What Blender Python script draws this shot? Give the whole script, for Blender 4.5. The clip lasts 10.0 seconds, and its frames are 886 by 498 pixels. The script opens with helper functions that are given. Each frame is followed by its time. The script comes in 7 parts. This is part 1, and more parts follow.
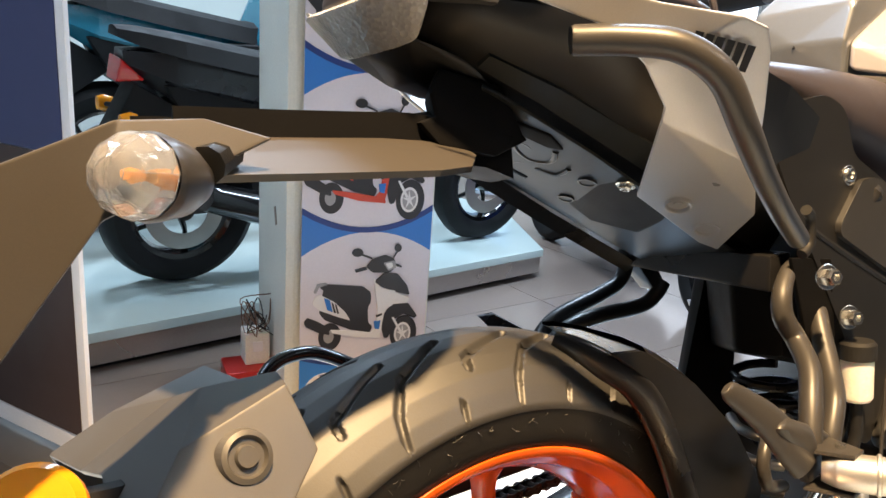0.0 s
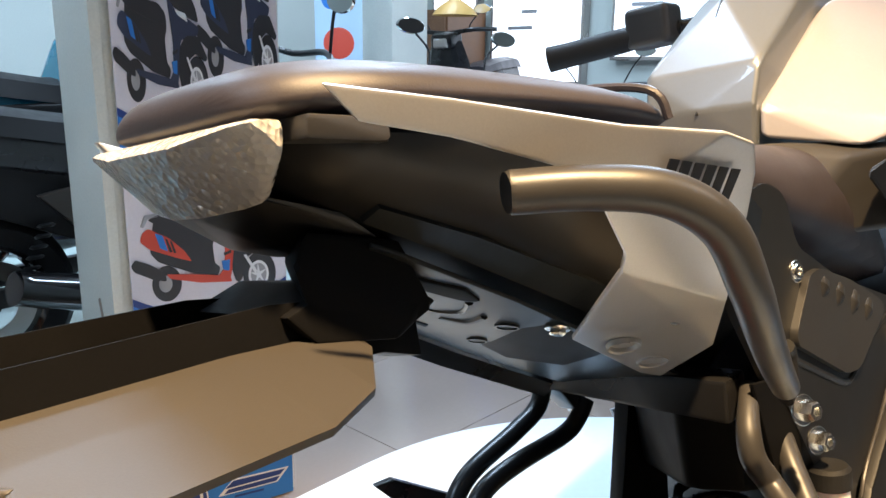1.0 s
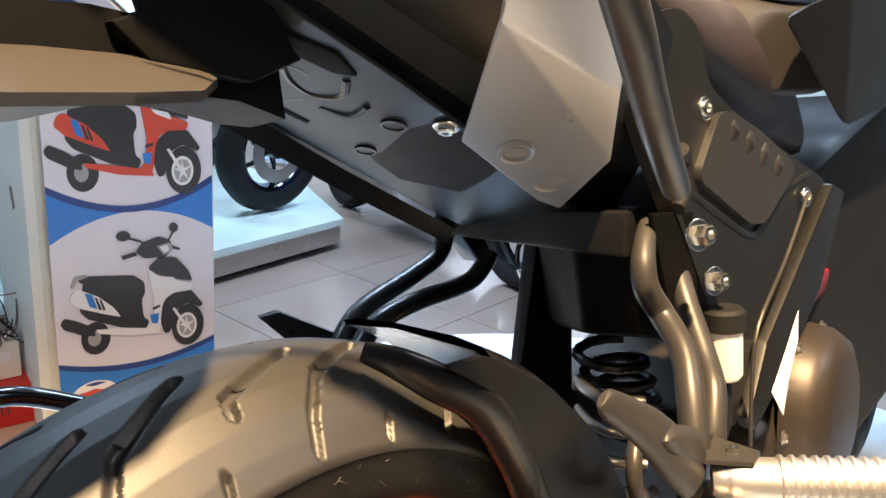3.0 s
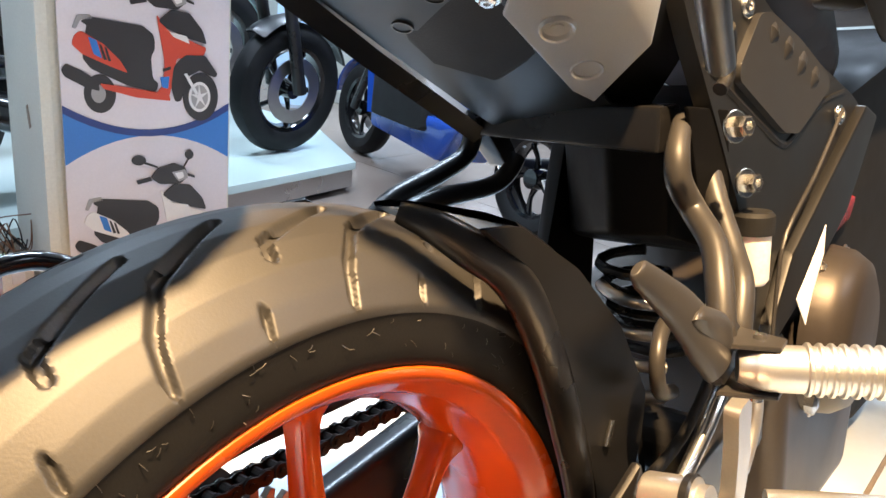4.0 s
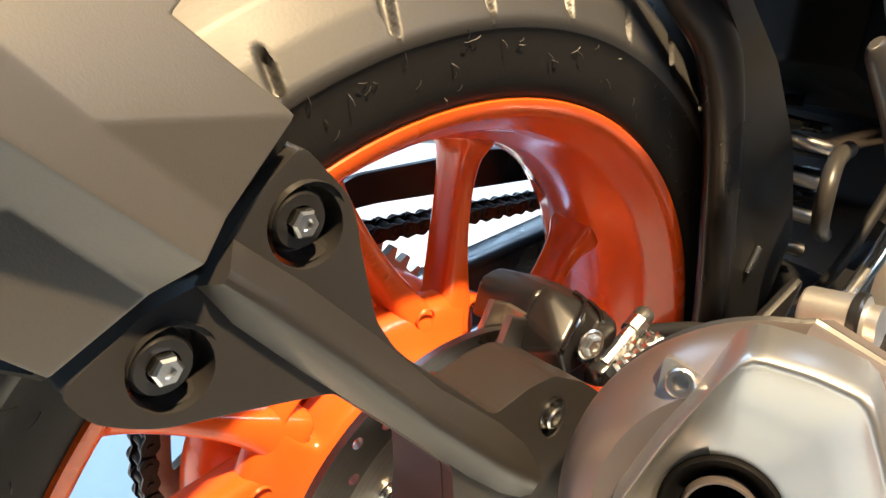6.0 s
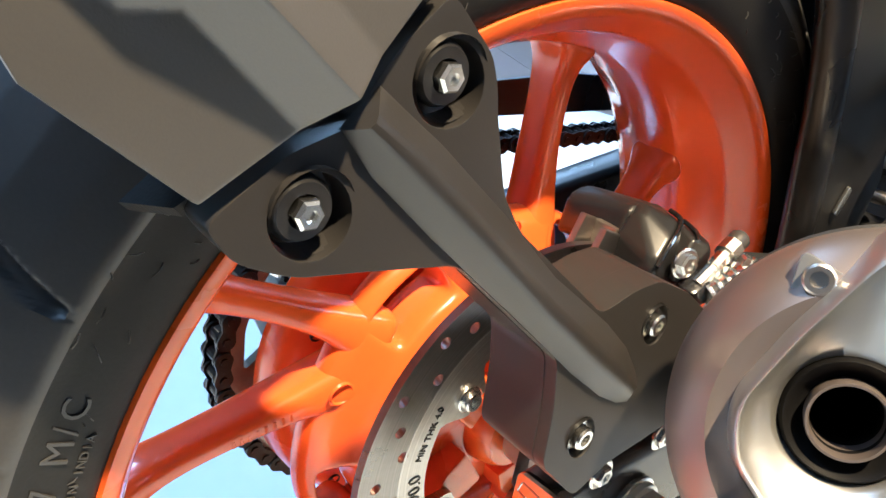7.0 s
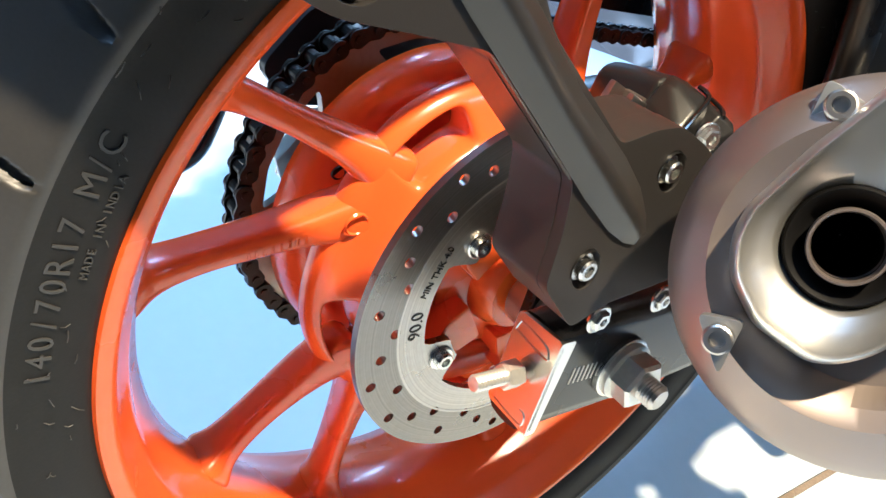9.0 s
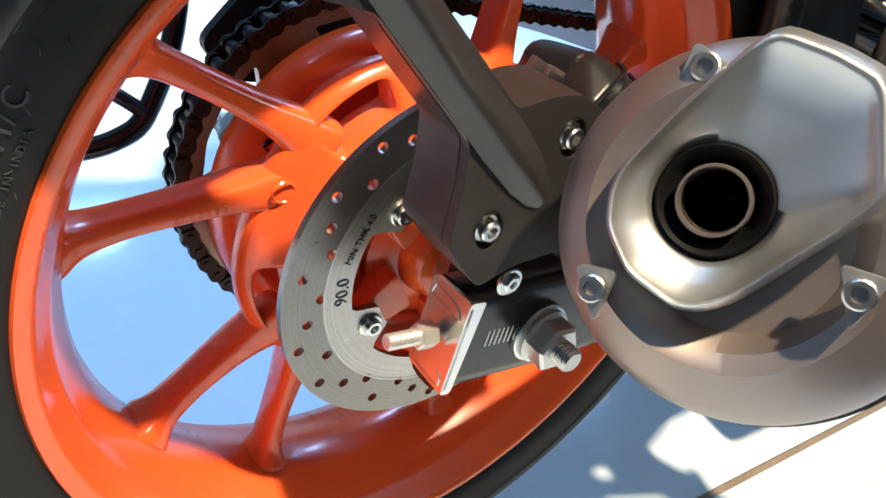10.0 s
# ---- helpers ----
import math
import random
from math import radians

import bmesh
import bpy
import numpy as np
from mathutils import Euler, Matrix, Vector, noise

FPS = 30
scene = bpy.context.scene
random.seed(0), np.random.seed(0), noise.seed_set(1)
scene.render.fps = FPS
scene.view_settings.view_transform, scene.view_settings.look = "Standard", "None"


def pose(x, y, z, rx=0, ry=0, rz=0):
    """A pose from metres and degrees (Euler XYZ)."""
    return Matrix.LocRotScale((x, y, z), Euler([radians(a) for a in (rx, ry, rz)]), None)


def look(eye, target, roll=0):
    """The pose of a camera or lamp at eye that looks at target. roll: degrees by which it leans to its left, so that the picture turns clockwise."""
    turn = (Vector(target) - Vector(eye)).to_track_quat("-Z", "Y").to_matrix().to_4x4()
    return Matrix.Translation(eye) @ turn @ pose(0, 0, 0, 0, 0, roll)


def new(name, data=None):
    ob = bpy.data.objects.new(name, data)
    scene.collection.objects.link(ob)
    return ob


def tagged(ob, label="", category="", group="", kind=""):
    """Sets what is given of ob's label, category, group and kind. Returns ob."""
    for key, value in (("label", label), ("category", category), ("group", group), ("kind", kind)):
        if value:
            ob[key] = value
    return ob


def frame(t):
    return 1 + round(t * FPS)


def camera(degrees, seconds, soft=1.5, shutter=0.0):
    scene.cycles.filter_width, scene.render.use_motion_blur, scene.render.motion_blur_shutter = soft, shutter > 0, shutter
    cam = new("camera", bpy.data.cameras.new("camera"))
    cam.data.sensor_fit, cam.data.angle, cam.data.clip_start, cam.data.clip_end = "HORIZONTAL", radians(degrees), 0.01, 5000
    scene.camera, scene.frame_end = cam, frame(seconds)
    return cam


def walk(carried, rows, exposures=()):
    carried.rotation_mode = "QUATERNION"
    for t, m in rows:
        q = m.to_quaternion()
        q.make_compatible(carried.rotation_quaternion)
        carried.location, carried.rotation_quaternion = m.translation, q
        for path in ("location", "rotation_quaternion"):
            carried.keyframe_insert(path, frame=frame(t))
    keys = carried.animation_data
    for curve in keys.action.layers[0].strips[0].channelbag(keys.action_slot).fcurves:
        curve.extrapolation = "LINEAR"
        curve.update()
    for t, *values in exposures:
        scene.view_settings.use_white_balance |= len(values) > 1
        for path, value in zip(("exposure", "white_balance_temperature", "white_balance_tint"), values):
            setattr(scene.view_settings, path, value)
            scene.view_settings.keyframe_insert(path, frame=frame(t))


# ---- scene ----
cam = camera(59.60, 10.0)
# seconds, eye in metres, turn in degrees; the rear axle stands over the world's origin, x is the bike's way ahead
ROWS = [
    (0.0, -0.3482, -0.4018, 0.8490, 74.232, -3.842, -35.371),
    (0.5, -0.2905, -0.2917, 0.8811, 74.040, -2.432, -38.046),
    (1.0, -0.2466, -0.2341, 0.9009, 76.583, -0.779, -47.579),
    (1.5, -0.2250, -0.2226, 0.8943, 76.920, -0.351, -50.410),
    (2.0, -0.2140, -0.2407, 0.8633, 76.060, -1.310, -51.437),
    (2.5, -0.2079, -0.2541, 0.8283, 75.542, -2.636, -51.258),
    (2.7, -0.2091, -0.2619, 0.8173, 74.393, -3.411, -50.887),
    (3.8, -0.2223, -0.2659, 0.7563, 70.614, -5.650, -49.774),
    (4.0, -0.2294, -0.2645, 0.7474, 69.888, -6.260, -49.312),
    (4.5, -0.2430, -0.2647, 0.7145, 67.275, -8.794, -47.474),
    (5.0, -0.2469, -0.2568, 0.6830, 65.081, -10.296, -45.920),
    (5.5, -0.2565, -0.2429, 0.6625, 63.474, -11.675, -44.425),
    (6.0, -0.2693, -0.2287, 0.6396, 61.625, -14.364, -42.096),
    (6.2, -0.2752, -0.2251, 0.6294, 60.648, -15.220, -41.147),
    (7.3, -0.2973, -0.2172, 0.5967, 56.741, -16.945, -37.590),
    (7.5, -0.3021, -0.2189, 0.5909, 56.166, -17.591, -37.056),
    (8.0, -0.3056, -0.2263, 0.5787, 54.741, -19.210, -35.280),
    (8.5, -0.3069, -0.2372, 0.5681, 53.583, -20.692, -33.997),
    (9.0, -0.3054, -0.2542, 0.5655, 52.723, -21.546, -33.499),
    (9.5, -0.3012, -0.2738, 0.5662, 52.415, -21.931, -33.210),
    (10.0, -0.2880, -0.2900, 0.5748, 52.693, -22.088, -33.787),
]
# seconds, stops, kelvin, tint: the filming camera's own balance drifts cooler as orange fills its view
EXPOSURES = [(0.0, 0.38, 6600, 16), (0.5, 0.50, 6300, 13), (1.0, 0.17, 6250, 14), (1.5, 0.05, 6250, 16), (2.0, -0.04, 6150, 17), (2.5, 0.28, 6150, 16), (4.0, 0.70, 6600, 18), (5.0, 0.58, 6700, 16), (6.0, 0.38, 5750, 11), (7.5, 0.68, 5000, 10), (9.0, 0.33, 4870, 9), (10.0, -0.02, 4870, 9)]
walk(cam, [(t, pose(x, y, z, rx, ry, rz)) for t, x, y, z, rx, ry, rz in ROWS], EXPOSURES)

# ---- light ----
world = bpy.data.worlds.new("world")
scene.world = world
world.use_nodes = True
wn = world.node_tree
wn.nodes["Background"].inputs[0].default_value = (0.55, 0.72, 1.0, 1)
wn.nodes["Background"].inputs[1].default_value = 0.12
scene.view_settings.exposure = 0.0


def lamp(name, kind, m, power, colour, size=0.3, size_y=None):
    data = bpy.data.lights.new(name, kind)
    data.energy, data.color = power, colour
    if kind == "AREA":
        data.shape, data.size, data.size_y = "RECTANGLE", size, size_y or size
    else:
        data.shadow_soft_size = size
    ob = new(name, data)
    ob.matrix_world = m
    return ob


WARM, COOL = (1.0, 0.68, 0.33), (0.60, 0.81, 1.0)
key = lamp("showroom_spot", "SPOT", look((-0.33, -0.49, 2.82), (-0.02, -0.10, 0.4)), 860, WARM, 0.05)
key.data.spot_size, key.data.spot_blend = radians(56), 0.7
side = lamp("showroom_spot", "SPOT", look((1.45, -1.75, 2.78), (0.1, -0.1, 0.6)), 30, WARM, 0.12)
side.data.spot_size, side.data.spot_blend = radians(60), 0.6
FIXTURES = [(1.2, 1.3), (1.4, -1.9), (3.4, 1.2), (-1.8, 1.2), (3.4, 3.6), (0.9, 3.4)]
for fx, fy in FIXTURES:
    lamp("tube_light", "AREA", look((fx, fy, 2.78), (fx, fy, 0)), (64 if fx > 0 else 34) if fy > 1 else 14, COOL, 1.2, 0.3)

spot_far = lamp("downlight", "AREA", look((1.08, 2.12, 2.76), (1.08, 2.12, 0)), 9, (1.0, 0.96, 0.9), 0.13)
spot_far.data.shape = "DISK"

# ---- materials ----


def principled(name, colour, rough=0.5, metal=0.0, **more):
    m = bpy.data.materials.new(name)
    m.use_nodes = True
    b = m.node_tree.nodes["Principled BSDF"]
    b.inputs["Base Color"].default_value = (*colour, 1)
    b.inputs["Roughness"].default_value = rough
    b.inputs["Metallic"].default_value = metal
    for k, v in more.items():
        b.inputs[k.replace("_", " ")].default_value = v
    return m


def surface(name, colour, rough=0.5, metal=0.0, vary=0.15, scale=6.0, grain=300.0, bump=0.15, rough_vary=0.12, depth=0.0006, **more):
    """A surface with blotches and fine grain in colour, gloss and relief, in object space (metres)."""
    m = principled(name, colour, rough, metal, **more)
    t, n = m.node_tree, m.node_tree.nodes
    b = n["Principled BSDF"]
    tc = n.new("ShaderNodeTexCoord")
    big, small = n.new("ShaderNodeTexNoise"), n.new("ShaderNodeTexNoise")
    big.inputs["Scale"].default_value, big.inputs["Detail"].default_value = scale, 5
    small.inputs["Scale"].default_value, small.inputs["Detail"].default_value = grain, 3
    for x in (big, small):
        t.links.new(tc.outputs["Object"], x.inputs["Vector"])
    mix = n.new("ShaderNodeMath")
    mix.operation = "ADD"
    t.links.new(big.outputs["Fac"], mix.inputs[0])
    t.links.new(small.outputs["Fac"], mix.inputs[1])
    ramp = n.new("ShaderNodeMapRange")
    ramp.inputs["From Min"].default_value, ramp.inputs["From Max"].default_value = 0.6, 1.4
    ramp.inputs["To Min"].default_value, ramp.inputs["To Max"].default_value = 1 - vary, 1 + vary
    t.links.new(mix.outputs[0], ramp.inputs["Value"])
    mul = n.new("ShaderNodeVectorMath")
    mul.operation = "SCALE"
    mul.inputs[0].default_value = colour
    t.links.new(ramp.outputs[0], mul.inputs["Scale"])
    t.links.new(mul.outputs[0], b.inputs["Base Color"])
    rr = n.new("ShaderNodeMapRange")
    rr.inputs["From Min"].default_value, rr.inputs["From Max"].default_value = 0.3, 0.7
    rr.inputs["To Min"].default_value, rr.inputs["To Max"].default_value = max(0.02, rough - rough_vary), min(1, rough + rough_vary)
    t.links.new(big.outputs["Fac"], rr.inputs["Value"])
    t.links.new(rr.outputs[0], b.inputs["Roughness"])
    if bump:
        bp = n.new("ShaderNodeBump")
        bp.inputs["Strength"].default_value, bp.inputs["Distance"].default_value = bump, depth
        t.links.new(small.outputs["Fac"], bp.inputs["Height"])
        t.links.new(bp.outputs[0], b.inputs["Normal"])
    return m


M = {
    "tyre": surface("tyre_rubber", (0.030, 0.029, 0.028), 0.50, vary=0.15, scale=14, grain=700, bump=0.10, rough_vary=0.05, Specular_IOR_Level=0.8),
    # duller finish than the tread, and the sidewall's shade put into a darker colour
    "sidewall": surface("shaded_sidewall_rubber", (0.010, 0.010, 0.0105), 0.60, vary=0.18, scale=14, grain=700, bump=0.12, rough_vary=0.06, Specular_IOR_Level=0.28),
    "orange": surface("orange_wheel_paint", (0.80, 0.112, 0.007), 0.26, vary=0.02, scale=9, grain=180, bump=0.0, rough_vary=0.03, Coat_Weight=0.35, Coat_Roughness=0.08),
    "steel": surface("brushed_steel", (0.52, 0.50, 0.48), 0.32, 1.0, vary=0.06, scale=30, grain=300, bump=0.0, rough_vary=0.04),
    "zinc": surface("zinc_plate", (0.72, 0.72, 0.70), 0.24, 1.0, vary=0.05, scale=40, grain=300, bump=0.0, rough_vary=0.04),
    "bright_zinc": surface("fresh_zinc_plate", (0.74, 0.73, 0.69), 0.36, 0.75, vary=0.08, scale=60, grain=400, bump=0.05, rough_vary=0.06),
    "black": surface("satin_black_paint", (0.012, 0.012, 0.013), 0.30, vary=0.15, bump=0.0, scale=12, grain=300, rough_vary=0.05),
    "gloss_black": surface("gloss_black_paint", (0.008, 0.008, 0.009), 0.12, vary=0.2, bump=0.02, Coat_Weight=0.4),
    "plastic": surface("matte_black_plastic", (0.034, 0.032, 0.031), 0.40, vary=0.10, scale=10, grain=1200, bump=0.15, depth=0.0002, Specular_IOR_Level=0.5),
    "plastic_dull": surface("dull_black_plastic", (0.008, 0.008, 0.0085), 0.62, Specular_IOR_Level=0.35, vary=0.2, scale=10, grain=800, bump=0.3),
    "grey_plastic": surface("dark_grey_matte_panel", (0.056, 0.053, 0.050), 0.41, vary=0.08, scale=8, grain=1300, bump=0.18, depth=0.0003, rough_vary=0.06, Specular_IOR_Level=0.9),
    "panel_grey": surface("charcoal_panel_plastic", (0.0072, 0.0071, 0.0071), 0.40, vary=0.1, scale=9, grain=1300, bump=0.12, depth=0.0002, rough_vary=0.06),
    # black plastic raised and warmed: the lamp's golden sheen is put into the colour
    "flange": surface("warm_lit_black_plastic", (0.042, 0.037, 0.032), 0.46, Specular_IOR_Level=0.6, vary=0.1, scale=8, grain=1100, bump=0.15, depth=0.0002, rough_vary=0.06),
    "bg_tyre": surface("dark_tyre_rubber", (0.010, 0.010, 0.0105), 0.6, Specular_IOR_Level=0.2, vary=0.15, scale=14, grain=400, bump=0.05),
    # below plastic's own tone: the shade of undersides and hollows is put into it
    "deep_black": surface("shade_black_plastic", (0.005, 0.005, 0.0055), 0.55, vary=0.2, scale=12, grain=600, bump=0.05, depth=0.0002, Specular_IOR_Level=0.08),
    # black tray; the blue tint is reflected cool light put into the colour
    "tray": surface("cool_lit_black_tray_paint", (0.012, 0.0145, 0.0155), 0.34, Specular_IOR_Level=0.45, vary=0.1, scale=12, grain=300, bump=0.0, rough_vary=0.05),
    "tail": surface("tail_black_plastic", (0.0068, 0.0068, 0.0070), 0.44, vary=0.15, scale=9, grain=1300, bump=0.12, depth=0.0002, rough_vary=0.06, Specular_IOR_Level=0.38),
    # the hugger's plastic made darker: the stay's shade is put into the colour
    "stay": surface("shaded_satin_plastic", (0.021, 0.0198, 0.0195), 0.36, vary=0.08, scale=9, grain=1300, bump=0.12, depth=0.0002, rough_vary=0.05, Specular_IOR_Level=0.6),
    "silver": surface("silver_paint", (0.56, 0.55, 0.54), 0.36, 0.55, vary=0.06, scale=7, grain=900, bump=0.12, depth=0.0003),
    "tank": surface("ice_silver_tank_paint", (0.20, 0.215, 0.235), 0.34, 0.55, vary=0.03, scale=4, grain=300, bump=0.0, Coat_Weight=0.4),
    "seat": surface("seat_vinyl", (0.034, 0.029, 0.035), 0.44, vary=0.12, scale=12, grain=900, bump=0.3, depth=0.0003),
    "pad": surface("satin_rubber_pad", (0.020, 0.020, 0.021), 0.42, vary=0.08, scale=10, grain=900, bump=0.10, depth=0.0002, rough_vary=0.05),
    "pearl": surface("pearl_white_cover_paint", (0.40, 0.385, 0.42), 0.38, 0.2, vary=0.03, scale=4, grain=300, bump=0.0, Coat_Weight=0.3),
    "muffler": surface("bronze_grey_muffler", (0.31, 0.262, 0.24), 0.43, 0.85, vary=0.02, scale=4, grain=40, bump=0.0, rough_vary=0.01),
    "cast": surface("cast_silver_paint", (0.54, 0.545, 0.54), 0.36, 0.9, vary=0.02, scale=4, grain=40, bump=0.0, rough_vary=0.01),
    "alloy": surface("cast_alloy", (0.70, 0.69, 0.67), 0.38, 0.9, vary=0.06, scale=12, grain=500, bump=0.06, depth=0.0002, rough_vary=0.05),
    "engine": surface("bronze_engine_cover", (0.055, 0.046, 0.040), 0.42, 0.5, vary=0.06, scale=8, grain=300, bump=0.05, depth=0.0002, rough_vary=0.05),
    "chain": surface("oiled_chain_steel", (0.035, 0.032, 0.030), 0.35, 0.8, vary=0.3, scale=60, grain=400, bump=0.2),
    "sprocket": surface("sprocket_steel", (0.42, 0.38, 0.34), 0.36, 0.9, vary=0.1, scale=40, grain=300, bump=0.0, rough_vary=0.05),
    "red": surface("red_anodised", (0.45, 0.02, 0.015), 0.35, 0.3, bump=0.05),
    "reservoir": surface("milky_reservoir_plastic", (0.78, 0.76, 0.70), 0.35, bump=0.03, Subsurface_Weight=0.2),
    "paper": surface("paper_tag", (0.82, 0.82, 0.84), 0.7, vary=0.04, bump=0.05),
    "platform": surface("white_gloss_laminate", (0.60, 0.68, 0.75), 0.09, vary=0.03, scale=3, grain=60, bump=0.01, rough_vary=0.03),
    "seam": surface("grimy_seam_strip", (0.24, 0.19, 0.14), 0.5, vary=0.3, scale=20),
    "grout": surface("tile_grout", (0.28, 0.23, 0.19), 0.8, vary=0.15),
    "wall": surface("white_wall_paint", (0.50, 0.54, 0.51), 0.7, vary=0.06, scale=2, grain=120, bump=0.1),
    "dark_wall": surface("dark_brown_wall_paint", (0.07, 0.06, 0.055), 0.6, vary=0.1, scale=2, grain=120, bump=0.1),
    "grey_wall": surface("grey_wall_paint", (0.28, 0.27, 0.26), 0.65, vary=0.06, scale=2, grain=120, bump=0.1),
    "ceiling": surface("white_ceiling", (0.75, 0.75, 0.74), 0.8, vary=0.03, scale=2),
    "column": surface("off_white_column_paint", (0.66, 0.67, 0.62), 0.55, vary=0.10, scale=5, grain=150, bump=0.15),
    "glass_top": surface("pale_glass_platform_top", (0.55, 0.66, 0.64), 0.07, vary=0.03, scale=3, bump=0.0),
    "brushed": surface("brushed_metal_skirting", (0.46, 0.42, 0.40), 0.30, 0.8, vary=0.08, scale=3, grain=200, bump=0.05),
    "wood": surface("brown_wood", (0.16, 0.075, 0.035), 0.45, vary=0.3, scale=6, grain=90, bump=0.2),
    "amber": principled("amber_lens", (0.85, 0.30, 0.01), 0.12, Transmission_Weight=0.25),
    "red_lens": principled("red_lens", (0.55, 0.01, 0.01), 0.12, Transmission_Weight=0.15),
    "mirror": principled("mirror_glass", (0.85, 0.87, 0.88), 0.03, 1.0),
}


def clear_lens(name, scale, clear, depth, tint=(0.62, 0.59, 0.54)):
    """Clear moulded plastic with a prism pattern."""
    m = principled(name, tint, 0.06, IOR=1.45, Transmission_Weight=clear)
    t, n = m.node_tree, m.node_tree.nodes
    tc, vo, bp = n.new("ShaderNodeTexCoord"), n.new("ShaderNodeTexVoronoi"), n.new("ShaderNodeBump")
    vo.inputs["Scale"].default_value = scale
    bp.inputs["Strength"].default_value, bp.inputs["Distance"].default_value = 0.7, depth
    t.links.new(tc.outputs["Object"], vo.inputs["Vector"])
    t.links.new(vo.outputs["Distance"], bp.inputs["Height"])
    t.links.new(bp.outputs[0], n["Principled BSDF"].inputs["Normal"])
    return m


M["lens"] = clear_lens("clear_tail_lens", 240, 0.40, 0.0022, (0.80, 0.77, 0.72))
M["lens_bulb"] = clear_lens("clear_indicator_lens", 120, 0.9, 0.0008, (0.95, 0.94, 0.92))


def flat(name, colour, rough=0.45):
    return surface(name, colour, rough, vary=0.04, scale=5, grain=200, bump=0.02)


PRINT = {
    "lilac": flat("banner_lilac_white", (0.72, 0.69, 0.76)),
    "blue": flat("banner_blue", (0.03, 0.20, 0.62)),
    "navy": flat("banner_navy", (0.02, 0.05, 0.22)),
    "red": flat("banner_red", (0.62, 0.07, 0.04)),
    "dark": flat("banner_black", (0.03, 0.03, 0.035)),
    "white": flat("banner_white", (0.80, 0.80, 0.82)),
    "ink_blue": flat("banner_ink_blue", (0.035, 0.045, 0.085)),
    "grey": flat("banner_grey", (0.35, 0.35, 0.37)),
}

# ---- shape helpers ----


def weighted_normals(bm, limit):
    """One normal for each corner: the faces round it that meet softly, weighted by area, so that flats beside a rounded edge stay flat."""
    bm.normal_update()
    area = {fc: fc.calc_area() * fc.normal for fc in bm.faces}
    hard = {e for e in bm.edges if len(e.link_faces) != 2 or e.calc_face_angle(0) > limit}
    out = []
    for fc in bm.faces:
        for lp in fc.loops:
            total = area[fc].copy()
            for step in (0, 1):
                cur = lp
                for _ in range(24):
                    e = cur.edge if step == 0 else cur.link_loop_prev.edge
                    if e in hard:
                        break
                    cur = cur.link_loop_radial_next.link_loop_next if step == 0 else cur.link_loop_prev.link_loop_radial_next
                    if cur.vert is not lp.vert or cur is lp:
                        break
                    total += area[cur.face]
                if cur is lp:
                    break
            out.append(total.normalized() if total.length > 0 else fc.normal)
    return out


def finish(ob, bm, mat, sharp=38):
    bmesh.ops.recalc_face_normals(bm, faces=bm.faces)
    me = bpy.data.meshes.new(ob if isinstance(ob, str) else ob.name)
    for fc in bm.faces:
        fc.smooth = True
    corners = weighted_normals(bm, radians(sharp)) if len(bm.faces) < 9000 else None
    bm.to_mesh(me)
    bm.free()
    me.set_sharp_from_angle(angle=radians(sharp))
    if corners:
        me.normals_split_custom_set(corners)
    me.materials.append(mat)
    return me


def part(name, bm, mat, parent=None, label="", sharp=38, at=None):
    ob = new(name, finish(name, bm, mat, sharp))
    if parent is not None:
        ob.parent = parent
    if at is not None:
        ob.matrix_basis = at
    if label:
        ob["label"] = label
    return ob


def thing(name, label, category, m=None, group="", kind=""):
    ob = new(name)
    if m is not None:
        ob.matrix_basis = m
    return tagged(ob, label, category, group, kind)


def joined(*bms):
    out = bmesh.new()
    for b in bms:
        me = bpy.data.meshes.new("tmp")
        b.to_mesh(me)
        b.free()
        out.from_mesh(me)
        bpy.data.meshes.remove(me)
    return out


def moved(bm, m):
    bmesh.ops.transform(bm, matrix=m, verts=bm.verts)
    return bm


def lathe(profile, n=96, closed=False, a0=0.0, a1=360.0):
    """Turns (radius, y) pairs about the y axis."""
    bm = bmesh.new()
    full = abs(a1 - a0) >= 360
    steps = n if full else n + 1
    rings = []
    for i in range(steps):
        a = radians(a0 + (a1 - a0) * i / n)
        rings.append([bm.verts.new((r * math.cos(a), y, r * math.sin(a))) for r, y in profile])
    k = len(profile)
    for i in range(n):
        p, q = rings[i], rings[(i + 1) % steps]
        for j in range(k if closed else k - 1):
            bm.faces.new((p[j], p[(j + 1) % k], q[(j + 1) % k], q[j]))
    bmesh.ops.remove_doubles(bm, verts=bm.verts, dist=1e-6)
    return bm


def loft(rings, caps=True):
    bm = bmesh.new()
    vs = [[bm.verts.new(p) for p in r] for r in rings]
    k = len(rings[0])
    for a, b in zip(vs, vs[1:]):
        for j in range(k):
            bm.faces.new((a[j], a[(j + 1) % k], b[(j + 1) % k], b[j]))
    if caps:
        bm.faces.new(vs[0])
        bm.faces.new(vs[-1][::-1])
    return bm


def catmull(pts, sub=6):
    pts = [Vector(p) for p in pts]
    out = []
    for i in range(len(pts) - 1):
        p0, p1, p2, p3 = pts[max(i - 1, 0)], pts[i], pts[i + 1], pts[min(i + 2, len(pts) - 1)]
        for s in range(sub):
            u = s / sub
            out.append(0.5 * (2 * p1 + (p2 - p0) * u + (2 * p0 - 5 * p1 + 4 * p2 - p3) * u * u + (3 * p1 - p0 - 3 * p2 + p3) * u ** 3))
    return out + [pts[-1]]


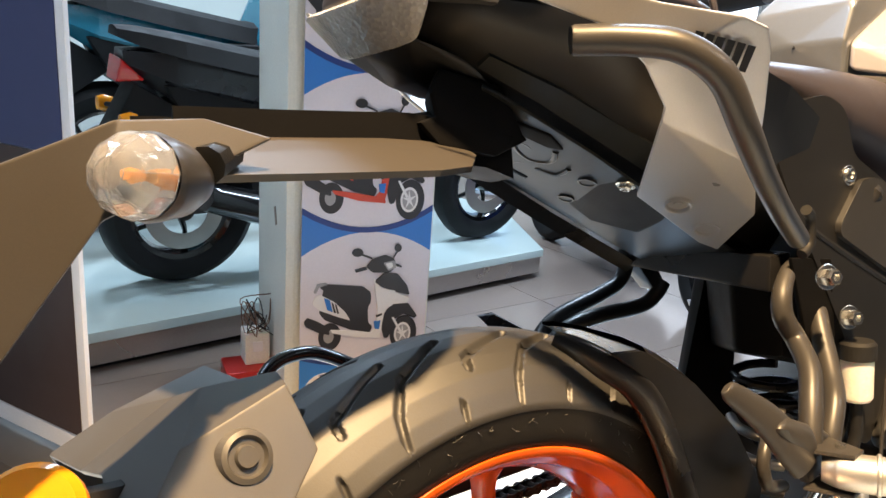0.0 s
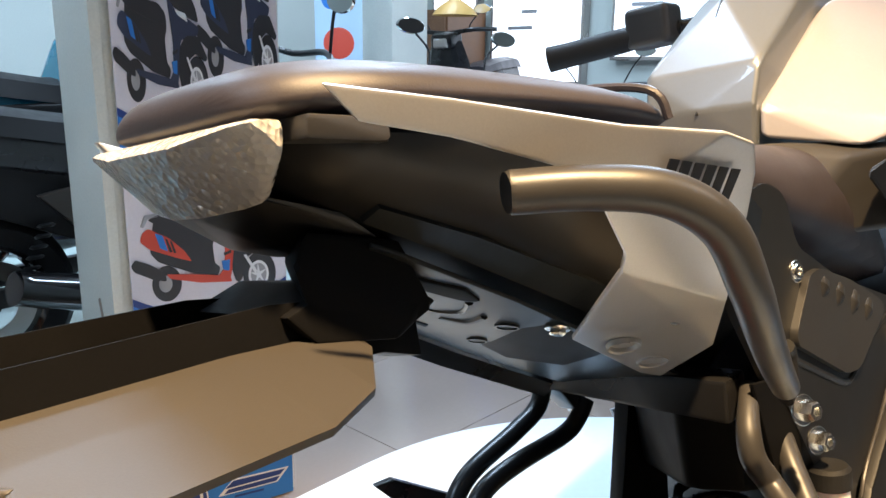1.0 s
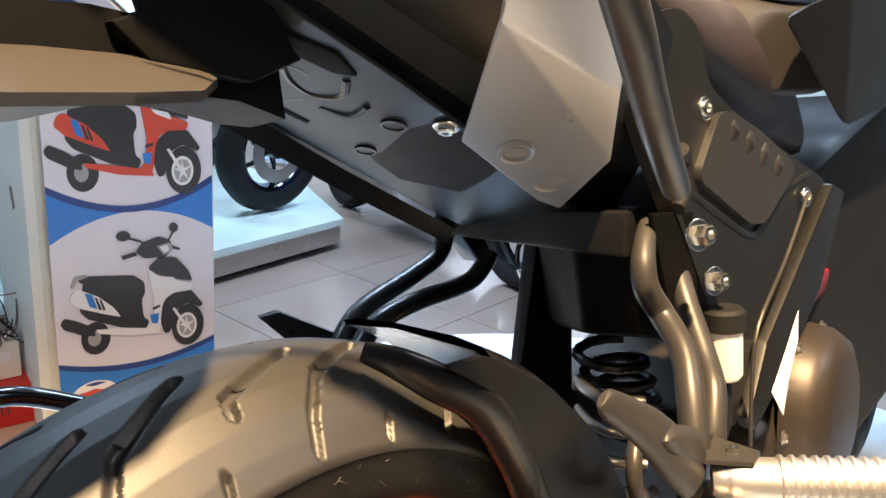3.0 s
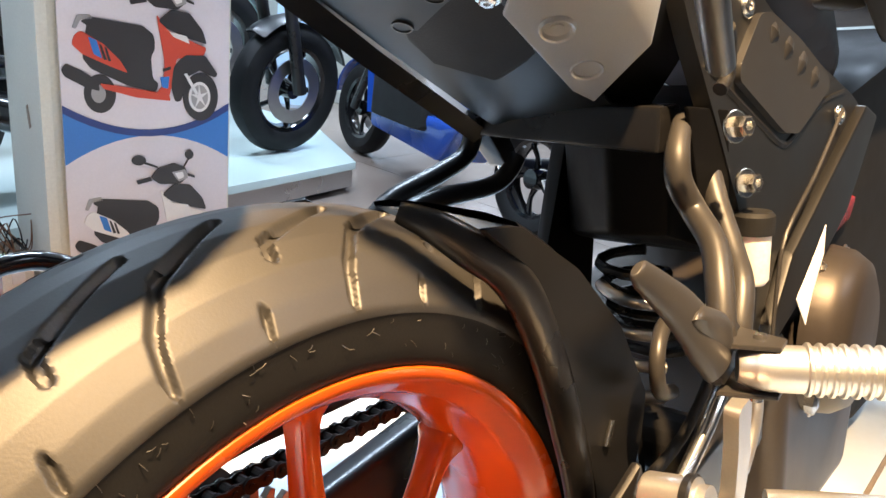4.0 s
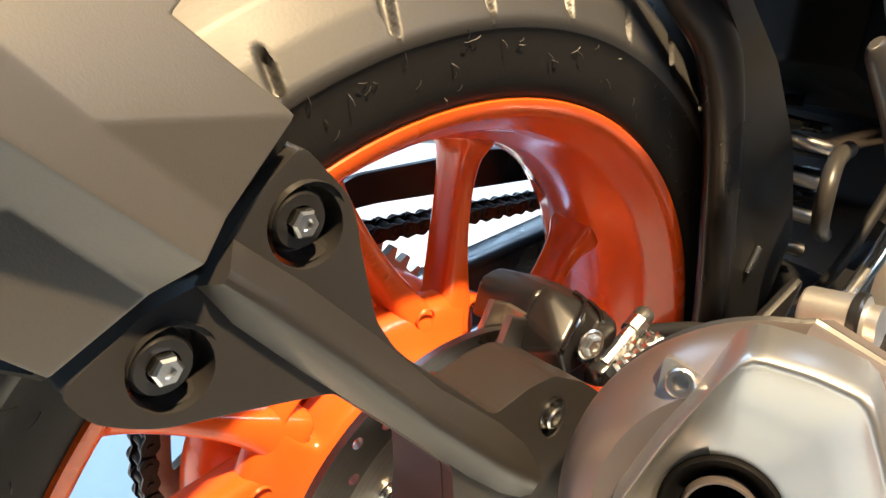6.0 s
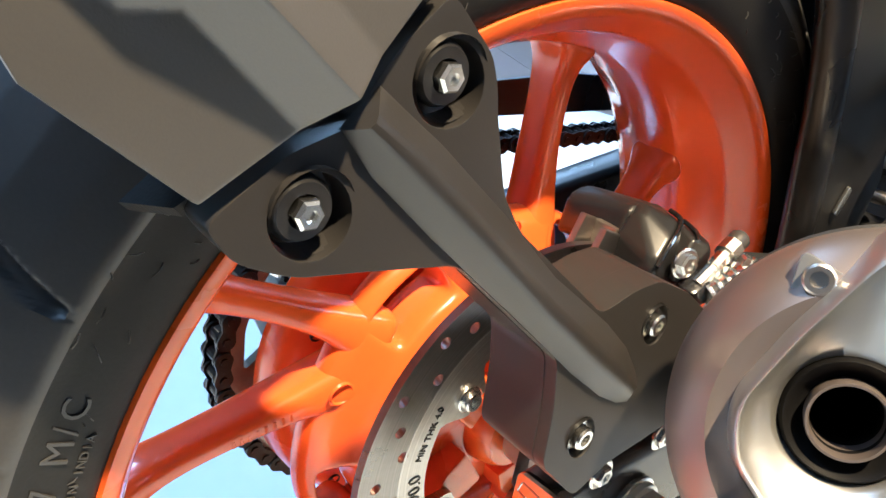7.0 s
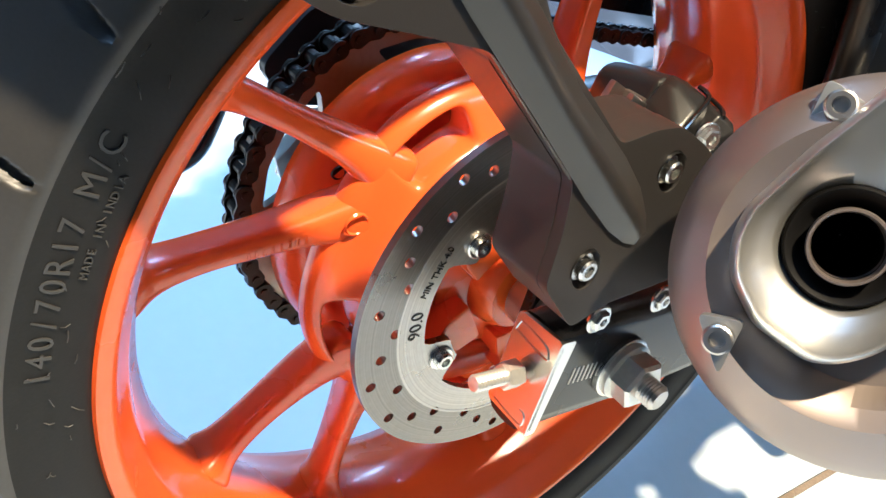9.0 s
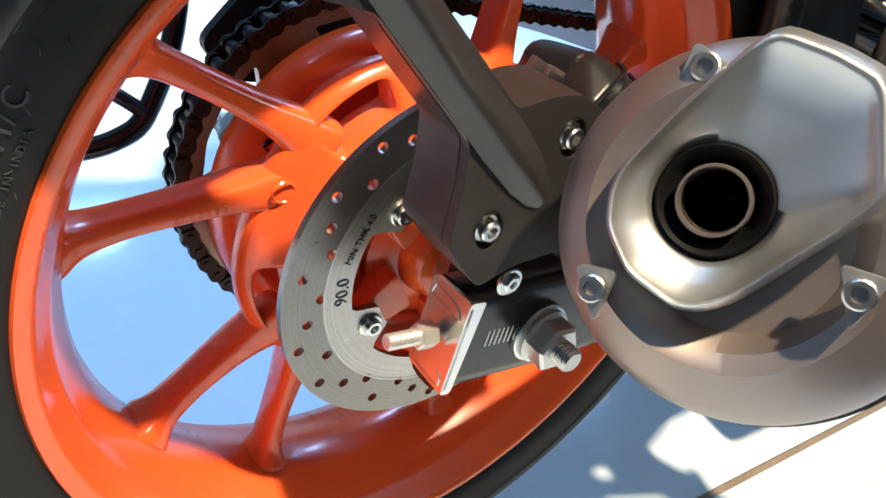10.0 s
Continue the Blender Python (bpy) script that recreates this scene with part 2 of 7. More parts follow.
def tube(pts, r, n=14, sub=6, flat_y=1.0):
    """A round bar along a smooth line; r may be one radius for each point."""
    line = catmull(pts, sub) if sub > 1 else [Vector(p) for p in pts]
    radii = r if isinstance(r, (list, tuple)) else [r] * len(pts)
    fine = np.interp(np.linspace(0, len(pts) - 1, len(line)), range(len(pts)), radii)
    up = Vector((0, 0, 1))
    rings = []
    for i, p in enumerate(line):
        d = (line[min(i + 1, len(line) - 1)] - line[max(i - 1, 0)]).normalized()
        side = d.cross(up)
        side = side.normalized() if side.length > 1e-4 else Vector((1, 0, 0))
        up = side.cross(d).normalized()
        rings.append([p + float(fine[i]) * (side * math.cos(a) * flat_y + up * math.sin(a)) for a in [2 * math.pi * j / n for j in range(n)]])
    return loft(rings)


def filled(loops, t0, t1, to3d, bevel=0.0):
    """A plate between the depths t0 and t1 from an outer line and hole lines in 2D."""
    bm = bmesh.new()
    edges = []
    for loop in loops:
        vs = [bm.verts.new(to3d(a, b, t0)) for a, b in loop]
        edges += [bm.edges.new((vs[i], vs[(i + 1) % len(vs)])) for i in range(len(vs))]
    bmesh.ops.triangle_fill(bm, use_beauty=True, use_dissolve=False, edges=edges)
    back = {}
    k = 0
    for loop in loops:
        for a, b in loop:
            back[k] = to3d(a, b, t1)
            k += 1
    bm.verts.ensure_lookup_table()
    bm.verts.index_update()
    faces = list(bm.faces)
    rim = [e for e in bm.edges if len(e.link_faces) == 1]
    twin = {v: bm.verts.new(back[v.index]) for v in list(bm.verts)}
    for fc in faces:
        bm.faces.new([twin[v] for v in reversed(fc.verts)])
    for e in rim:
        a, b = e.verts
        bm.faces.new((a, b, twin[b], twin[a]))
    if bevel:
        bmesh.ops.recalc_face_normals(bm, faces=bm.faces)
        es = [e for e in bm.edges if len(e.link_faces) == 2 and e.calc_face_angle(0) > 0.9]
        bmesh.ops.bevel(bm, geom=es, offset=bevel, segments=2, profile=0.6, affect="EDGES", clamp_overlap=True)
    return bm


def xz(a, b, t):
    return (a, t, b)


def circle(cx, cy, r, n=20, a0=0.0):
    return [(cx + r * math.cos(a0 + 2 * math.pi * i / n), cy + r * math.sin(a0 + 2 * math.pi * i / n)) for i in range(n)]


def rounded(pts, r, n=4):
    """A 2D line with rounded corners."""
    out = []
    k = len(pts)
    for i in range(k):
        p, a, b = Vector(pts[i]), Vector(pts[i - 1]), Vector(pts[(i + 1) % k])
        u, v = (a - p), (b - p)
        d = min(r, u.length * 0.45, v.length * 0.45)
        s, e = p + u.normalized() * d, p + v.normalized() * d
        for j in range(n + 1):
            t = j / n
            out.append(tuple((1 - t) ** 2 * s + 2 * t * (1 - t) * p + t * t * e))
    return out


def box(sx, sy, sz, at=(0, 0, 0), bevel=0.003, seg=2, turn=None):
    bm = bmesh.new()
    bmesh.ops.create_cube(bm, size=1)
    bmesh.ops.scale(bm, vec=(sx, sy, sz), verts=bm.verts)
    if bevel:
        bmesh.ops.bevel(bm, geom=bm.edges[:], offset=bevel, segments=seg, profile=0.6, affect="EDGES", clamp_overlap=True)
    m = Matrix.Translation(at)
    return moved(bm, m @ turn if turn is not None else m)


def hull(points, bevel=0.0, seg=2):
    """A convex solid round some corners, with its edges rounded."""
    bm = bmesh.new()
    for p in points:
        bm.verts.new(p)
    bmesh.ops.convex_hull(bm, input=bm.verts[:])
    bmesh.ops.delete(bm, geom=[v for v in bm.verts if not v.link_faces], context="VERTS")
    bmesh.ops.dissolve_limit(bm, angle_limit=radians(4), verts=bm.verts[:], edges=bm.edges[:])
    if bevel:
        bmesh.ops.bevel(bm, geom=bm.edges[:], offset=bevel, segments=seg, profile=0.6, affect="EDGES", clamp_overlap=True)
    return bm


def facing(p, d):
    """The pose at p whose -y axis points along d."""
    return Matrix.Translation(p) @ (-Vector(d)).to_track_quat("Y", "Z").to_matrix().to_4x4()


def skin(points, faces, thick, bevel=0.0):
    """A sheet of flat facets with a thickness."""
    bm = bmesh.new()
    vs = [bm.verts.new(p) for p in points]
    for fc in faces:
        bm.faces.new([vs[i] for i in fc])
    bmesh.ops.recalc_face_normals(bm, faces=bm.faces)
    bmesh.ops.solidify(bm, geom=bm.faces[:], thickness=thick)
    if bevel:
        es = [e for e in bm.edges if len(e.link_faces) == 2 and e.calc_face_angle(0) > 0.2]
        bmesh.ops.bevel(bm, geom=es, offset=bevel, segments=2, profile=0.6, affect="EDGES", clamp_overlap=True)
    return bm


def subsurf(ob, levels):
    md = ob.modifiers.new("round", "SUBSURF")
    md.levels = md.render_levels = levels
    return ob


def bolt(parent, p, d, r=0.006, head=0.005, name="bolt", mat=None, washer=True, socket=False):
    """A flanged hexagon bolt at p that faces along d."""
    prof_w = [(0, 0), (r * 1.45, 0), (r * 1.45, -0.0012), (r * 1.3, -0.0018), (0, -0.0018)]
    parts = [lathe(prof_w, 24)] if washer else []
    if socket:
        head_bm = lathe([(r, 0), (r, -head * 0.85), (r * 0.85, -head), (r * 0.55, -head), (r * 0.5, -head * 0.35), (0, -head * 0.35)], 24)
    else:
        head_bm = lathe([(r, 0), (r, -head * 0.8), (r * 0.8, -head), (r * 0.45, -head), (r * 0.4, -head * 0.7), (0, -head * 0.7)], 6)
    parts.append(head_bm)
    return part(name, joined(*parts), mat or M["zinc"], parent, sharp=30, at=facing(p, d))


def lettering(text, size, depth=0.0004):
    cu = bpy.data.curves.new("text", "FONT")
    cu.body, cu.size, cu.extrude, cu.resolution_u = text, size, depth, 3
    cu.align_x = "CENTER"
    ob = bpy.data.objects.new("text", cu)
    scene.collection.objects.link(ob)
    me = bpy.data.meshes.new_from_object(ob.evaluated_get(bpy.context.evaluated_depsgraph_get()))
    bpy.data.objects.remove(ob)
    bm = bmesh.new()
    bm.from_mesh(me)
    bpy.data.meshes.remove(me)
    return bm

# ---- the room ----
FLOOR = -0.2
X0, X1, Y0, Y1, CEIL = -4.2, 5.3, -4.2, 5.2, 2.9


def slab(name, x0, x1, y0, y1, z0, z1, mat, kind="structure", label="", category="", bevel=0.0):
    ob = part(name, box(x1 - x0, y1 - y0, z1 - z0, ((x0 + x1) / 2, (y0 + y1) / 2, (z0 + z1) / 2), bevel), mat)
    return tagged(ob, label, category, kind=kind)


floor = slab("floor", X0, X1, Y0, Y1, FLOOR - 0.12, FLOOR - 0.003, M["grout"], label="beige polished showroom tile floor with brown grout", category="floor")
slab("wall_north", X0, X1, Y1, Y1 + 0.15, FLOOR, CEIL, M["wall"], label="white painted showroom back wall", category="wall")
# south and west walls are unseen additions, toned to set fill and reflections
slab("wall_south", X0, X1, Y0 - 0.15, Y0, FLOOR, CEIL, M["dark_wall"], label="unseen dark brown wall added to close the room", category="wall")
slab("wall_west", X0 - 0.15, X0, Y0 - 0.15, Y1 + 0.15, FLOOR, CEIL, M["grey_wall"], label="unseen grey wall added to close the room", category="wall")
slab("wall_east", X1, X1 + 0.15, Y0 - 0.15, Y1 + 0.15, FLOOR, CEIL, M["wall"], label="white painted showroom side wall with posters", category="wall")
slab("ceiling", X0, X1, Y0, Y1, CEIL, CEIL + 0.1, M["ceiling"], label="white plain showroom ceiling", category="ceiling")

glow = bpy.data.materials.new("tube_glow")
glow.use_nodes = True
gb = glow.node_tree.nodes["Principled BSDF"]
gb.inputs["Emission Color"].default_value, gb.inputs["Emission Strength"].default_value = (*COOL, 1), 2.5
for fx, fy in FIXTURES:
    fixture = thing("ceiling_light", "white surface-mounted ceiling panel light, switched on", "ceiling light", Matrix.Translation((fx, fy, CEIL)), "ceiling panel lights")
    part("frame", joined(box(1.3, 0.03, 0.07, (0, 0.185, -0.035)), box(1.3, 0.03, 0.07, (0, -0.185, -0.035)), box(0.03, 0.34, 0.07, (0.635, 0, -0.035)), box(0.03, 0.34, 0.07, (-0.635, 0, -0.035))), M["ceiling"], fixture)
    part("diffuser", box(1.23, 0.335, 0.01, (0, 0, -0.055), 0.002), glow, fixture)

# the display platform that the motorcycle stands on: straight far side, rounded end
SEAM_Y = -0.166


def platform_line(lo, hi):
    pts = []
    for i in range(41):
        a = math.pi / 2 - math.pi * i / 40
        x, y = 0.85 + 0.86 * math.cos(a), 0.985 * math.sin(a)
        pts.append((x, y))
    pts += [(-1.5, -0.985), (-1.5, 0.985)]
    out = []
    for i, p in enumerate(pts):
        q = pts[(i + 1) % len(pts)]
        inside = lo <= p[1] <= hi
        if inside:
            out.append(p)
        for lim in (lo, hi):
            if (p[1] - lim) * (q[1] - lim) < 0:
                t = (lim - p[1]) / (q[1] - p[1])
                out.append((p[0] + t * (q[0] - p[0]), lim))
    mid = (0, (lo + hi) / 2)
    return sorted(set(out), key=lambda p: math.atan2(p[1] - mid[1], p[0] - mid[0]))


def flat_xy(a, b, t):
    return (a, b, t)


display = thing("display_platform", "low white glossy laminate display platform with a seam, under the motorcycle", "platform")
part("panel", filled([platform_line(SEAM_Y + 0.004, 2)], 0.0, -0.03, flat_xy, 0.0015), M["platform"], display)
part("panel", filled([platform_line(-2, SEAM_Y - 0.004)], 0.0, -0.03, flat_xy, 0.0015), M["platform"], display)
part("seam_strip", box(3.1, 0.0075, 0.02, (0.05, SEAM_Y, -0.0125), 0.001), M["seam"], display, "grimy brown seam strip")
part("skirting", filled([[(x * 0.985, y * 0.98) for x, y in platform_line(-2, 2)]], -0.0305, FLOOR, flat_xy), M["brushed"], display, "brushed metal skirting")

# the column and the banner on it
BL, BR = Vector((0.501, 1.37)), Vector((0.854, 1.293))
BW = (BR - BL).length
BU = (BR - BL) / BW
B_M = Matrix(((BU.x, -BU.y, 0, BL.x), (BU.y, BU.x, 0, BL.y), (0, 0, 1, 0), (0, 0, 0, 1)))
column = thing("column", "off-white painted square showroom column, slightly scuffed", "column", B_M, kind="structure")
part("shaft", box(BW + 0.05, 0.37, CEIL - FLOOR, (BW / 2 - 0.015, 0.19, (CEIL + FLOOR) / 2), 0.006), M["column"], column)
part("edge_trim", box(0.022, 0.012, CEIL - FLOOR, (-0.04 + 0.011, -0.001, (CEIL + FLOOR) / 2), 0.003), M["column"], column)
part("stain", box(0.018, 0.002, 0.05, (-0.0415, 0.12, 0.34), 0.0006, turn=pose(0, 0, 0, 0, 25, 90)), M["grout"], column, "grey scuff mark")

banner = thing("banner", "printed lilac and blue scooter banner fixed to the column", "banner", B_M)
part("sheet", box(BW, 0.004, 1.72, (BW / 2, -0.006, FLOOR + 0.86 + 0.003), 0.001), PRINT["lilac"], banner)


def on_banner(u, z, t):
    return (u * BW, -0.0085 - t, z)


def print_shape(name, pts, mat, layer, r=0.0):
    pts = rounded(pts, r) if r else pts
    return part(name, filled([pts], 0.0, 0.0006 + 0.0005 * layer, on_banner), mat, banner)


def wave(z_edge, z_mid, n=14):
    return [(i / n, z_edge + (z_mid - z_edge) * (1 - (2 * i / n - 1) ** 2)) for i in range(n + 1)]


for base in (0.275, 0.69):
    print_shape("blue_band", wave(base + 0.10, base + 0.045) + wave(base - 0.015, base + 0.045)[::-1], PRINT["blue"], 0)
    print_shape("navy_band", wave(base + 0.115, base + 0.058) + wave(base + 0.098, base + 0.043)[::-1], PRINT["navy"], 1)
print_shape("blue_band", wave(-0.028, -0.062) + [(1, FLOOR + 0.004), (0, FLOOR + 0.004)], PRINT["blue"], 0)
print_shape("navy_band", wave(-0.020, -0.052) + wave(-0.032, -0.066)[::-1], PRINT["navy"], 1)


def printed_scooter(u0, z0, w, h, body, seat):
    """A scooter seen half from the front, printed flat on the banner."""
    def at(a, b):
        return (u0 + a * w, z0 + b * h)

    def oval_print(a, b, ra, rb, mat, layer):
        print_shape("print", [at(a + ra * math.cos(i * math.pi / 14), b + rb * math.sin(i * math.pi / 14)) for i in range(28)], mat, layer)

    def shape(pts, mat, layer, r=0.012):
        print_shape("print", [at(a, b) for a, b in pts], mat, layer, r)

    dark, grey, white = PRINT["dark"], PRINT["grey"], PRINT["white"]
    oval_print(0.19, 0.05, 0.10, 0.15, dark, 1)
    oval_print(0.18, 0.05, 0.045, 0.07, grey, 2)
    oval_print(0.86, 0.02, 0.125, 0.20, dark, 4)
    oval_print(0.85, 0.02, 0.078, 0.125, white, 5)
    oval_print(0.85, 0.02, 0.060, 0.100, grey, 6)
    for k in range(5):
        t = 0.4 + k * 1.257
        shape([(0.85 + 0.012 * math.sin(t), 0.02 - 0.02 * math.cos(t)), (0.85 + 0.066 * math.cos(t), 0.02 + 0.108 * math.sin(t)), (0.85 - 0.012 * math.sin(t), 0.02 + 0.02 * math.cos(t))], white, 7, 0.002)
    oval_print(0.85, 0.02, 0.018, 0.03, white, 8)
    shape([(-0.04, 0.23), (-0.01, 0.28), (0.08, 0.23), (0.18, 0.15), (0.19, 0.07), (0.10, 0.10), (-0.02, 0.18)], dark, 3)
    shape([(0.09, 0.32), (0.13, 0.60), (0.47, 0.56), (0.54, 0.50), (0.55, 0.40), (0.52, 0.34), (0.53, 0.17), (0.57, 0.13), (0.55, 0.06), (0.37, 0.11), (0.14, 0.24)], dark, 2)
    shape([(0.03, 0.42), (0.05, 0.49), (0.09, 0.52), (0.22, 0.43), (0.32, 0.31), (0.37, 0.21), (0.26, 0.26), (0.09, 0.35)], body, 3)
    shape([(0.09, 0.59), (0.15, 0.625), (0.47, 0.575), (0.54, 0.51), (0.55, 0.43), (0.38, 0.46), (0.16, 0.53)], seat, 4)
    shape([(0.13, 0.48), (0.18, 0.455), (0.21, 0.32), (0.16, 0.35)], PRINT["blue"], 5, 0.004)
    shape([(0.195, 0.43), (0.21, 0.42), (0.24, 0.31), (0.22, 0.31)], dark, 5, 0.003)
    shape([(0.225, 0.41), (0.24, 0.40), (0.265, 0.30), (0.248, 0.30)], dark, 5, 0.003)
    shape([(0.04, 0.54), (0.07, 0.63), (0.15, 0.64), (0.16, 0.61), (0.09, 0.60), (0.06, 0.53)], grey, 4, 0.006)
    shape([(0.19, 0.13), (0.37, 0.10), (0.56, 0.06), (0.63, 0.06), (0.65, -0.01), (0.42, 0.02), (0.21, 0.09)], body, 5)
    shape([(0.56, 0.67), (0.63, 0.55), (0.90, 0.42), (0.88, 0.36), (0.69, 0.33), (0.65, 0.08), (0.63, 0.0), (0.55, 0.05), (0.60, 0.12), (0.61, 0.31)], body, 6)
    shape([(0.58, 0.18), (0.64, 0.19), (0.63, 0.09), (0.59, 0.10)], PRINT["blue"], 7, 0.004)
    shape([(0.60, 0.25), (0.65, 0.27), (0.65, 0.245), (0.60, 0.225)], dark, 7, 0.002)
    shape([(0.65, 0.11), (0.67, 0.27), (0.75, 0.36), (0.89, 0.36), (0.98, 0.21), (0.96, 0.18), (0.85, 0.24), (0.77, 0.19), (0.72, -0.01), (0.68, -0.02)], dark, 7)
    shape([(0.74, 0.21), (0.76, 0.215), (0.84, 0.05), (0.82, 0.04)], white, 9, 0.003)
    shape([(0.57, 0.62), (0.66, 0.71), (0.78, 0.69), (0.87, 0.56), (0.90, 0.45), (0.77, 0.49), (0.63, 0.56)], dark, 8)
    shape([(0.64, 0.54), (0.76, 0.51), (0.78, 0.45), (0.67, 0.50)], white, 9, 0.006)
    shape([(0.49, 0.78), (0.54, 0.86), (0.66, 0.90), (0.74, 0.86), (0.76, 0.77), (0.70, 0.71), (0.55, 0.72)], dark, 8)
    shape([(0.64, 0.82), (0.74, 0.84), (0.76, 0.76), (0.69, 0.73)], grey, 9, 0.008)
    shape([(0.66, 0.81), (0.72, 0.82), (0.73, 0.77), (0.69, 0.75)], white, 10, 0.006)
    shape([(0.39, 0.76), (0.49, 0.785), (0.50, 0.755), (0.40, 0.73)], dark, 8, 0.003)
    shape([(0.76, 0.80), (0.81, 0.775), (0.81, 0.755), (0.76, 0.775)], dark, 8, 0.002)
    for a, b, c, d in ((0.41, 0.94, 0.54, 0.87), (0.77, 0.97, 0.73, 0.86)):
        oval_print(a, b, 0.048 if a < 0.5 else 0.030, 0.042, dark, 9)
        shape([(a + 0.008, b - 0.02), (a + 0.008, b), (c, d + 0.008), (c, d - 0.008)], dark, 8, 0.001)


printed_scooter(0.06, 0.015, 0.88, 0.265, PRINT["white"], PRINT["dark"])
printed_scooter(0.04, 0.400, 0.90, 0.275, PRINT["red"], PRINT["dark"])
printed_scooter(0.02, 0.845, 0.53, 0.30, PRINT["ink_blue"], PRINT["dark"])
printed_scooter(0.50, 0.895, 0.50, 0.30, PRINT["ink_blue"], PRINT["dark"])
# the shield with its number, and a plain logo plate
print_shape("badge_ring", [(0.205 + 0.178 * math.cos(i * math.pi / 16), -0.139 + 0.062 * math.sin(i * math.pi / 16)) for i in range(32)], PRINT["white"], 1)
print_shape("badge_disc", [(0.205 + 0.168 * math.cos(i * math.pi / 16), -0.139 + 0.0585 * math.sin(i * math.pi / 16)) for i in range(32)], PRINT["navy"], 2)
print_shape("shield", [(0.07, -0.10), (0.12, -0.082), (0.2, -0.09), (0.29, -0.085), (0.34, -0.105), (0.35, -0.15), (0.28, -0.185), (0.21, -0.193), (0.13, -0.18), (0.06, -0.145)], PRINT["white"], 3, 0.02)
print_shape("shield_field", [(0.09, -0.108), (0.2, -0.096), (0.325, -0.112), (0.325, -0.15), (0.21, -0.184), (0.09, -0.145)], PRINT["navy"], 4, 0.02)
print_shape("shield_bar", [(0.09, -0.103), (0.2, -0.098), (0.325, -0.107), (0.325, -0.122), (0.09, -0.118)], PRINT["red"], 5)
part("number", moved(lettering("66", 0.042, 0.0003), Matrix.Translation((0.207 * BW, -0.0128, -0.159)) @ pose(0, 0, 0, 90, 0, 0)), PRINT["white"], banner)
print_shape("logo_plate", [(0.45, -0.148), (0.56, -0.112), (0.97, -0.122), (0.88, -0.156)], PRINT["white"], 2, 0.006)
print_shape("logo_bar", [(0.50, -0.132), (0.56, -0.116), (0.94, -0.125), (0.90, -0.137)], PRINT["navy"], 3, 0.003)
print_shape("logo_bar", [(0.49, -0.146), (0.52, -0.136), (0.90, -0.141), (0.87, -0.152)], PRINT["navy"], 3, 0.003)
print_shape("small_line", [(0.56, -0.163), (0.57, -0.158), (0.78, -0.163), (0.77, -0.168)], PRINT["navy"], 2)

# the metal-fronted platform behind, with a pale glass top
PL_A, PL_B, PL_C = Vector((-1.6, 1.72)), Vector((2.0, 2.02)), Vector((2.35, 2.72))
back_line = [tuple(PL_A), tuple(PL_B), tuple(PL_C), (2.1, 4.2), (-1.6, 4.2)]
stage = thing("display_stage", "long display platform with pale glass top and brushed metal front", "platform")
part("top", filled([back_line], -0.062, -0.095, flat_xy, 0.004), M["glass_top"], stage, "pale greenish glass top")
part("front", filled([[(x * 0.997, y + 0.012) for x, y in back_line]], -0.096, FLOOR + 0.03, flat_xy), M["brushed"], stage, "brushed metal front")
part("plinth", filled([[(x * 0.96, y + 0.06) for x, y in back_line]], FLOOR + 0.031, FLOOR, flat_xy), M["plastic_dull"], stage)

# roll-up banner with a dark picture and white edge
RU = pose(-0.05, 1.235, FLOOR, 0, 0, 115.0)
rollup = thing("rollup_banner", "roll-up banner with dark picture and white edge on grey base", "banner", RU)
part("sheet", box(0.8, 0.003, 1.75, (0.4, 0, 0.965), 0.001), PRINT["white"], rollup)
part("picture", box(0.76, 0.002, 0.62, (0.41, 0.003, 0.45), 0.0005), flat("rollup_maroon_ground", (0.055, 0.035, 0.032)), rollup, "dark maroon gravel picture")
part("picture", box(0.76, 0.002, 0.42, (0.41, 0.003, 0.972), 0.0005), flat("rollup_dusk_blue", (0.05, 0.06, 0.14)), rollup, "dusk blue mountain picture")
part("picture", box(0.76, 0.002, 0.6, (0.41, 0.003, 1.484), 0.0005), flat("rollup_sky_grey", (0.42, 0.42, 0.46)), rollup, "pale grey sky picture")
part("base", box(0.84, 0.2, 0.075, (0.4, 0, 0.0375), 0.01), M["grey_plastic"], rollup, "grey metal base")
part("edge_strip", box(0.025, 0.012, 1.78, (0.012, 0, 0.965), 0.003), PRINT["white"], rollup, "white edge strip")

# red stabiliser box with a white socket box and loose wires
red_box = thing("stabiliser_box", "small red metal stabiliser box on the floor by the column", "electric box", pose(0.43, 1.545, FLOOR, 0, 0, -12))
part("case", box(0.14, 0.12, 0.1, (0, 0, 0.05), 0.004), M["red"], red_box)
for i in range(3):
    part("vent", box(0.004, 0.002, 0.024, (-0.012 + 0.013 * i, -0.0605, 0.045), 0.0005), PRINT["dark"], red_box)
socket = thing("socket_box", "white plastic socket box with loose wires on the red box", "socket box", pose(0.455, 1.56, FLOOR + 0.1, 0, 0, -10))
part("case", box(0.07, 0.07, 0.095, (0, 0, 0.0475), 0.006), M["reservoir"], socket)
part("switch", box(0.028, 0.004, 0.03, (0, -0.036, 0.055), 0.002), PRINT["white"], socket)
random.seed(4)
for i in range(7):
    a = random.uniform(0, 6.28)
    pts = [(0.01 * math.cos(a), 0.01 * math.sin(a), 0.09)]
    for j in range(5):
        pts.append((random.uniform(-0.045, 0.05), random.uniform(-0.06, 0.03), 0.13 + random.uniform(-0.05, 0.07)))
    part("wire", tube(pts, 0.0016, 6, 5), M["plastic_dull"] if i % 2 else M["wood"], socket)

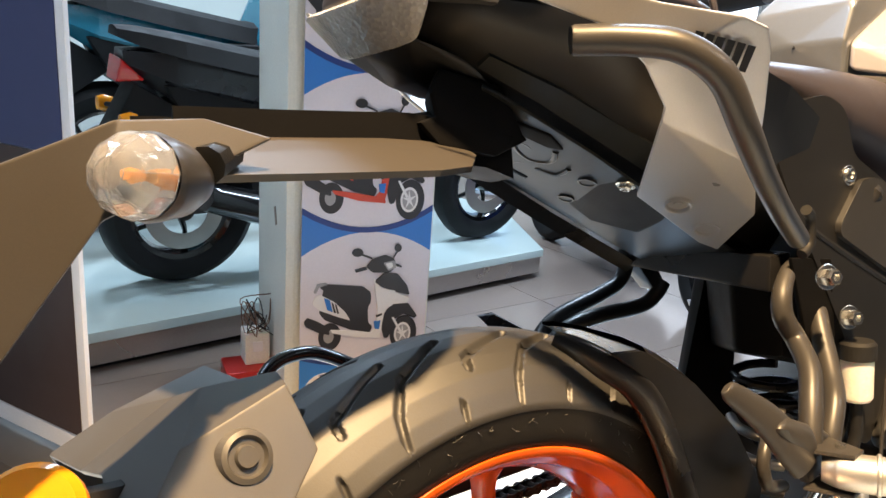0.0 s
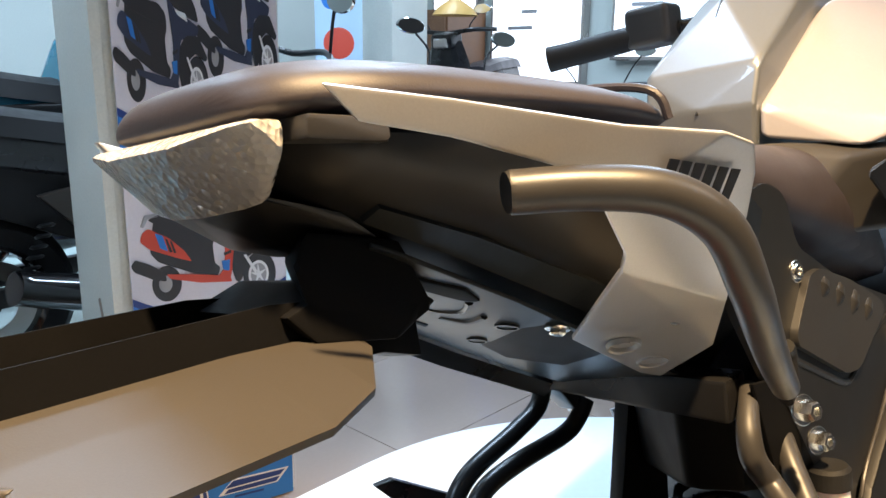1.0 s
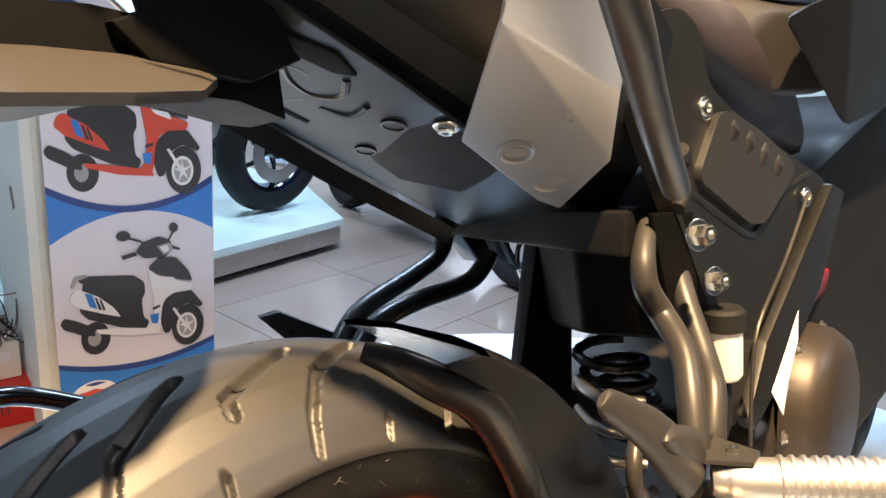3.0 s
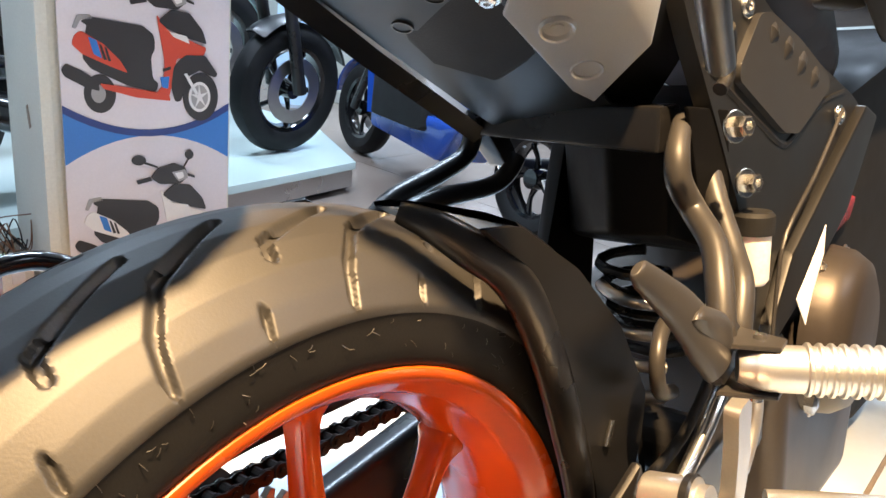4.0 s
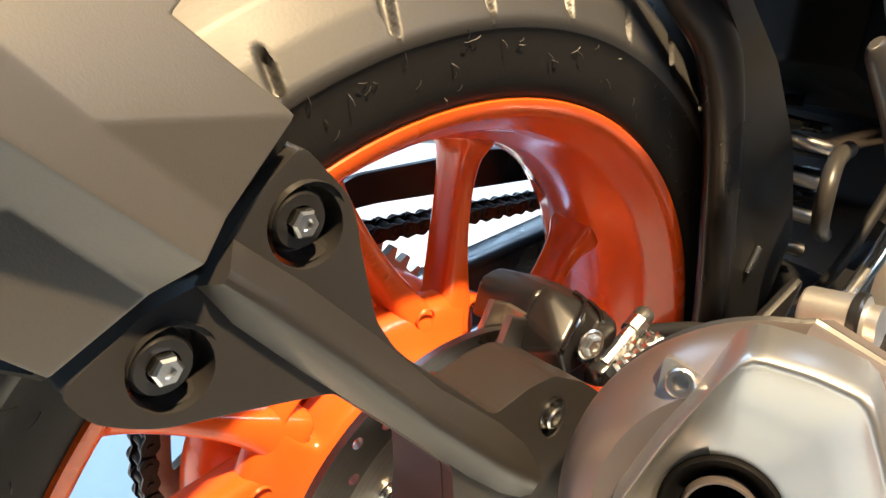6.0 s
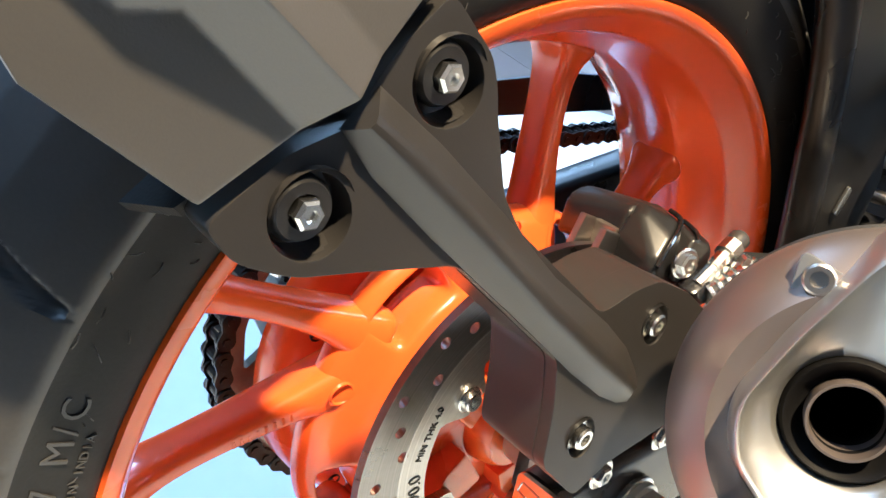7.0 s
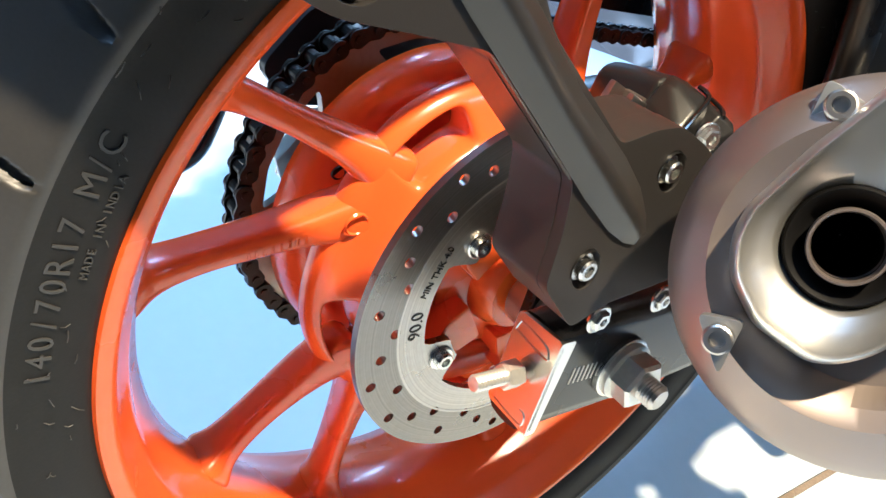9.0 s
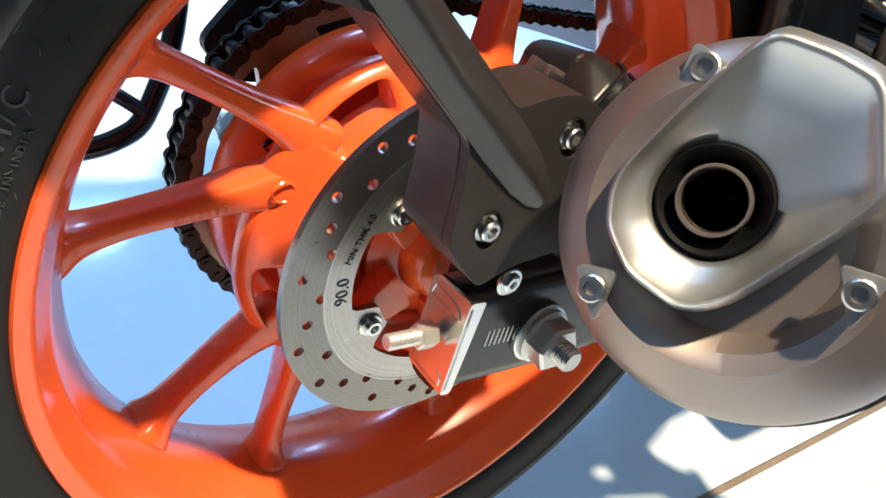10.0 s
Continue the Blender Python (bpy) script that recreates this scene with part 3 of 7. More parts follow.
# a picture frame of brown wood lying on the floor
frame_board = thing("wooden_frame", "thin brown wooden frame lying on the tiles", "wooden frame", pose(0.06, 1.30, FLOOR, 0, 0, 32))
for sx, sy, cx, cy in ((0.30, 0.03, 0, 0.14), (0.03, 0.28, 0.135, 0), (0.30, 0.03, 0, -0.14)):
    part("rail", box(sx, sy, 0.012, (cx, cy, 0.006), 0.003), M["wood"], frame_board)

# ---- other vehicles of the showroom ----


def wheel_parts(parent, x, r, w, rim_mat, disc=True, spokes=5):
    hub = part("wheel", joined(lathe([(r * 0.60, -w * 0.3), (r * 0.66, -w * 0.36), (r * 0.68, -w * 0.3), (r * 0.62, 0), (r * 0.68, w * 0.3), (r * 0.66, w * 0.36), (r * 0.60, w * 0.3), (r * 0.57, 0)], 40, True), lathe([(0.0, -w * 0.45), (0.035, -w * 0.45), (0.04, 0), (0.035, w * 0.45), (0, w * 0.45)], 20)), rim_mat, parent, at=Matrix.Translation((x, 0, r)))
    part("tyre", lathe([(r * 0.66, -w * 0.36), (r * 0.74, -w * 0.48), (r * 0.86, -w * 0.5), (r * 0.95, -w * 0.36), (r, 0), (r * 0.95, w * 0.36), (r * 0.86, w * 0.5), (r * 0.74, w * 0.48), (r * 0.66, w * 0.36)], 48, True), M["bg_tyre"], hub)
    for i in range(spokes):
        part("spoke", tube([(0.03, 0, 0), (r * 0.35, 0, 0.012), (r * 0.61, 0, 0)], [0.014, 0.009, 0.012], 8, 4), rim_mat, hub, at=pose(0, 0, 0, 0, 360 / spokes * i + 12, 0))
    if disc:
        part("brake_disc", lathe([(r * 0.3, -w * 0.42), (r * 0.5, -w * 0.42), (r * 0.5, -w * 0.46), (r * 0.3, -w * 0.46)], 36, True), M["steel"], hub)
    return hub


def motorcycle_behind(name, label, paint, m):
    """A street motorcycle seen at a distance: rear wheel at the origin, front along +x."""
    b = thing(name, label, "motorcycle", m, "showroom motorcycles")
    wheel_parts(b, 0.0, 0.27, 0.13, M["gloss_black"])
    wheel_parts(b, 1.38, 0.27, 0.11, M["gloss_black"])
    part("tail", loft([[(x, y * s, z + (zz - 0.5) * h) for y, zz in ((-1, 0.4), (-0.5, 0), (0.5, 0), (1, 0.4), (0.8, 1), (-0.8, 1))] for x, s, z, h in ((-0.19, 0.05, 0.765, 0.06), (-0.04, 0.11, 0.72, 0.15), (0.25, 0.13, 0.67, 0.2), (0.5, 0.1, 0.62, 0.2))]), paint, b)
    part("seat", loft([[(x, y * s, z + zz * h) for y, zz in ((-1, 0), (1, 0), (0.8, 0.8), (0.3, 1), (-0.3, 1), (-0.8, 0.8))] for x, s, z, h in ((-0.205, 0.05, 0.835, 0.03), (-0.15, 0.09, 0.815, 0.05), (-0.02, 0.13, 0.785, 0.065), (0.2, 0.14, 0.745, 0.07), (0.5, 0.11, 0.70, 0.07), (0.6, 0.08, 0.72, 0.05))]), M["bg_tyre"], b)
    part("tank", hull([(0.5, -0.12, 0.68), (0.5, 0.12, 0.68), (0.58, 0.1, 0.9), (0.58, -0.1, 0.9), (0.85, -0.17, 0.96), (0.85, 0.17, 0.96), (1.05, -0.12, 0.9), (1.05, 0.12, 0.9), (1.0, 0.14, 0.66), (1.0, -0.14, 0.66)], 0.03, 3), paint, b)
    part("side_cover", hull([(-0.08, -0.10, 0.70), (0.15, -0.12, 0.70), (0.52, -0.14, 0.7), (0.5, -0.13, 0.38), (0.22, -0.11, 0.45), (0.02, -0.10, 0.54), (-0.08, 0.1, 0.70), (0.52, 0.14, 0.7), (0.5, 0.13, 0.38), (0.22, 0.11, 0.45), (0.02, 0.1, 0.54)], 0.015), M["bg_tyre"], b)
    part("engine", hull([(0.42, -0.15, 0.25), (0.9, -0.15, 0.22), (0.95, -0.13, 0.55), (0.5, -0.14, 0.6), (0.42, 0.15, 0.25), (0.9, 0.15, 0.22), (0.95, 0.13, 0.55), (0.5, 0.14, 0.6)], 0.03), M["black"], b)
    part("swingarm", joined(box(0.5, 0.03, 0.06, (0.24, -0.09, 0.3), 0.01), box(0.5, 0.03, 0.06, (0.24, 0.09, 0.3), 0.01)), M["black"], b)
    part("muffler", tube([(0.55, -0.15, 0.25), (0.3, -0.17, 0.28), (0.02, -0.19, 0.36)], [0.03, 0.06, 0.05], 14, 5), M["gloss_black"], b)
    for s in (-1, 1):
        part("fork_leg", tube([(1.38, s * 0.085, 0.27), (1.22, s * 0.085, 0.85)], [0.028, 0.022], 12, 1), M["black"], b)
        stem = part("mirror_stalk", tube([(1.1, s * 0.25, 1.02), (1.06, s * 0.3, 1.12), (1.04, s * 0.33, 1.17)], 0.006, 8, 3), M["black"], b)
        part("mirror", moved(lathe([(0, 0.008), (0.05, 0.008), (0.055, 0), (0.05, -0.006), (0, -0.006)], 20), pose(1.04, s * 0.36, 1.2, 0, 0, 90) @ Matrix.Diagonal((1.25, 1, 0.75, 1))), M["mirror"], stem)
    part("front_mudguard", lathe([(0.285, -0.06), (0.305, 0), (0.285, 0.06), (0.28, 0.05), (0.295, 0), (0.28, -0.05)], 20, True, 20, 130), paint, b, at=Matrix.Translation((1.38, 0, 0.27)))
    part("handlebar", tube([(1.02, -0.36, 0.98), (1.12, -0.2, 1.02), (1.14, 0, 1.0), (1.12, 0.2, 1.02), (1.02, 0.36, 0.98)], 0.012, 10, 4), M["black"], b)
    part("headlight", hull([(1.2, -0.09, 0.95), (1.2, 0.09, 0.95), (1.32, -0.06, 0.88), (1.32, 0.06, 0.88), (1.3, -0.07, 0.75), (1.3, 0.07, 0.75), (1.16, -0.1, 0.78), (1.16, 0.1, 0.78)], 0.02), paint, b)
    part("side_shroud", hull([(0.12, -0.15, 0.60), (0.30, -0.165, 0.64), (0.40, -0.16, 0.46), (0.30, -0.15, 0.42), (0.12, -0.12, 0.60), (0.40, -0.12, 0.46), (0.30, -0.12, 0.42)], 0.006), M["engine"], b, "dark olive side shroud")
    part("shroud_stripe", hull([(0.24, -0.167, 0.655), (0.40, -0.172, 0.60), (0.40, -0.172, 0.57), (0.24, -0.167, 0.64), (0.24, -0.15, 0.65), (0.40, -0.155, 0.59)], 0.003), PRINT["red"], b)
    for k in range(6):
        part("shock_coil", moved(lathe([(0.018, -0.006), (0.026, 0), (0.018, 0.006)], 14), pose(0.08 + 0.012 * k, -0.135, 0.36 + 0.03 * k, 70, 0, 0)), M["black"], b)
    part("tail_light", hull([(-0.215, -0.055, 0.70), (-0.215, 0.055, 0.70), (-0.20, -0.065, 0.775), (-0.20, 0.065, 0.775), (-0.13, -0.075, 0.71), (-0.13, 0.075, 0.71)], 0.008), M["red_lens"], b)
    part("rear_mudguard", hull([(-0.16, -0.06, 0.70), (-0.16, 0.06, 0.70), (-0.30, -0.07, 0.42), (-0.30, 0.07, 0.42), (-0.27, -0.07, 0.40), (-0.27, 0.07, 0.40), (0.02, -0.07, 0.60), (0.02, 0.07, 0.60)], 0.01), M["bg_tyre"], b)
    for s in (-1, 1):
        part("indicator", moved(lathe([(0, -0.035), (0.02, -0.03), (0.028, 0), (0.022, 0.02), (0, 0.024)], 16), pose(-0.20, s * 0.14, 0.60, 0, 0, 90 * s)), M["amber"], b)
        part("indicator_stalk", tube([(-0.17, s * 0.05, 0.61), (-0.20, s * 0.12, 0.60)], 0.008, 8, 1), M["bg_tyre"], b)
    return b


def scooter_behind(name, label, paint, m, spread=0.33, reach=1.18):
    """A step-through scooter: rear wheel at the origin, front along +x."""
    b = thing(name, label, "scooter", m, "showroom scooters")
    wheel_parts(b, 0.0, 0.22, 0.1, M["gloss_black"], False)
    wheel_parts(b, 1.26, 0.22, 0.1, M["gloss_black"])
    part("body", loft([[(x, y * s, z + zz * h) for y, zz in ((-0.8, 0), (0.8, 0), (1, 0.55), (0.7, 1), (-0.7, 1), (-1, 0.55))] for x, s, z, h in ((-0.32, 0.07, 0.6, 0.12), (-0.1, 0.15, 0.42, 0.32), (0.25, 0.16, 0.32, 0.4), (0.5, 0.13, 0.28, 0.36))]), paint, b)
    part("seat", loft([[(x, y * s, z + zz * h) for y, zz in ((-1, 0), (1, 0), (0.8, 0.8), (0.3, 1), (-0.3, 1), (-0.8, 0.8))] for x, s, z, h in ((-0.3, 0.1, 0.72, 0.05), (-0.05, 0.15, 0.73, 0.08), (0.3, 0.15, 0.71, 0.07), (0.52, 0.1, 0.68, 0.05))]), M["seat"], b)
    part("footboard", box(0.42, 0.3, 0.05, (0.7, 0, 0.30), 0.02), M["plastic"], b)
    part("floor_skirt", hull([(0.42, -0.16, 0.30), (0.92, -0.19, 0.32), (0.95, -0.16, 0.20), (0.45, -0.13, 0.16), (0.42, 0.16, 0.30), (0.92, 0.19, 0.32), (0.95, 0.16, 0.20), (0.45, 0.13, 0.16), (0.30, -0.15, 0.34), (0.30, 0.15, 0.34)], 0.02), paint, b)
    part("side_infill", hull([(0.50, 0.12, 0.30), (0.93, 0.14, 0.30), (0.97, 0.14, 0.66), (0.56, 0.12, 0.56), (0.52, 0.180, 0.25), (0.89, 0.205, 0.26), (0.95, 0.195, 0.66), (0.56, 0.175, 0.56)], 0.02, 3), M["plastic_dull"], b, "black side infill panel")
    part("inner_panel", hull([(0.90, -0.15, 0.36), (0.90, 0.15, 0.36), (0.955, -0.16, 0.74), (0.955, 0.16, 0.74), (0.97, -0.12, 0.84), (0.97, 0.12, 0.84), (0.96, -0.14, 0.36), (0.96, 0.14, 0.36), (1.0, -0.1, 0.8), (1.0, 0.1, 0.8)], 0.012), M["plastic_dull"], b, "black inner leg panel")
    part("leg_shield", loft([[(x + dx, y * s, z) for dx, y in ((0, -1), (0.06, -0.7), (0.09, 0), (0.06, 0.7), (0, 1), (-0.04, 0))] for x, s, z in ((0.92, 0.2, 0.26), (0.98, 0.2, 0.5), (1.0, 0.17, 0.75), (1.02, 0.12, 0.9))]), paint, b)
    part("front_mudguard", lathe([(0.235, -0.06), (0.26, 0), (0.235, 0.06), (0.23, 0.05), (0.25, 0), (0.23, -0.05)], 20, True, 10, 140), paint, b, at=Matrix.Translation((1.26, 0, 0.22)))
    part("headlight", hull([(1.0, -0.12, 0.98), (1.0, 0.12, 0.98), (1.14, -0.07, 0.94), (1.14, 0.07, 0.94), (1.12, -0.08, 0.84), (1.12, 0.08, 0.84), (0.98, -0.11, 0.86), (0.98, 0.11, 0.86)], 0.025, 3), paint, b)
    part("headlight_lens", hull([(1.118, -0.06, 0.93), (1.118, 0.06, 0.93), (1.15, -0.045, 0.91), (1.15, 0.045, 0.91), (1.145, -0.05, 0.86), (1.145, 0.05, 0.86), (1.11, -0.06, 0.85), (1.11, 0.06, 0.85)], 0.008), M["lens"], b)
    part("fork", joined(*[tube([(1.26, s * 0.07, 0.22), (1.1, s * 0.06, 0.6)], 0.02, 10, 1) for s in (-1, 1)]), M["black"], b)
    part("handlebar", tube([(0.9, -0.34, 0.98), (1.0, -0.2, 0.98), (1.02, 0, 0.96), (1.0, 0.2, 0.98), (0.9, 0.34, 0.98)], 0.016, 10, 4), M["black"], b)
    for s in (-1, 1):
        stem = part("mirror_stalk", tube([(0.97, s * 0.16, 0.98), (0.98, s * (spread - 0.10), reach - 0.10), (0.99, s * (spread - 0.03), reach - 0.03)], 0.005, 8, 3), M["black"], b)
        part("mirror", moved(lathe([(0, 0.008), (0.05, 0.008), (0.055, 0), (0.05, -0.006), (0, -0.006)], 24), pose(0.99, s * spread, reach, 0, 0, 90) @ Matrix.Diagonal((1.3, 1, 0.62, 1))), M["mirror"], stem)
    part("tail_light", hull([(-0.34, -0.06, 0.62), (-0.34, 0.06, 0.62), (-0.31, -0.07, 0.7), (-0.31, 0.07, 0.7), (-0.26, -0.08, 0.62), (-0.26, 0.08, 0.62)], 0.008), M["red_lens"], b)
    part("muffler", tube([(0.3, -0.14, 0.2), (0.05, -0.17, 0.24), (-0.18, -0.18, 0.3)], [0.025, 0.055, 0.045], 14, 4), M["black"], b)
    return b


PAINT = {
    "black": surface("black_bodywork", (0.012, 0.012, 0.014), 0.3, bump=0.02),
    "teal": surface("teal_bodywork", (0.01, 0.16, 0.24), 0.22, bump=0.02, Coat_Weight=0.5),
    "blue": surface("blue_bodywork", (0.015, 0.08, 0.42), 0.22, bump=0.02, Coat_Weight=0.5),
    "silver": surface("silver_bodywork", (0.5, 0.5, 0.52), 0.25, 0.5, bump=0.02, Coat_Weight=0.5),
}
motorcycle_behind("motorcycle_behind", "black motorcycle with red tail light on the display stage", PAINT["black"], pose(0.45, 2.25, -0.062, 5, 0, 2.5))
motorcycle_behind("motorcycle_behind", "teal motorcycle with black seat on the display stage", PAINT["teal"], pose(0.40, 3.05, -0.062, 5, 0, 2.5) @ Matrix.Scale(1.16, 4))
scooter_behind("scooter_behind", "blue scooter with black leg panel and oval mirrors on the tiles", PAINT["blue"], pose(2.20, 1.26, FLOOR, 5, 0, 75.5) @ Matrix.Scale(1.05, 4), 0.25, 1.19)
low_stand = tagged(part("display_stand", box(1.9, 0.9, 0.36, (4.45, 3.70, FLOOR + 0.18), 0.01), M["platform"]), "white laminate display stand under a black scooter", "platform")
scooter_behind("scooter_behind", "black scooter with chrome headlight on a white display stand", PAINT["black"], pose(5.03, 3.90, FLOOR + 0.36, 2, 0, 196), 0.27, 1.12)
scooter_behind("scooter_behind", "silver scooter parked near the back wall", PAINT["silver"], pose(5.2, 2.4, FLOOR, 4, 0, 180))

# ---- far wall: lit poster boxes, a wardrobe, a pillar and a balloon poster ----
lit = bpy.data.materials.new("backlit_poster")
lit.use_nodes = True
lb = lit.node_tree.nodes["Principled BSDF"]
lb.inputs["Base Color"].default_value = (0.8, 0.85, 0.9, 1)
lb.inputs["Emission Color"].default_value, lb.inputs["Emission Strength"].default_value = (0.86, 0.93, 1.0, 1), 1.6
for cy, cz, w_, h_ in ((3.72, 1.30, 0.95, 1.1), (2.55, 1.45, 0.9, 1.0), (4.62, 1.45, 0.55, 0.9)):
    sign = thing("lightbox_poster", "backlit white advertising lightbox on the far wall", "lightbox", Matrix.Translation((X1, cy, cz)), "lightbox posters")
    part("box", box(0.09, w_, h_, (-0.045, 0, 0), 0.01), M["brushed"], sign)
    part("sheet", box(0.006, w_ - 0.06, h_ - 0.06, (-0.094, 0, 0), 0.001), lit, sign)
    for i in range(4):
        part("print_bar", box(0.004, 0.16 + 0.1 * (i % 2), 0.03, (-0.099, -0.12 + 0.09 * i, 0.3 - 0.13 * i), 0.001), PRINT["grey"], sign)
wardrobe = thing("wardrobe", "dark brown wooden cabinet against the far wall", "cabinet", pose(4.95, 4.45, FLOOR, 0, 0, 0))
part("body", box(0.5, 0.42, 1.55, (0, 0, 0.775), 0.01), M["wood"], wardrobe)
part("door", box(0.02, 0.19, 1.4, (-0.262, -0.1, 0.78), 0.004), M["wood"], wardrobe)
part("door", box(0.02, 0.19, 1.4, (-0.262, 0.1, 0.78), 0.004), M["wood"], wardrobe)
shade = thing("pendant_lamp", "yellow fabric pendant lamp shade hanging by the cabinet", "pendant lamp", Matrix.Translation((3.9, 3.45, 1.28)))
part("shade", loft([[(r * math.cos(a), r * math.sin(a), z) for a in [i * math.pi / 8 for i in range(16)]] for r, z in ((0.16, -0.05), (0.12, 0.0), (0.03, 0.06))], False), flat("yellow_fabric", (0.55, 0.33, 0.10)), shade)
part("cord", tube([(0, 0, 0.06), (0, 0, 1.62)], 0.004, 6, 1), M["plastic_dull"], shade)
slab("pillar_far", 3.35, 3.68, 3.50, 3.83, FLOOR, CEIL, M["column"], label="white painted far pillar of the showroom", category="column", bevel=0.01)
poster = thing("balloon_poster", "pale blue balloon poster with red shape on a stand", "poster", pose(2.98, 3.59, FLOOR, 0, 0, -44))
part("board", box(0.29, 0.02, 2.0, (0, 0, 1.0), 0.004), flat("poster_sky", (0.45, 0.62, 0.80)), poster)
for bx, bz, br in ((-0.05, 1.49, 0.055), (0.06, 1.54, 0.050)):
    part("balloon", moved(lathe([(0, -0.004), (br * 0.9, -0.003), (br, 0)], 24), Matrix.Translation((bx, -0.0105, bz)) @ Matrix.Diagonal((1, 1, 1.25, 1))), PRINT["blue"], poster)
part("red_shape", moved(lathe([(0, -0.004), (0.085, -0.003), (0.095, 0)], 24), Matrix.Translation((0, -0.0105, 1.22))), PRINT["red"], poster)
part("foot", box(0.32, 0.24, 0.02, (0, 0, 0.01), 0.004), M["brushed"], poster)

# ---- the motorcycle: x ahead, y to its left, z up, from the centre of the rear axle; it leans on its side stand ----
LEAN, AXLE = 10.63, 0.309
bike = thing("motorcycle", "black and silver street motorcycle with orange wheels on a white platform", "motorcycle", pose(0, 0, AXLE, -LEAN, 0, 0))

# -- rear wheel --
RIM = [(0.2310, -0.0590), (0.2290, -0.0622), (0.2240, -0.0622), (0.2200, -0.0585), (0.2165, -0.0500), (0.2120, -0.0455), (0.2095, -0.0400), (0.2070, -0.0300), (0.2010, -0.0200), (0.1985, -0.0080),
       (0.1985, 0.0080), (0.2010, 0.0200), (0.2070, 0.0300), (0.2095, 0.0400), (0.2120, 0.0455), (0.2165, 0.0500), (0.2200, 0.0560), (0.2235, 0.0585), (0.2290, 0.0585), (0.2305, 0.0570),
       (0.2260, 0.0520), (0.2160, 0.0300), (0.2060, 0.0120), (0.2060, -0.0120), (0.2160, -0.0300), (0.2260, -0.0520)]
rear_wheel = part("rear_wheel", lathe(RIM, 160, True), M["orange"], bike, "glossy orange cast alloy wheel", sharp=50)

# tyre: crown, shoulders, tread edge line, sidewall; grooves are cut into the tread
TYRE_R = [0.3140, 0.3130, 0.3090, 0.3020, 0.2920, 0.2790, 0.2685, 0.2620, 0.2500, 0.2380, 0.2310, 0.2285]
TYRE_Y = [0.0000, 0.0120, 0.0260, 0.0390, 0.0510, 0.0610, 0.0672, 0.0695, 0.0705, 0.0670, 0.0600, 0.0560]
PERIOD, FIRST = 21.8, 107.4
GROOVES = [  # (degrees from the bottom of the long groove, mm from the centre line), half width in mm
    ([(-13.6, 12), (-9.5, 24), (-4.7, 36)], 3.0), ([(-4.7, 36), (-2.9, 46), (-1.3, 54), (0, 65)], 2.3),
    ([(-4.0, 15), (1.6, 27), (6.1, 36)], 2.8), ([(6.1, 36), (6.6, 44)], 2.8),
    ([(-11.3, 61.0), (-10.7, 66.0)], 1.7),
]


def groove_depth(theta, mm):
    """How deep, from 0 to 1, the tread is cut at an angle (degrees) and a distance from the centre line (mm)."""
    deep = np.zeros(np.broadcast(theta, mm).shape)
    along = (theta - FIRST + PERIOD / 2 + 0.2 * PERIOD) % PERIOD - PERIOD / 2 - 0.2 * PERIOD
    for line, half in GROOVES:
        for (a0, b0), (a1, b1) in zip(line, line[1:]):
            for lap in (-PERIOD, 0.0, PERIOD):
                k = 5.1  # mm of tread a degree
                px, py = (along + lap - a0) * k, mm - b0
                qx, qy = (a1 - a0) * k, b1 - b0
                s = np.clip((px * qx + py * qy) / (qx * qx + qy * qy), 0, 1)
                d = np.hypot(px - s * qx, py - s * qy)
                deep = np.maximum(deep, np.clip((half + 0.7 - d) / 1.4, 0, 1))
    return deep


def tyre_mesh(n=1560):
    fine = np.concatenate([np.arange(0, 0.068, 0.0010), [0.0682, 0.0690]])
    arc_r = np.concatenate([np.interp(fine, TYRE_Y[:9], TYRE_R[:9]), [0.2612, 0.2550, 0.2480, 0.2420, 0.2370, 0.2330, 0.2300, 0.2285]])
    arc_y = np.concatenate([fine, [0.0676, 0.0668, 0.0664, 0.0656, 0.0644, 0.0626, 0.0604, 0.0570]])
    edge = np.abs(arc_y - 0.0682) < 0.0003
    arc_r[edge] += 0.0012
    r = np.concatenate([arc_r[::-1], arc_r[1:]])
    y = np.concatenate([-arc_y[::-1], arc_y[1:]])
    th = np.arange(n) * 360.0 / n
    tread = (np.abs(y) < 0.0685) & (r > 0.2614)
    right = groove_depth(th[:, None] + 0.5 * 360 / n * 0, -y[None] * 1000) * (y < 0)[None]
    left = groove_depth(th[:, None] + PERIOD / 2, y[None] * 1000) * (y > 0)[None]
    cut = (right + left) * tread[None] * 0.0052
    rr = r[None] - cut * np.sqrt(np.clip(1 - (y / 0.09) ** 2, 0.2, 1))[None]
    yy = y[None] - np.sign(y)[None] * cut * 0.45 * (np.abs(y) > 0.03)[None]
    a = np.radians(th)[:, None]
    co = np.stack([rr * np.cos(a), np.broadcast_to(yy, rr.shape), rr * np.sin(a)], -1).reshape(-1, 3)
    k = len(r)
    i, j = np.meshgrid(np.arange(n), np.arange(k - 1), indexing="ij")
    q = np.stack([i * k + j, i * k + j + 1, ((i + 1) % n) * k + j + 1, ((i + 1) % n) * k + j], -1).reshape(-1, 4)
    me = bpy.data.meshes.new("tyre")
    me.from_pydata(co.tolist(), [], q.tolist())
    me.polygons.foreach_set("use_smooth", np.ones(len(q), bool))
    me.set_sharp_from_angle(angle=radians(50))
    me.materials.append(M["tyre"])
    me.materials.append(M["sidewall"])
    wall = np.hypot(co[:, 0], co[:, 2])[q].mean(1) < 0.2612
    me.polygons.foreach_set("material_index", wall.astype(np.int32))
    return me


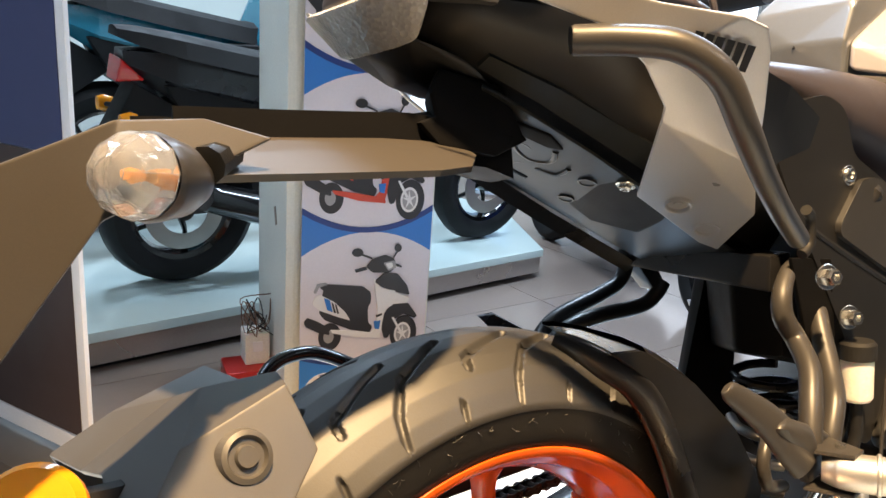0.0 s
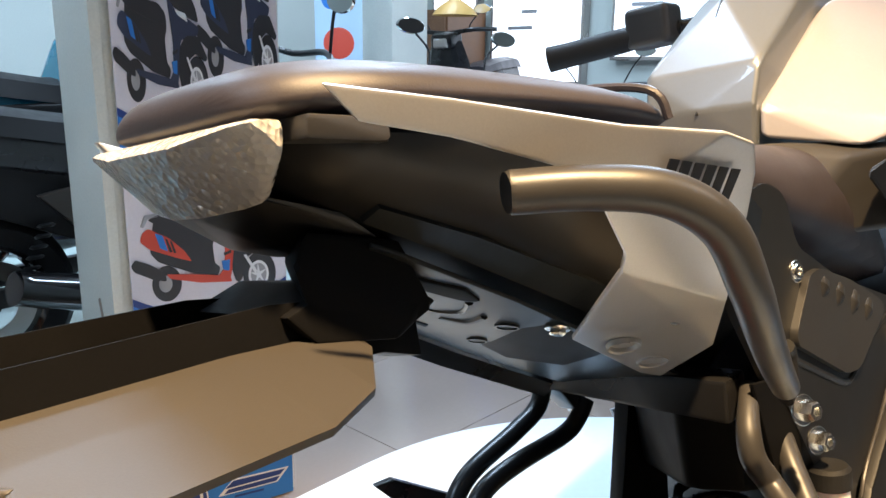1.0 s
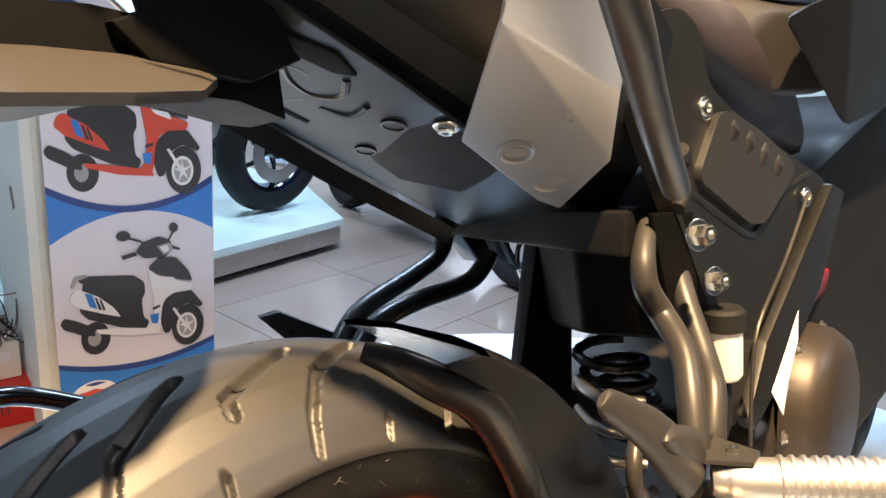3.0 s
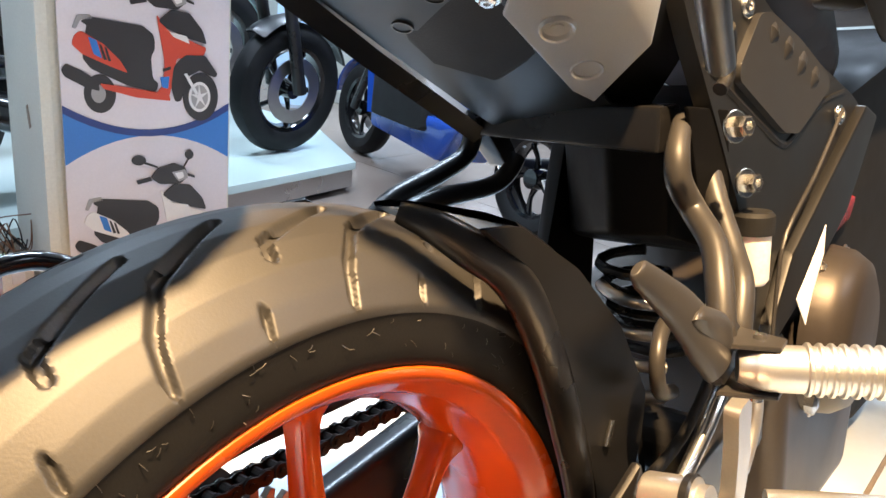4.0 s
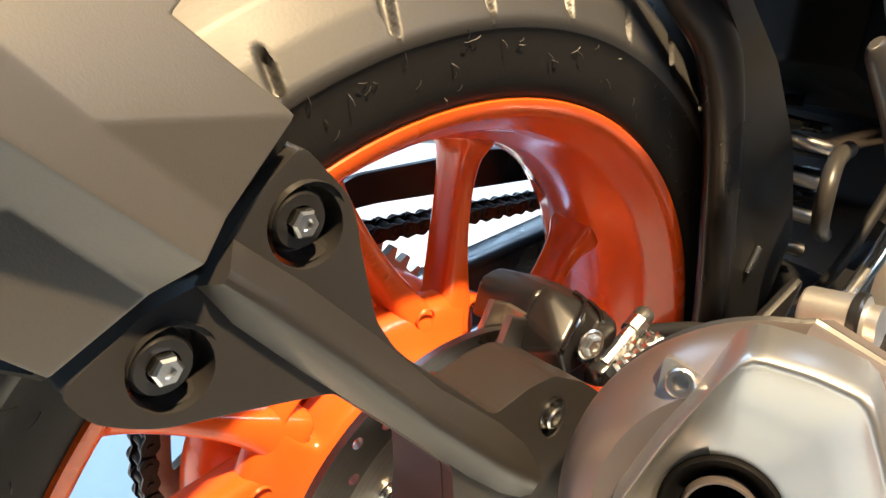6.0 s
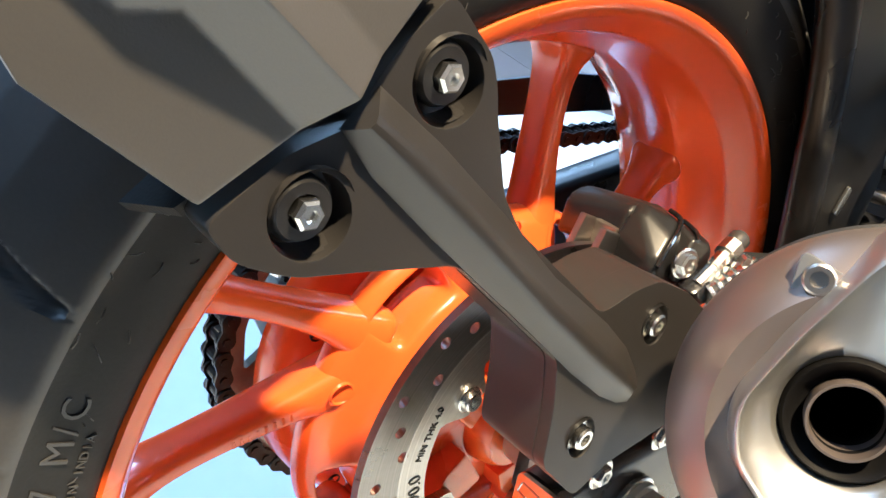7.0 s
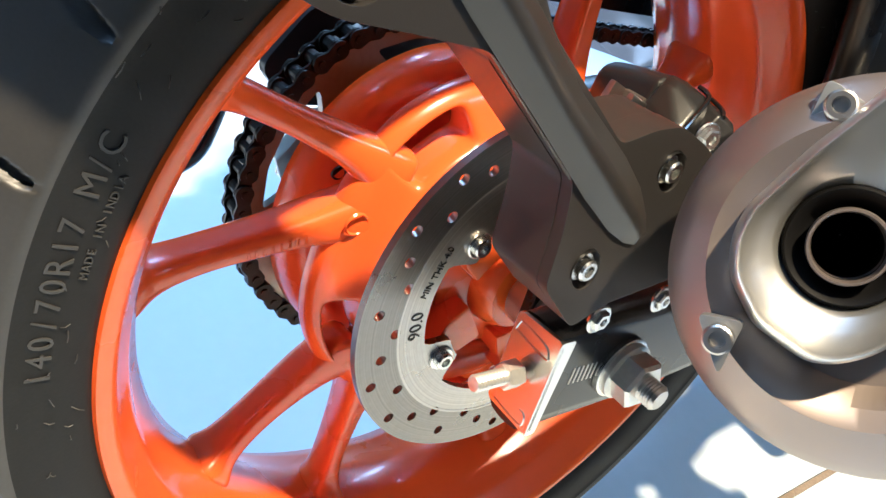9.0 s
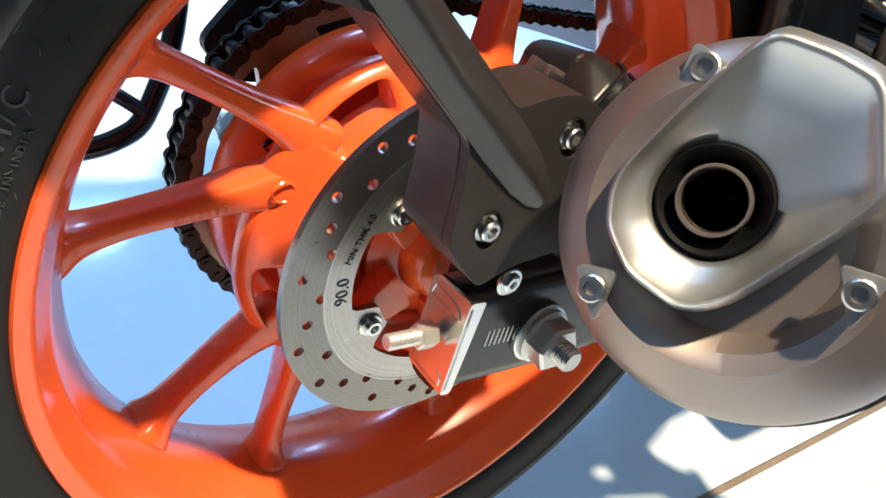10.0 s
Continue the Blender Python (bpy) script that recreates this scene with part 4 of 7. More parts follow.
tyre = new("tyre", tyre_mesh())
tyre.parent = rear_wheel
tyre["label"] = "wide black tubeless tyre with angled tread grooves"


def sidewall_text(text, middle, r, size, y=-0.0662, step=None):
    """Raised letters along the sidewall, their feet to the axle, read clockwise from the bike's right."""
    bms = []
    step = step or size * 0.74 / r
    a = radians(middle) + step * (len(text) - 1) / 2
    for ch in text:
        if ch != " ":
            m = Matrix(((math.sin(a), math.cos(a), 0, r * math.cos(a)), (0, 0, -1, y), (-math.cos(a), math.sin(a), 0, r * math.sin(a)), (0, 0, 0, 1)))
            bms.append(moved(lettering(ch, size, 0.0007), m))
        a -= step
    return joined(*bms)


part("size_marking", sidewall_text("140/70R17 M/C", 168.2, 0.2465, 0.0120, -0.0664, radians(1.78)), M["tyre"], rear_wheel, "raised rubber size marking")
part("origin_marking", sidewall_text("MADE IN INDIA", 164.5, 0.2400, 0.0042, -0.0655, radians(0.75)), M["tyre"], rear_wheel, "small raised rubber lettering")
random.seed(11)
hairs = []
for i in range(110):
    a, r = random.uniform(20, 200), random.uniform(0.236, 0.262)
    y0 = -float(np.interp(r, [0.2310, 0.2380, 0.2500, 0.2620, 0.2685], [0.0610, 0.0645, 0.0666, 0.0680, 0.0672]))
    p = Vector((r * math.cos(radians(a)), y0, r * math.sin(radians(a))))
    b = radians(random.uniform(0, 360))
    q = p + Vector((math.cos(b), -0.25, math.sin(b))) * random.uniform(0.002, 0.006)
    hairs.append(tube([p, (p + q) / 2 + Vector((0, -0.0008, 0)), q], 0.00022, 4, 1))
tagged(part("mould_hairs", joined(*hairs), M["tyre"], rear_wheel, "short rubber mould hairs"), kind="stuff")

# hub: a cast ring with five slots, the spokes in five pairs, and the carrier of the disc
NODES = [166.8 + 72 * k for k in range(5)]


def polar(r, deg, y):
    return Vector((r * math.cos(radians(deg)), y, r * math.sin(radians(deg))))


def hub_mesh():
    bm = bmesh.new()
    radii = [0.046, 0.062, 0.078, 0.0850, 0.0880, 0.0980, 0.1065, 0.1100, 0.1150]
    front = [-0.044, -0.041, -0.036, -0.0320, -0.0290, -0.0245, -0.0215, -0.0190, -0.0145]
    back = [0.006, 0.004, 0.0, -0.002, -0.003, -0.004, -0.004, -0.004, -0.004]
    n = 90
    grid = {}
    for i in range(n):
        deg = 360.0 * i / n + NODES[0]
        off = abs((deg - NODES[0] + 36) % 72 - 36)  # 0 at a node, 36 between
        for j, r in enumerate(radii):
            grow = 1 - 0.02 * (1 + math.cos(math.radians(5 * off))) * (j / 8)
            for s, y in ((0, front[j]), (1, back[j])):
                grid[i, j, s] = bm.verts.new(polar(r * grow, deg, y))
    for i in range(n):
        off = abs((360.0 * (i + 0.5) / n + 36) % 72 - 36)
        i2 = (i + 1) % n
        for j in range(8):
            if off > 25 and 4 <= j <= 5:
                continue
            bm.faces.new((grid[i, j, 0], grid[i, j + 1, 0], grid[i2, j + 1, 0], grid[i2, j, 0]))
            bm.faces.new((grid[i, j, 1], grid[i2, j, 1], grid[i2, j + 1, 1], grid[i, j + 1, 1]))
    keys = {v: k for k, v in grid.items()}
    for e in [e for e in bm.edges if len(e.link_faces) == 1]:
        a, b = (keys[v] for v in e.verts)
        if a[2] == 0 and b[2] == 0:
            try:
                bm.faces.new((grid[a], grid[b], grid[b[0], b[1], 1], grid[a[0], a[1], 1]))
            except ValueError:
                pass
    return bm


subsurf(part("hub", hub_mesh(), M["orange"], rear_wheel, "cast orange hub ring with five slots", sharp=180), 2)


SPOKE_R = [0.090, 0.098, 0.115, 0.140, 0.165, 0.205]
SWEEP = ([-20.5, -21.0, -20.0, -17.8, -16.3, -14.3], [-8.5, -5.5, 1.5, 7.5, 11.0, 15.5])  # degrees off the node of the two spokes of a pair


def spoke_mesh(node, lean):
    rings = []
    for r, w, f, b in ((0.088, 0.0185, -0.0270, 0.004), (0.099, 0.0165, -0.0222, 0.006), (0.109, 0.0132, -0.0188, 0.008), (0.121, 0.0102, -0.0155, 0.011), (0.140, 0.0080, -0.0115, 0.013), (0.163, 0.0074, -0.0085, 0.014), (0.184, 0.0080, -0.0085, 0.016), (0.1935, 0.0108, -0.0120, 0.019), (0.204, 0.0185, -0.0190, 0.026)):
        deg = node + float(np.interp(r, SPOKE_R, lean))
        c, tg = polar(r, deg, 0), polar(1, deg + 90, 0)
        ring = []
        for u, v in ((-1, 0.25), (-0.8, 0.02), (-0.35, -0.04), (0.35, -0.04), (0.8, 0.02), (1, 0.25), (0.9, 0.8), (0.5, 1), (-0.5, 1), (-0.9, 0.8)):
            ring.append(c + tg * (u * w) + Vector((0, f + (b - f) * v, 0)))
        rings.append(ring)
    return loft(rings)


for nd in NODES:
    for lean in SWEEP:
        subsurf(part("spoke", spoke_mesh(nd, lean), M["orange"], rear_wheel, sharp=180), 2)
    # casting marks on one of the spokes of each pair
    marks = []
    for i in range(8):
        r = 0.122 + 0.0036 * i
        deg = nd + float(np.interp(r, SPOKE_R, SWEEP[1]))
        y = float(np.interp(r, [0.109, 0.121, 0.140, 0.163], [-0.0188, -0.0155, -0.0115, -0.0085]))
        c = polar(r, deg + 0.9, y - 0.0002)
        marks.append(moved(box(0.0018, 0.0020, 0.0042, (0, 0, 0), 0.0003, 1), Matrix.Translation(c) @ pose(0, 0, 0, 0, -deg - 20, 0)))
    part("cast_mark", joined(*marks), M["orange"], rear_wheel)
    part("cast_ring", moved(lathe([(0.0052, 0), (0.006, -0.0012), (0.0068, 0)], 24), Matrix.Translation(polar(0.1030, nd - 4, -0.0228)) @ pose(0, 0, 0, 4, 0, 0)), M["orange"], rear_wheel)

part("hub_core", lathe([(0, -0.060), (0.024, -0.060), (0.027, -0.056), (0.030, -0.045), (0.048, -0.040), (0.050, 0.02), (0.050, 0.045), (0, 0.045)], 48), M["orange"], rear_wheel)
# red-orange drum of the sprocket side
part("cush_drum", lathe([(0.046, 0.017), (0.088, 0.018), (0.096, 0.0205), (0.1030, 0.027), (0.1055, 0.035), (0.1060, 0.046), (0.101, 0.052), (0.04, 0.054), (0.04, 0.048)], 96), M["orange"], rear_wheel, "orange sprocket carrier drum", sharp=60)
for nd in NODES:
    part("drum_hole", lathe([(0.0045, 0.0005), (0.0042, -0.0006), (0.0036, -0.0006), (0.0034, 0.0008), (0, 0.0008)], 20), M["chain"], rear_wheel, at=Matrix.Translation(polar(0.0940, nd - 10, 0.0190)) @ pose(0, 0, 0, 8, 0, 0))

# brake disc: 220 mm, drilled, with five bolt tabs
DISC_Y = -0.0600
BOLTS = [216 + 72 * k for k in range(5)]


def disc_inner():
    pts = []
    for i in range(180):
        deg = 2.0 * i
        off = min(abs((deg - b + 180) % 360 - 180) for b in BOLTS)
        r = 0.0685 if off > 15 else (0.0525 if off < 9 else 0.0525 + (off - 9) / 6 * 0.016)
        pts.append((r * math.cos(radians(deg)), r * math.sin(radians(deg))))
    return pts


drill = []
ROWS_R = [0.087, 0.095, 0.103, 0.090, 0.103, 0.095, 0.087, 0.0995]
for i in range(40):
    drill.append((ROWS_R[i % 8], 116.6 + i * 9.0))
loops = [circle(0, 0, 0.110, 160), disc_inner()] + [circle(r * math.cos(radians(a)), r * math.sin(radians(a)), 0.0031, 14) for r, a in drill]
loops += [circle(0.061 * math.cos(radians(b)), 0.061 * math.sin(radians(b)), 0.0042, 12) for b in BOLTS]
disc_mat = surface("ground_disc_steel", (0.46, 0.44, 0.42), 0.30, 1.0, vary=0.08, scale=25, grain=300, bump=0.0, rough_vary=0.04)
disc_tree = disc_mat.node_tree
an = disc_tree.nodes["Principled BSDF"]
an.inputs["Anisotropic"].default_value = 0.6
ground = disc_tree.nodes.new("ShaderNodeTangent")
ground.direction_type, ground.axis = "RADIAL", "Y"
disc_tree.links.new(ground.outputs[0], an.inputs["Tangent"])
# the swept ring is browner and darker than the inner band, with fine turned rings
spot = disc_tree.nodes.new("ShaderNodeTexCoord")
level = disc_tree.nodes.new("ShaderNodeVectorMath")
level.operation, level.inputs[1].default_value = "MULTIPLY", (1, 0, 1)
span = disc_tree.nodes.new("ShaderNodeVectorMath")
span.operation = "LENGTH"
swept = disc_tree.nodes.new("ShaderNodeMapRange")
for k, v in (("From Min", 0.0835), ("From Max", 0.0865), ("To Min", 1.0), ("To Max", 0.58)):
    swept.inputs[k].default_value = v
turned = disc_tree.nodes.new("ShaderNodeTexNoise")
turned.noise_dimensions = "1D"
turned.inputs["Scale"].default_value, turned.inputs["Detail"].default_value = 900, 3
streak = disc_tree.nodes.new("ShaderNodeMath")
streak.operation = "MULTIPLY_ADD"
streak.inputs[1].default_value, streak.inputs[2].default_value = 0.5, 0.75
worn = disc_tree.nodes.new("ShaderNodeMath")
worn.operation = "MULTIPLY"
steel_tone = disc_tree.nodes.new("ShaderNodeVectorMath")
steel_tone.operation = "SCALE"
plain = an.inputs["Base Color"].links[0].from_socket
for a, b in ((spot.outputs["Object"], level.inputs[0]), (level.outputs[0], span.inputs[0]), (span.outputs["Value"], swept.inputs["Value"]), (span.outputs["Value"], turned.inputs["W"]), (turned.outputs[0], streak.inputs[0]), (streak.outputs[0], worn.inputs[0]), (swept.outputs[0], worn.inputs[1]), (plain, steel_tone.inputs[0]), (worn.outputs[0], steel_tone.inputs["Scale"]), (steel_tone.outputs[0], an.inputs["Base Color"])):
    disc_tree.links.new(a, b)
part("brake_disc", filled(loops, DISC_Y, DISC_Y + 0.0045, xz), disc_mat, rear_wheel, "drilled brushed steel brake disc", sharp=30)
part("swept_band", lathe([(0.0845, DISC_Y - 0.00015), (0.0852, DISC_Y - 0.0003), (0.0858, DISC_Y - 0.00015)], 120), M["steel"], rear_wheel)
for b in BOLTS:
    arm = [(0.036, b - 24), (0.050, b - 15), (0.058, b - 8), (0.068, b - 7), (0.070, b), (0.068, b + 7), (0.058, b + 8), (0.050, b + 15), (0.036, b + 24)]
    part("disc_carrier_arm", filled([[(r * math.cos(radians(a)), r * math.sin(radians(a))) for r, a in arm]], -0.030, -0.0553, xz, 0.0025), M["orange"], rear_wheel)
    bolt(rear_wheel, polar(0.061, b, DISC_Y - 0.0002), (0, -1, 0), 0.0052, 0.005, "disc_bolt", socket=True)
ink = principled("black_marker_ink", (0.01, 0.01, 0.012), 0.5)


def disc_text(text, size, deg, r, mat, depth=0.0002, turn=0.0):
    a = radians(deg)
    m = Matrix(((math.sin(a), math.cos(a), 0, r * math.cos(a)), (0, 0, -1, DISC_Y - 0.0002), (-math.cos(a), math.sin(a), 0, r * math.sin(a)), (0, 0, 0, 1)))
    return part("marking", moved(lettering(text, size, depth), m @ pose(0, 0, 0, 0, 0, turn)), mat, rear_wheel)


disc_text("MIN THK 4.0", 0.0055, 163, 0.0725, M["chain"])
disc_text("90.0", 0.0105, 188, 0.0715, ink)

# -- sprocket and chain on the far side --
SPR_Y, SPR_R = 0.074, 0.1145
teeth = []
NT = 48
for i in range(NT):
    for da, r in ((-0.30, SPR_R - 0.0055), (-0.12, SPR_R + 0.002), (0.12, SPR_R + 0.002), (0.30, SPR_R - 0.0055)):
        a = 2 * math.pi * (i + da) / NT
        teeth.append((r * math.cos(a), r * math.sin(a)))
windows = []
for k in range(5):
    c = 72 * k + 20
    win = [(0.099, c - 24), (0.100, c - 8), (0.100, c + 8), (0.099, c + 24), (0.088, c + 20), (0.074, c + 8), (0.074, c - 8), (0.088, c - 20)]
    windows.append(rounded([(r * math.cos(radians(a)), r * math.sin(radians(a))) for r, a in win], 0.004, 3))
part("sprocket", filled([teeth, circle(0, 0, 0.04, 30)] + windows, SPR_Y - 0.003, SPR_Y + 0.003, xz, 0.0), M["sprocket"], rear_wheel, "steel rear sprocket with five windows", sharp=30)

CHAIN_R, FRONT_X, FRONT_Z, FRONT_R = SPR_R - 0.0005, 0.53, 0.085, 0.034
pitch = 0.0127


def chain_line():
    """The chain's closed centre line round both sprockets, one point each pitch."""
    d = math.hypot(FRONT_X, FRONT_Z)
    base = math.atan2(FRONT_Z, FRONT_X)
    lean_ = math.acos((CHAIN_R - FRONT_R) / d)
    t1, t2 = base + lean_, base - lean_
    pts = []
    for i in range(200):
        a = t1 + (2 * math.pi - (t1 - t2)) * i / 199
        pts.append((CHAIN_R * math.cos(a), CHAIN_R * math.sin(a)))
    for i in range(60):
        a = t2 + (t1 - t2) * i / 59
        pts.append((FRONT_X + FRONT_R * math.cos(a), FRONT_Z + FRONT_R * math.sin(a)))
    pts.append(pts[0])
    p = np.array(pts)
    s = np.r_[0, np.cumsum(np.hypot(*np.diff(p, axis=0).T))]
    n = int(s[-1] / pitch) // 2 * 2
    u = np.linspace(0, s[-1], n + 1)[:-1]
    return list(zip(np.interp(u, s, p[:, 0]), np.interp(u, s, p[:, 1])))


def link_plate(half):
    pts = []
    for i in range(9):
        a = math.pi / 2 + math.pi * i / 8
        pts.append((-half + 0.0057 * math.cos(a), 0.0057 * math.sin(a)))
    pts.append((0, -0.0040))
    for i in range(9):
        a = -math.pi / 2 + math.pi * i / 8
        pts.append((half + 0.0057 * math.cos(a), 0.0057 * math.sin(a)))
    pts.append((0, 0.0040))
    return pts


def chain_link(outer):
    y = 0.0075 if outer else 0.0052
    bms = [filled([link_plate(pitch / 2)], s * y, s * (y + 0.0018), xz) for s in (-1, 1)]
    for c in (-1, 1):
        bms.append(moved(lathe([(0, -y - 0.0028), (0.0024, -y - 0.0028), (0.0026, -y)], 10), Matrix.Translation((c * pitch / 2, 0, 0))) if outer else moved(lathe([(0.0042, -0.005), (0.0042, 0.005)], 12), Matrix.Translation((c * pitch / 2, 0, 0))))
    return finish("link", joined(*bms), M["chain"], 30)


chain = part("chain", lathe([(0.0042, -0.004), (0.0042, 0.004)], 10), M["chain"], bike, "oiled black roller chain", at=Matrix.Translation((FRONT_X + FRONT_R, SPR_Y, FRONT_Z)))
links = [chain_link(True), chain_link(False)]
line = chain_line()
for i, p in enumerate(line):
    q = line[(i + 1) % len(line)]
    lk = new("link", links[i % 2])
    lk.parent = chain
    lk.matrix_basis = chain.matrix_basis.inverted() @ Matrix.Translation(((p[0] + q[0]) / 2, SPR_Y, (p[1] + q[1]) / 2)) @ pose(0, 0, 0, 0, -math.degrees(math.atan2(q[1] - p[1], q[0] - p[0])), 0)
part("front_sprocket", lathe([(0, -0.003), (FRONT_R, -0.003), (FRONT_R, 0.003), (0, 0.003)], 30), M["sprocket"], bike, at=Matrix.Translation((FRONT_X, SPR_Y, FRONT_Z)))

part("chain_plate", filled([rounded([(-0.098, 0.062), (-0.072, 0.100), (-0.030, 0.122), (0.030, 0.126), (0.060, 0.090), (0.040, 0.034), (-0.040, 0.040), (-0.075, 0.040)], 0.010)], SPR_Y + 0.030, SPR_Y + 0.038, xz, 0.0015), M["black"], bike, "black chain-side bracket plate")
for cx, cz in ((-0.058, 0.078), (-0.004, 0.098)):
    part("bracket_bolt", moved(lathe([(0, 0), (0.009, 0), (0.009, -0.003), (0.006, -0.003), (0.0055, -0.009), (0, -0.009)], 12), facing((cx, SPR_Y + 0.030, cz), (0, -1, 0))), M["chain"], bike)
part("adjuster_cap", hull([(-0.082, SPR_Y + 0.020, 0.006), (-0.066, SPR_Y + 0.020, 0.028), (-0.056, SPR_Y + 0.022, 0.022), (-0.060, SPR_Y + 0.022, -0.016), (-0.072, SPR_Y + 0.020, -0.014), (-0.078, SPR_Y + 0.036, 0.006), (-0.064, SPR_Y + 0.036, 0.026), (-0.058, SPR_Y + 0.036, -0.014)], 0.002), M["cast"], bike, "cast silver chain adjuster end")
part("chain_guard", filled([rounded([(-0.035, 0.122), (0.03, 0.150), (0.15, 0.158), (0.34, 0.150), (0.34, 0.130), (0.05, 0.129)], 0.008)], SPR_Y + 0.010, SPR_Y + 0.014, xz, 0.001), M["black"], bike, "black chain guard plate")
# -- swingarm: right and left beams, cross member, axle, chain adjusters --
def beam(y, name):
    rings = []
    for x, z, h, w in ((-0.056, 0.002, 0.060, 0.026), (0.03, 0.006, 0.066, 0.026), (0.15, 0.022, 0.070, 0.028), (0.32, 0.050, 0.072, 0.032), (0.44, 0.072, 0.070, 0.036)):
        sec = rounded([(-w / 2, -h / 2), (w / 2, -h / 2), (w / 2, h / 2), (-w / 2, h / 2)], 0.010, 3)
        rings.append([(x, y + a, z + b) for a, b in sec])
    return part(name, loft(rings), M["black"], bike, "black steel swingarm beam")


right_beam = beam(-0.1175, "swingarm")
left_beam = beam(0.1120, "swingarm")
part("cross_member", tube([(0.36, -0.12, 0.058), (0.36, 0.115, 0.058)], 0.03, 16, 1), M["black"], bike)
for sy, b_ in ((-1, right_beam), (1, left_beam)):
    yc = -0.1175 if sy < 0 else 0.1120
    yp = yc + sy * 0.0040
    plate = part("adjuster_plate", filled([rounded([(yp - 0.0145, -0.0215), (yp + 0.0145, -0.0205), (yp + 0.0145, 0.0310), (yp - 0.0145, 0.0325)], 0.003)], -0.0575, -0.0600, lambda a, b, t: (t, a, b), 0.0005), M["zinc"], b_, "bright zinc adjuster end plate")
    for ridge in ([(0.0125, 0.0215), (0.0110, 0.0265), (0.0080, 0.0270), (-0.0060, 0.0255), (-0.0095, 0.0225), (-0.0085, 0.0195), (0.0125, 0.0215)], [(0.0100, -0.0180), (-0.0080, -0.0190), (-0.0105, -0.0160), (-0.0095, -0.0125), (-0.0060, -0.0120)]):
        part("pressed_ridge", tube([(-0.0600, yp - sy * a, b) for a, b in ridge], 0.0005, 6, 4), M["zinc"], plate)
    part("adjuster_side", filled([rounded([(-0.0605, -0.0215), (-0.054, -0.0215), (-0.051, 0.0325), (-0.0605, 0.0325)], 0.002)], yp + sy * 0.0130, yp + sy * 0.0145, xz, 0.0004), M["zinc"], b_)
    part("adjuster_bolt", joined(moved(lathe([(0, 0), (0.0034, 0.0003)] + [(0.0037 + 0.0005 * (i % 2), 0.0009 * i + 0.0006) for i in range(32)] + [(0, 0.031)], 16), Matrix.Translation((-0.0910, yp, 0.0062)) @ pose(0, 0, 0, 0, 0, -90)), moved(lathe([(0, 0), (0.0060, 0), (0.0068, 0.0008), (0.0068, 0.0092), (0.0060, 0.0100), (0, 0.0100)], 6), Matrix.Translation((-0.0735, yp, 0.0062)) @ pose(0, 0, 0, 0, 0, -90))), M["bright_zinc"], b_, "zinc-plated adjuster bolt and nut", sharp=25)
    marks = [box(0.0009, 0.0006, 0.010, (-0.035 + 0.0032 * i, yc + sy * 0.0131, 0.004), 0.0002, 1) for i in range(6)]
    part("scale_mark", joined(*marks), M["steel"], b_)
axle_y = -0.1310
part("axle_washer", lathe([(0, 0), (0.0175, 0), (0.0175, -0.0028), (0.016, -0.0034), (0, -0.0034)], 40), M["zinc"], right_beam, "zinc washer", at=Matrix.Translation((0, axle_y, 0.003)))
part("axle_nut", joined(lathe([(0, 0), (0.0158, 0), (0.0158, -0.003), (0.0140, -0.0036), (0, -0.0036)], 36), moved(lathe([(0, 0), (0.0140, 0), (0.0140, -0.0095), (0.0122, -0.0112), (0.0085, -0.0112), (0, -0.0112)], 6), Matrix.Translation((0, -0.0036, 0)))), M["bright_zinc"], right_beam, "zinc hexagon axle nut", sharp=25, at=Matrix.Translation((0, axle_y - 0.0034, 0.003)))
part("axle_thread", lathe([(0.0062, 0)] + [(0.0064 + 0.0006 * (i % 2), -0.0008 * i) for i in range(17)] + [(0.0054, -0.0140), (0, -0.0140)], 24), M["steel"], right_beam, "threaded axle end", sharp=20, at=Matrix.Translation((0, axle_y - 0.014, 0.003)))
part("axle", tube([(0, -0.13, 0.002), (0, 0.13, 0.002)], 0.009, 16, 1), M["steel"], bike)
part("axle_spacer", lathe([(0.0, -0.104), (0.019, -0.104), (0.019, -0.064), (0.0, -0.064)], 32), M["steel"], bike, at=Matrix.Translation((0, 0, 0.002)))
# brake hose guide and bolts on top of the right beam
for x, z in ((0.006, 0.044), (-0.038, 0.040)):
    bolt(right_beam, (x, -0.1325, z), (0, -1, 0), 0.0052, 0.004)

# -- brake caliper over the disc --
caliper = part("brake_caliper", hull([(0.030, -0.026, 0.100), (0.033, -0.026, 0.122), (0.046, -0.026, 0.126), (0.088, -0.026, 0.112), (0.095, -0.026, 0.090), (0.060, -0.026, 0.088), (0.024, -0.070, 0.112), (0.028, -0.070, 0.130), (0.036, -0.070, 0.1335), (0.052, -0.070, 0.1305), (0.088, -0.070, 0.112), (0.090, -0.070, 0.092)], 0.006, 3), M["black"], bike, "black painted rear brake caliper")
part("piston_housing", hull([(0.034, -0.068, 0.1345), (0.053, -0.068, 0.1305), (0.080, -0.068, 0.116), (0.082, -0.068, 0.092), (0.022, -0.070, 0.119), (0.020, -0.070, 0.100), (0.020, -0.0965, 0.1125), (0.034, -0.0930, 0.1240), (0.046, -0.0880, 0.1290), (0.066, -0.092, 0.118), (0.074, -0.094, 0.100), (0.030, -0.096, 0.094)], 0.0035, 3), M["black"], caliper)
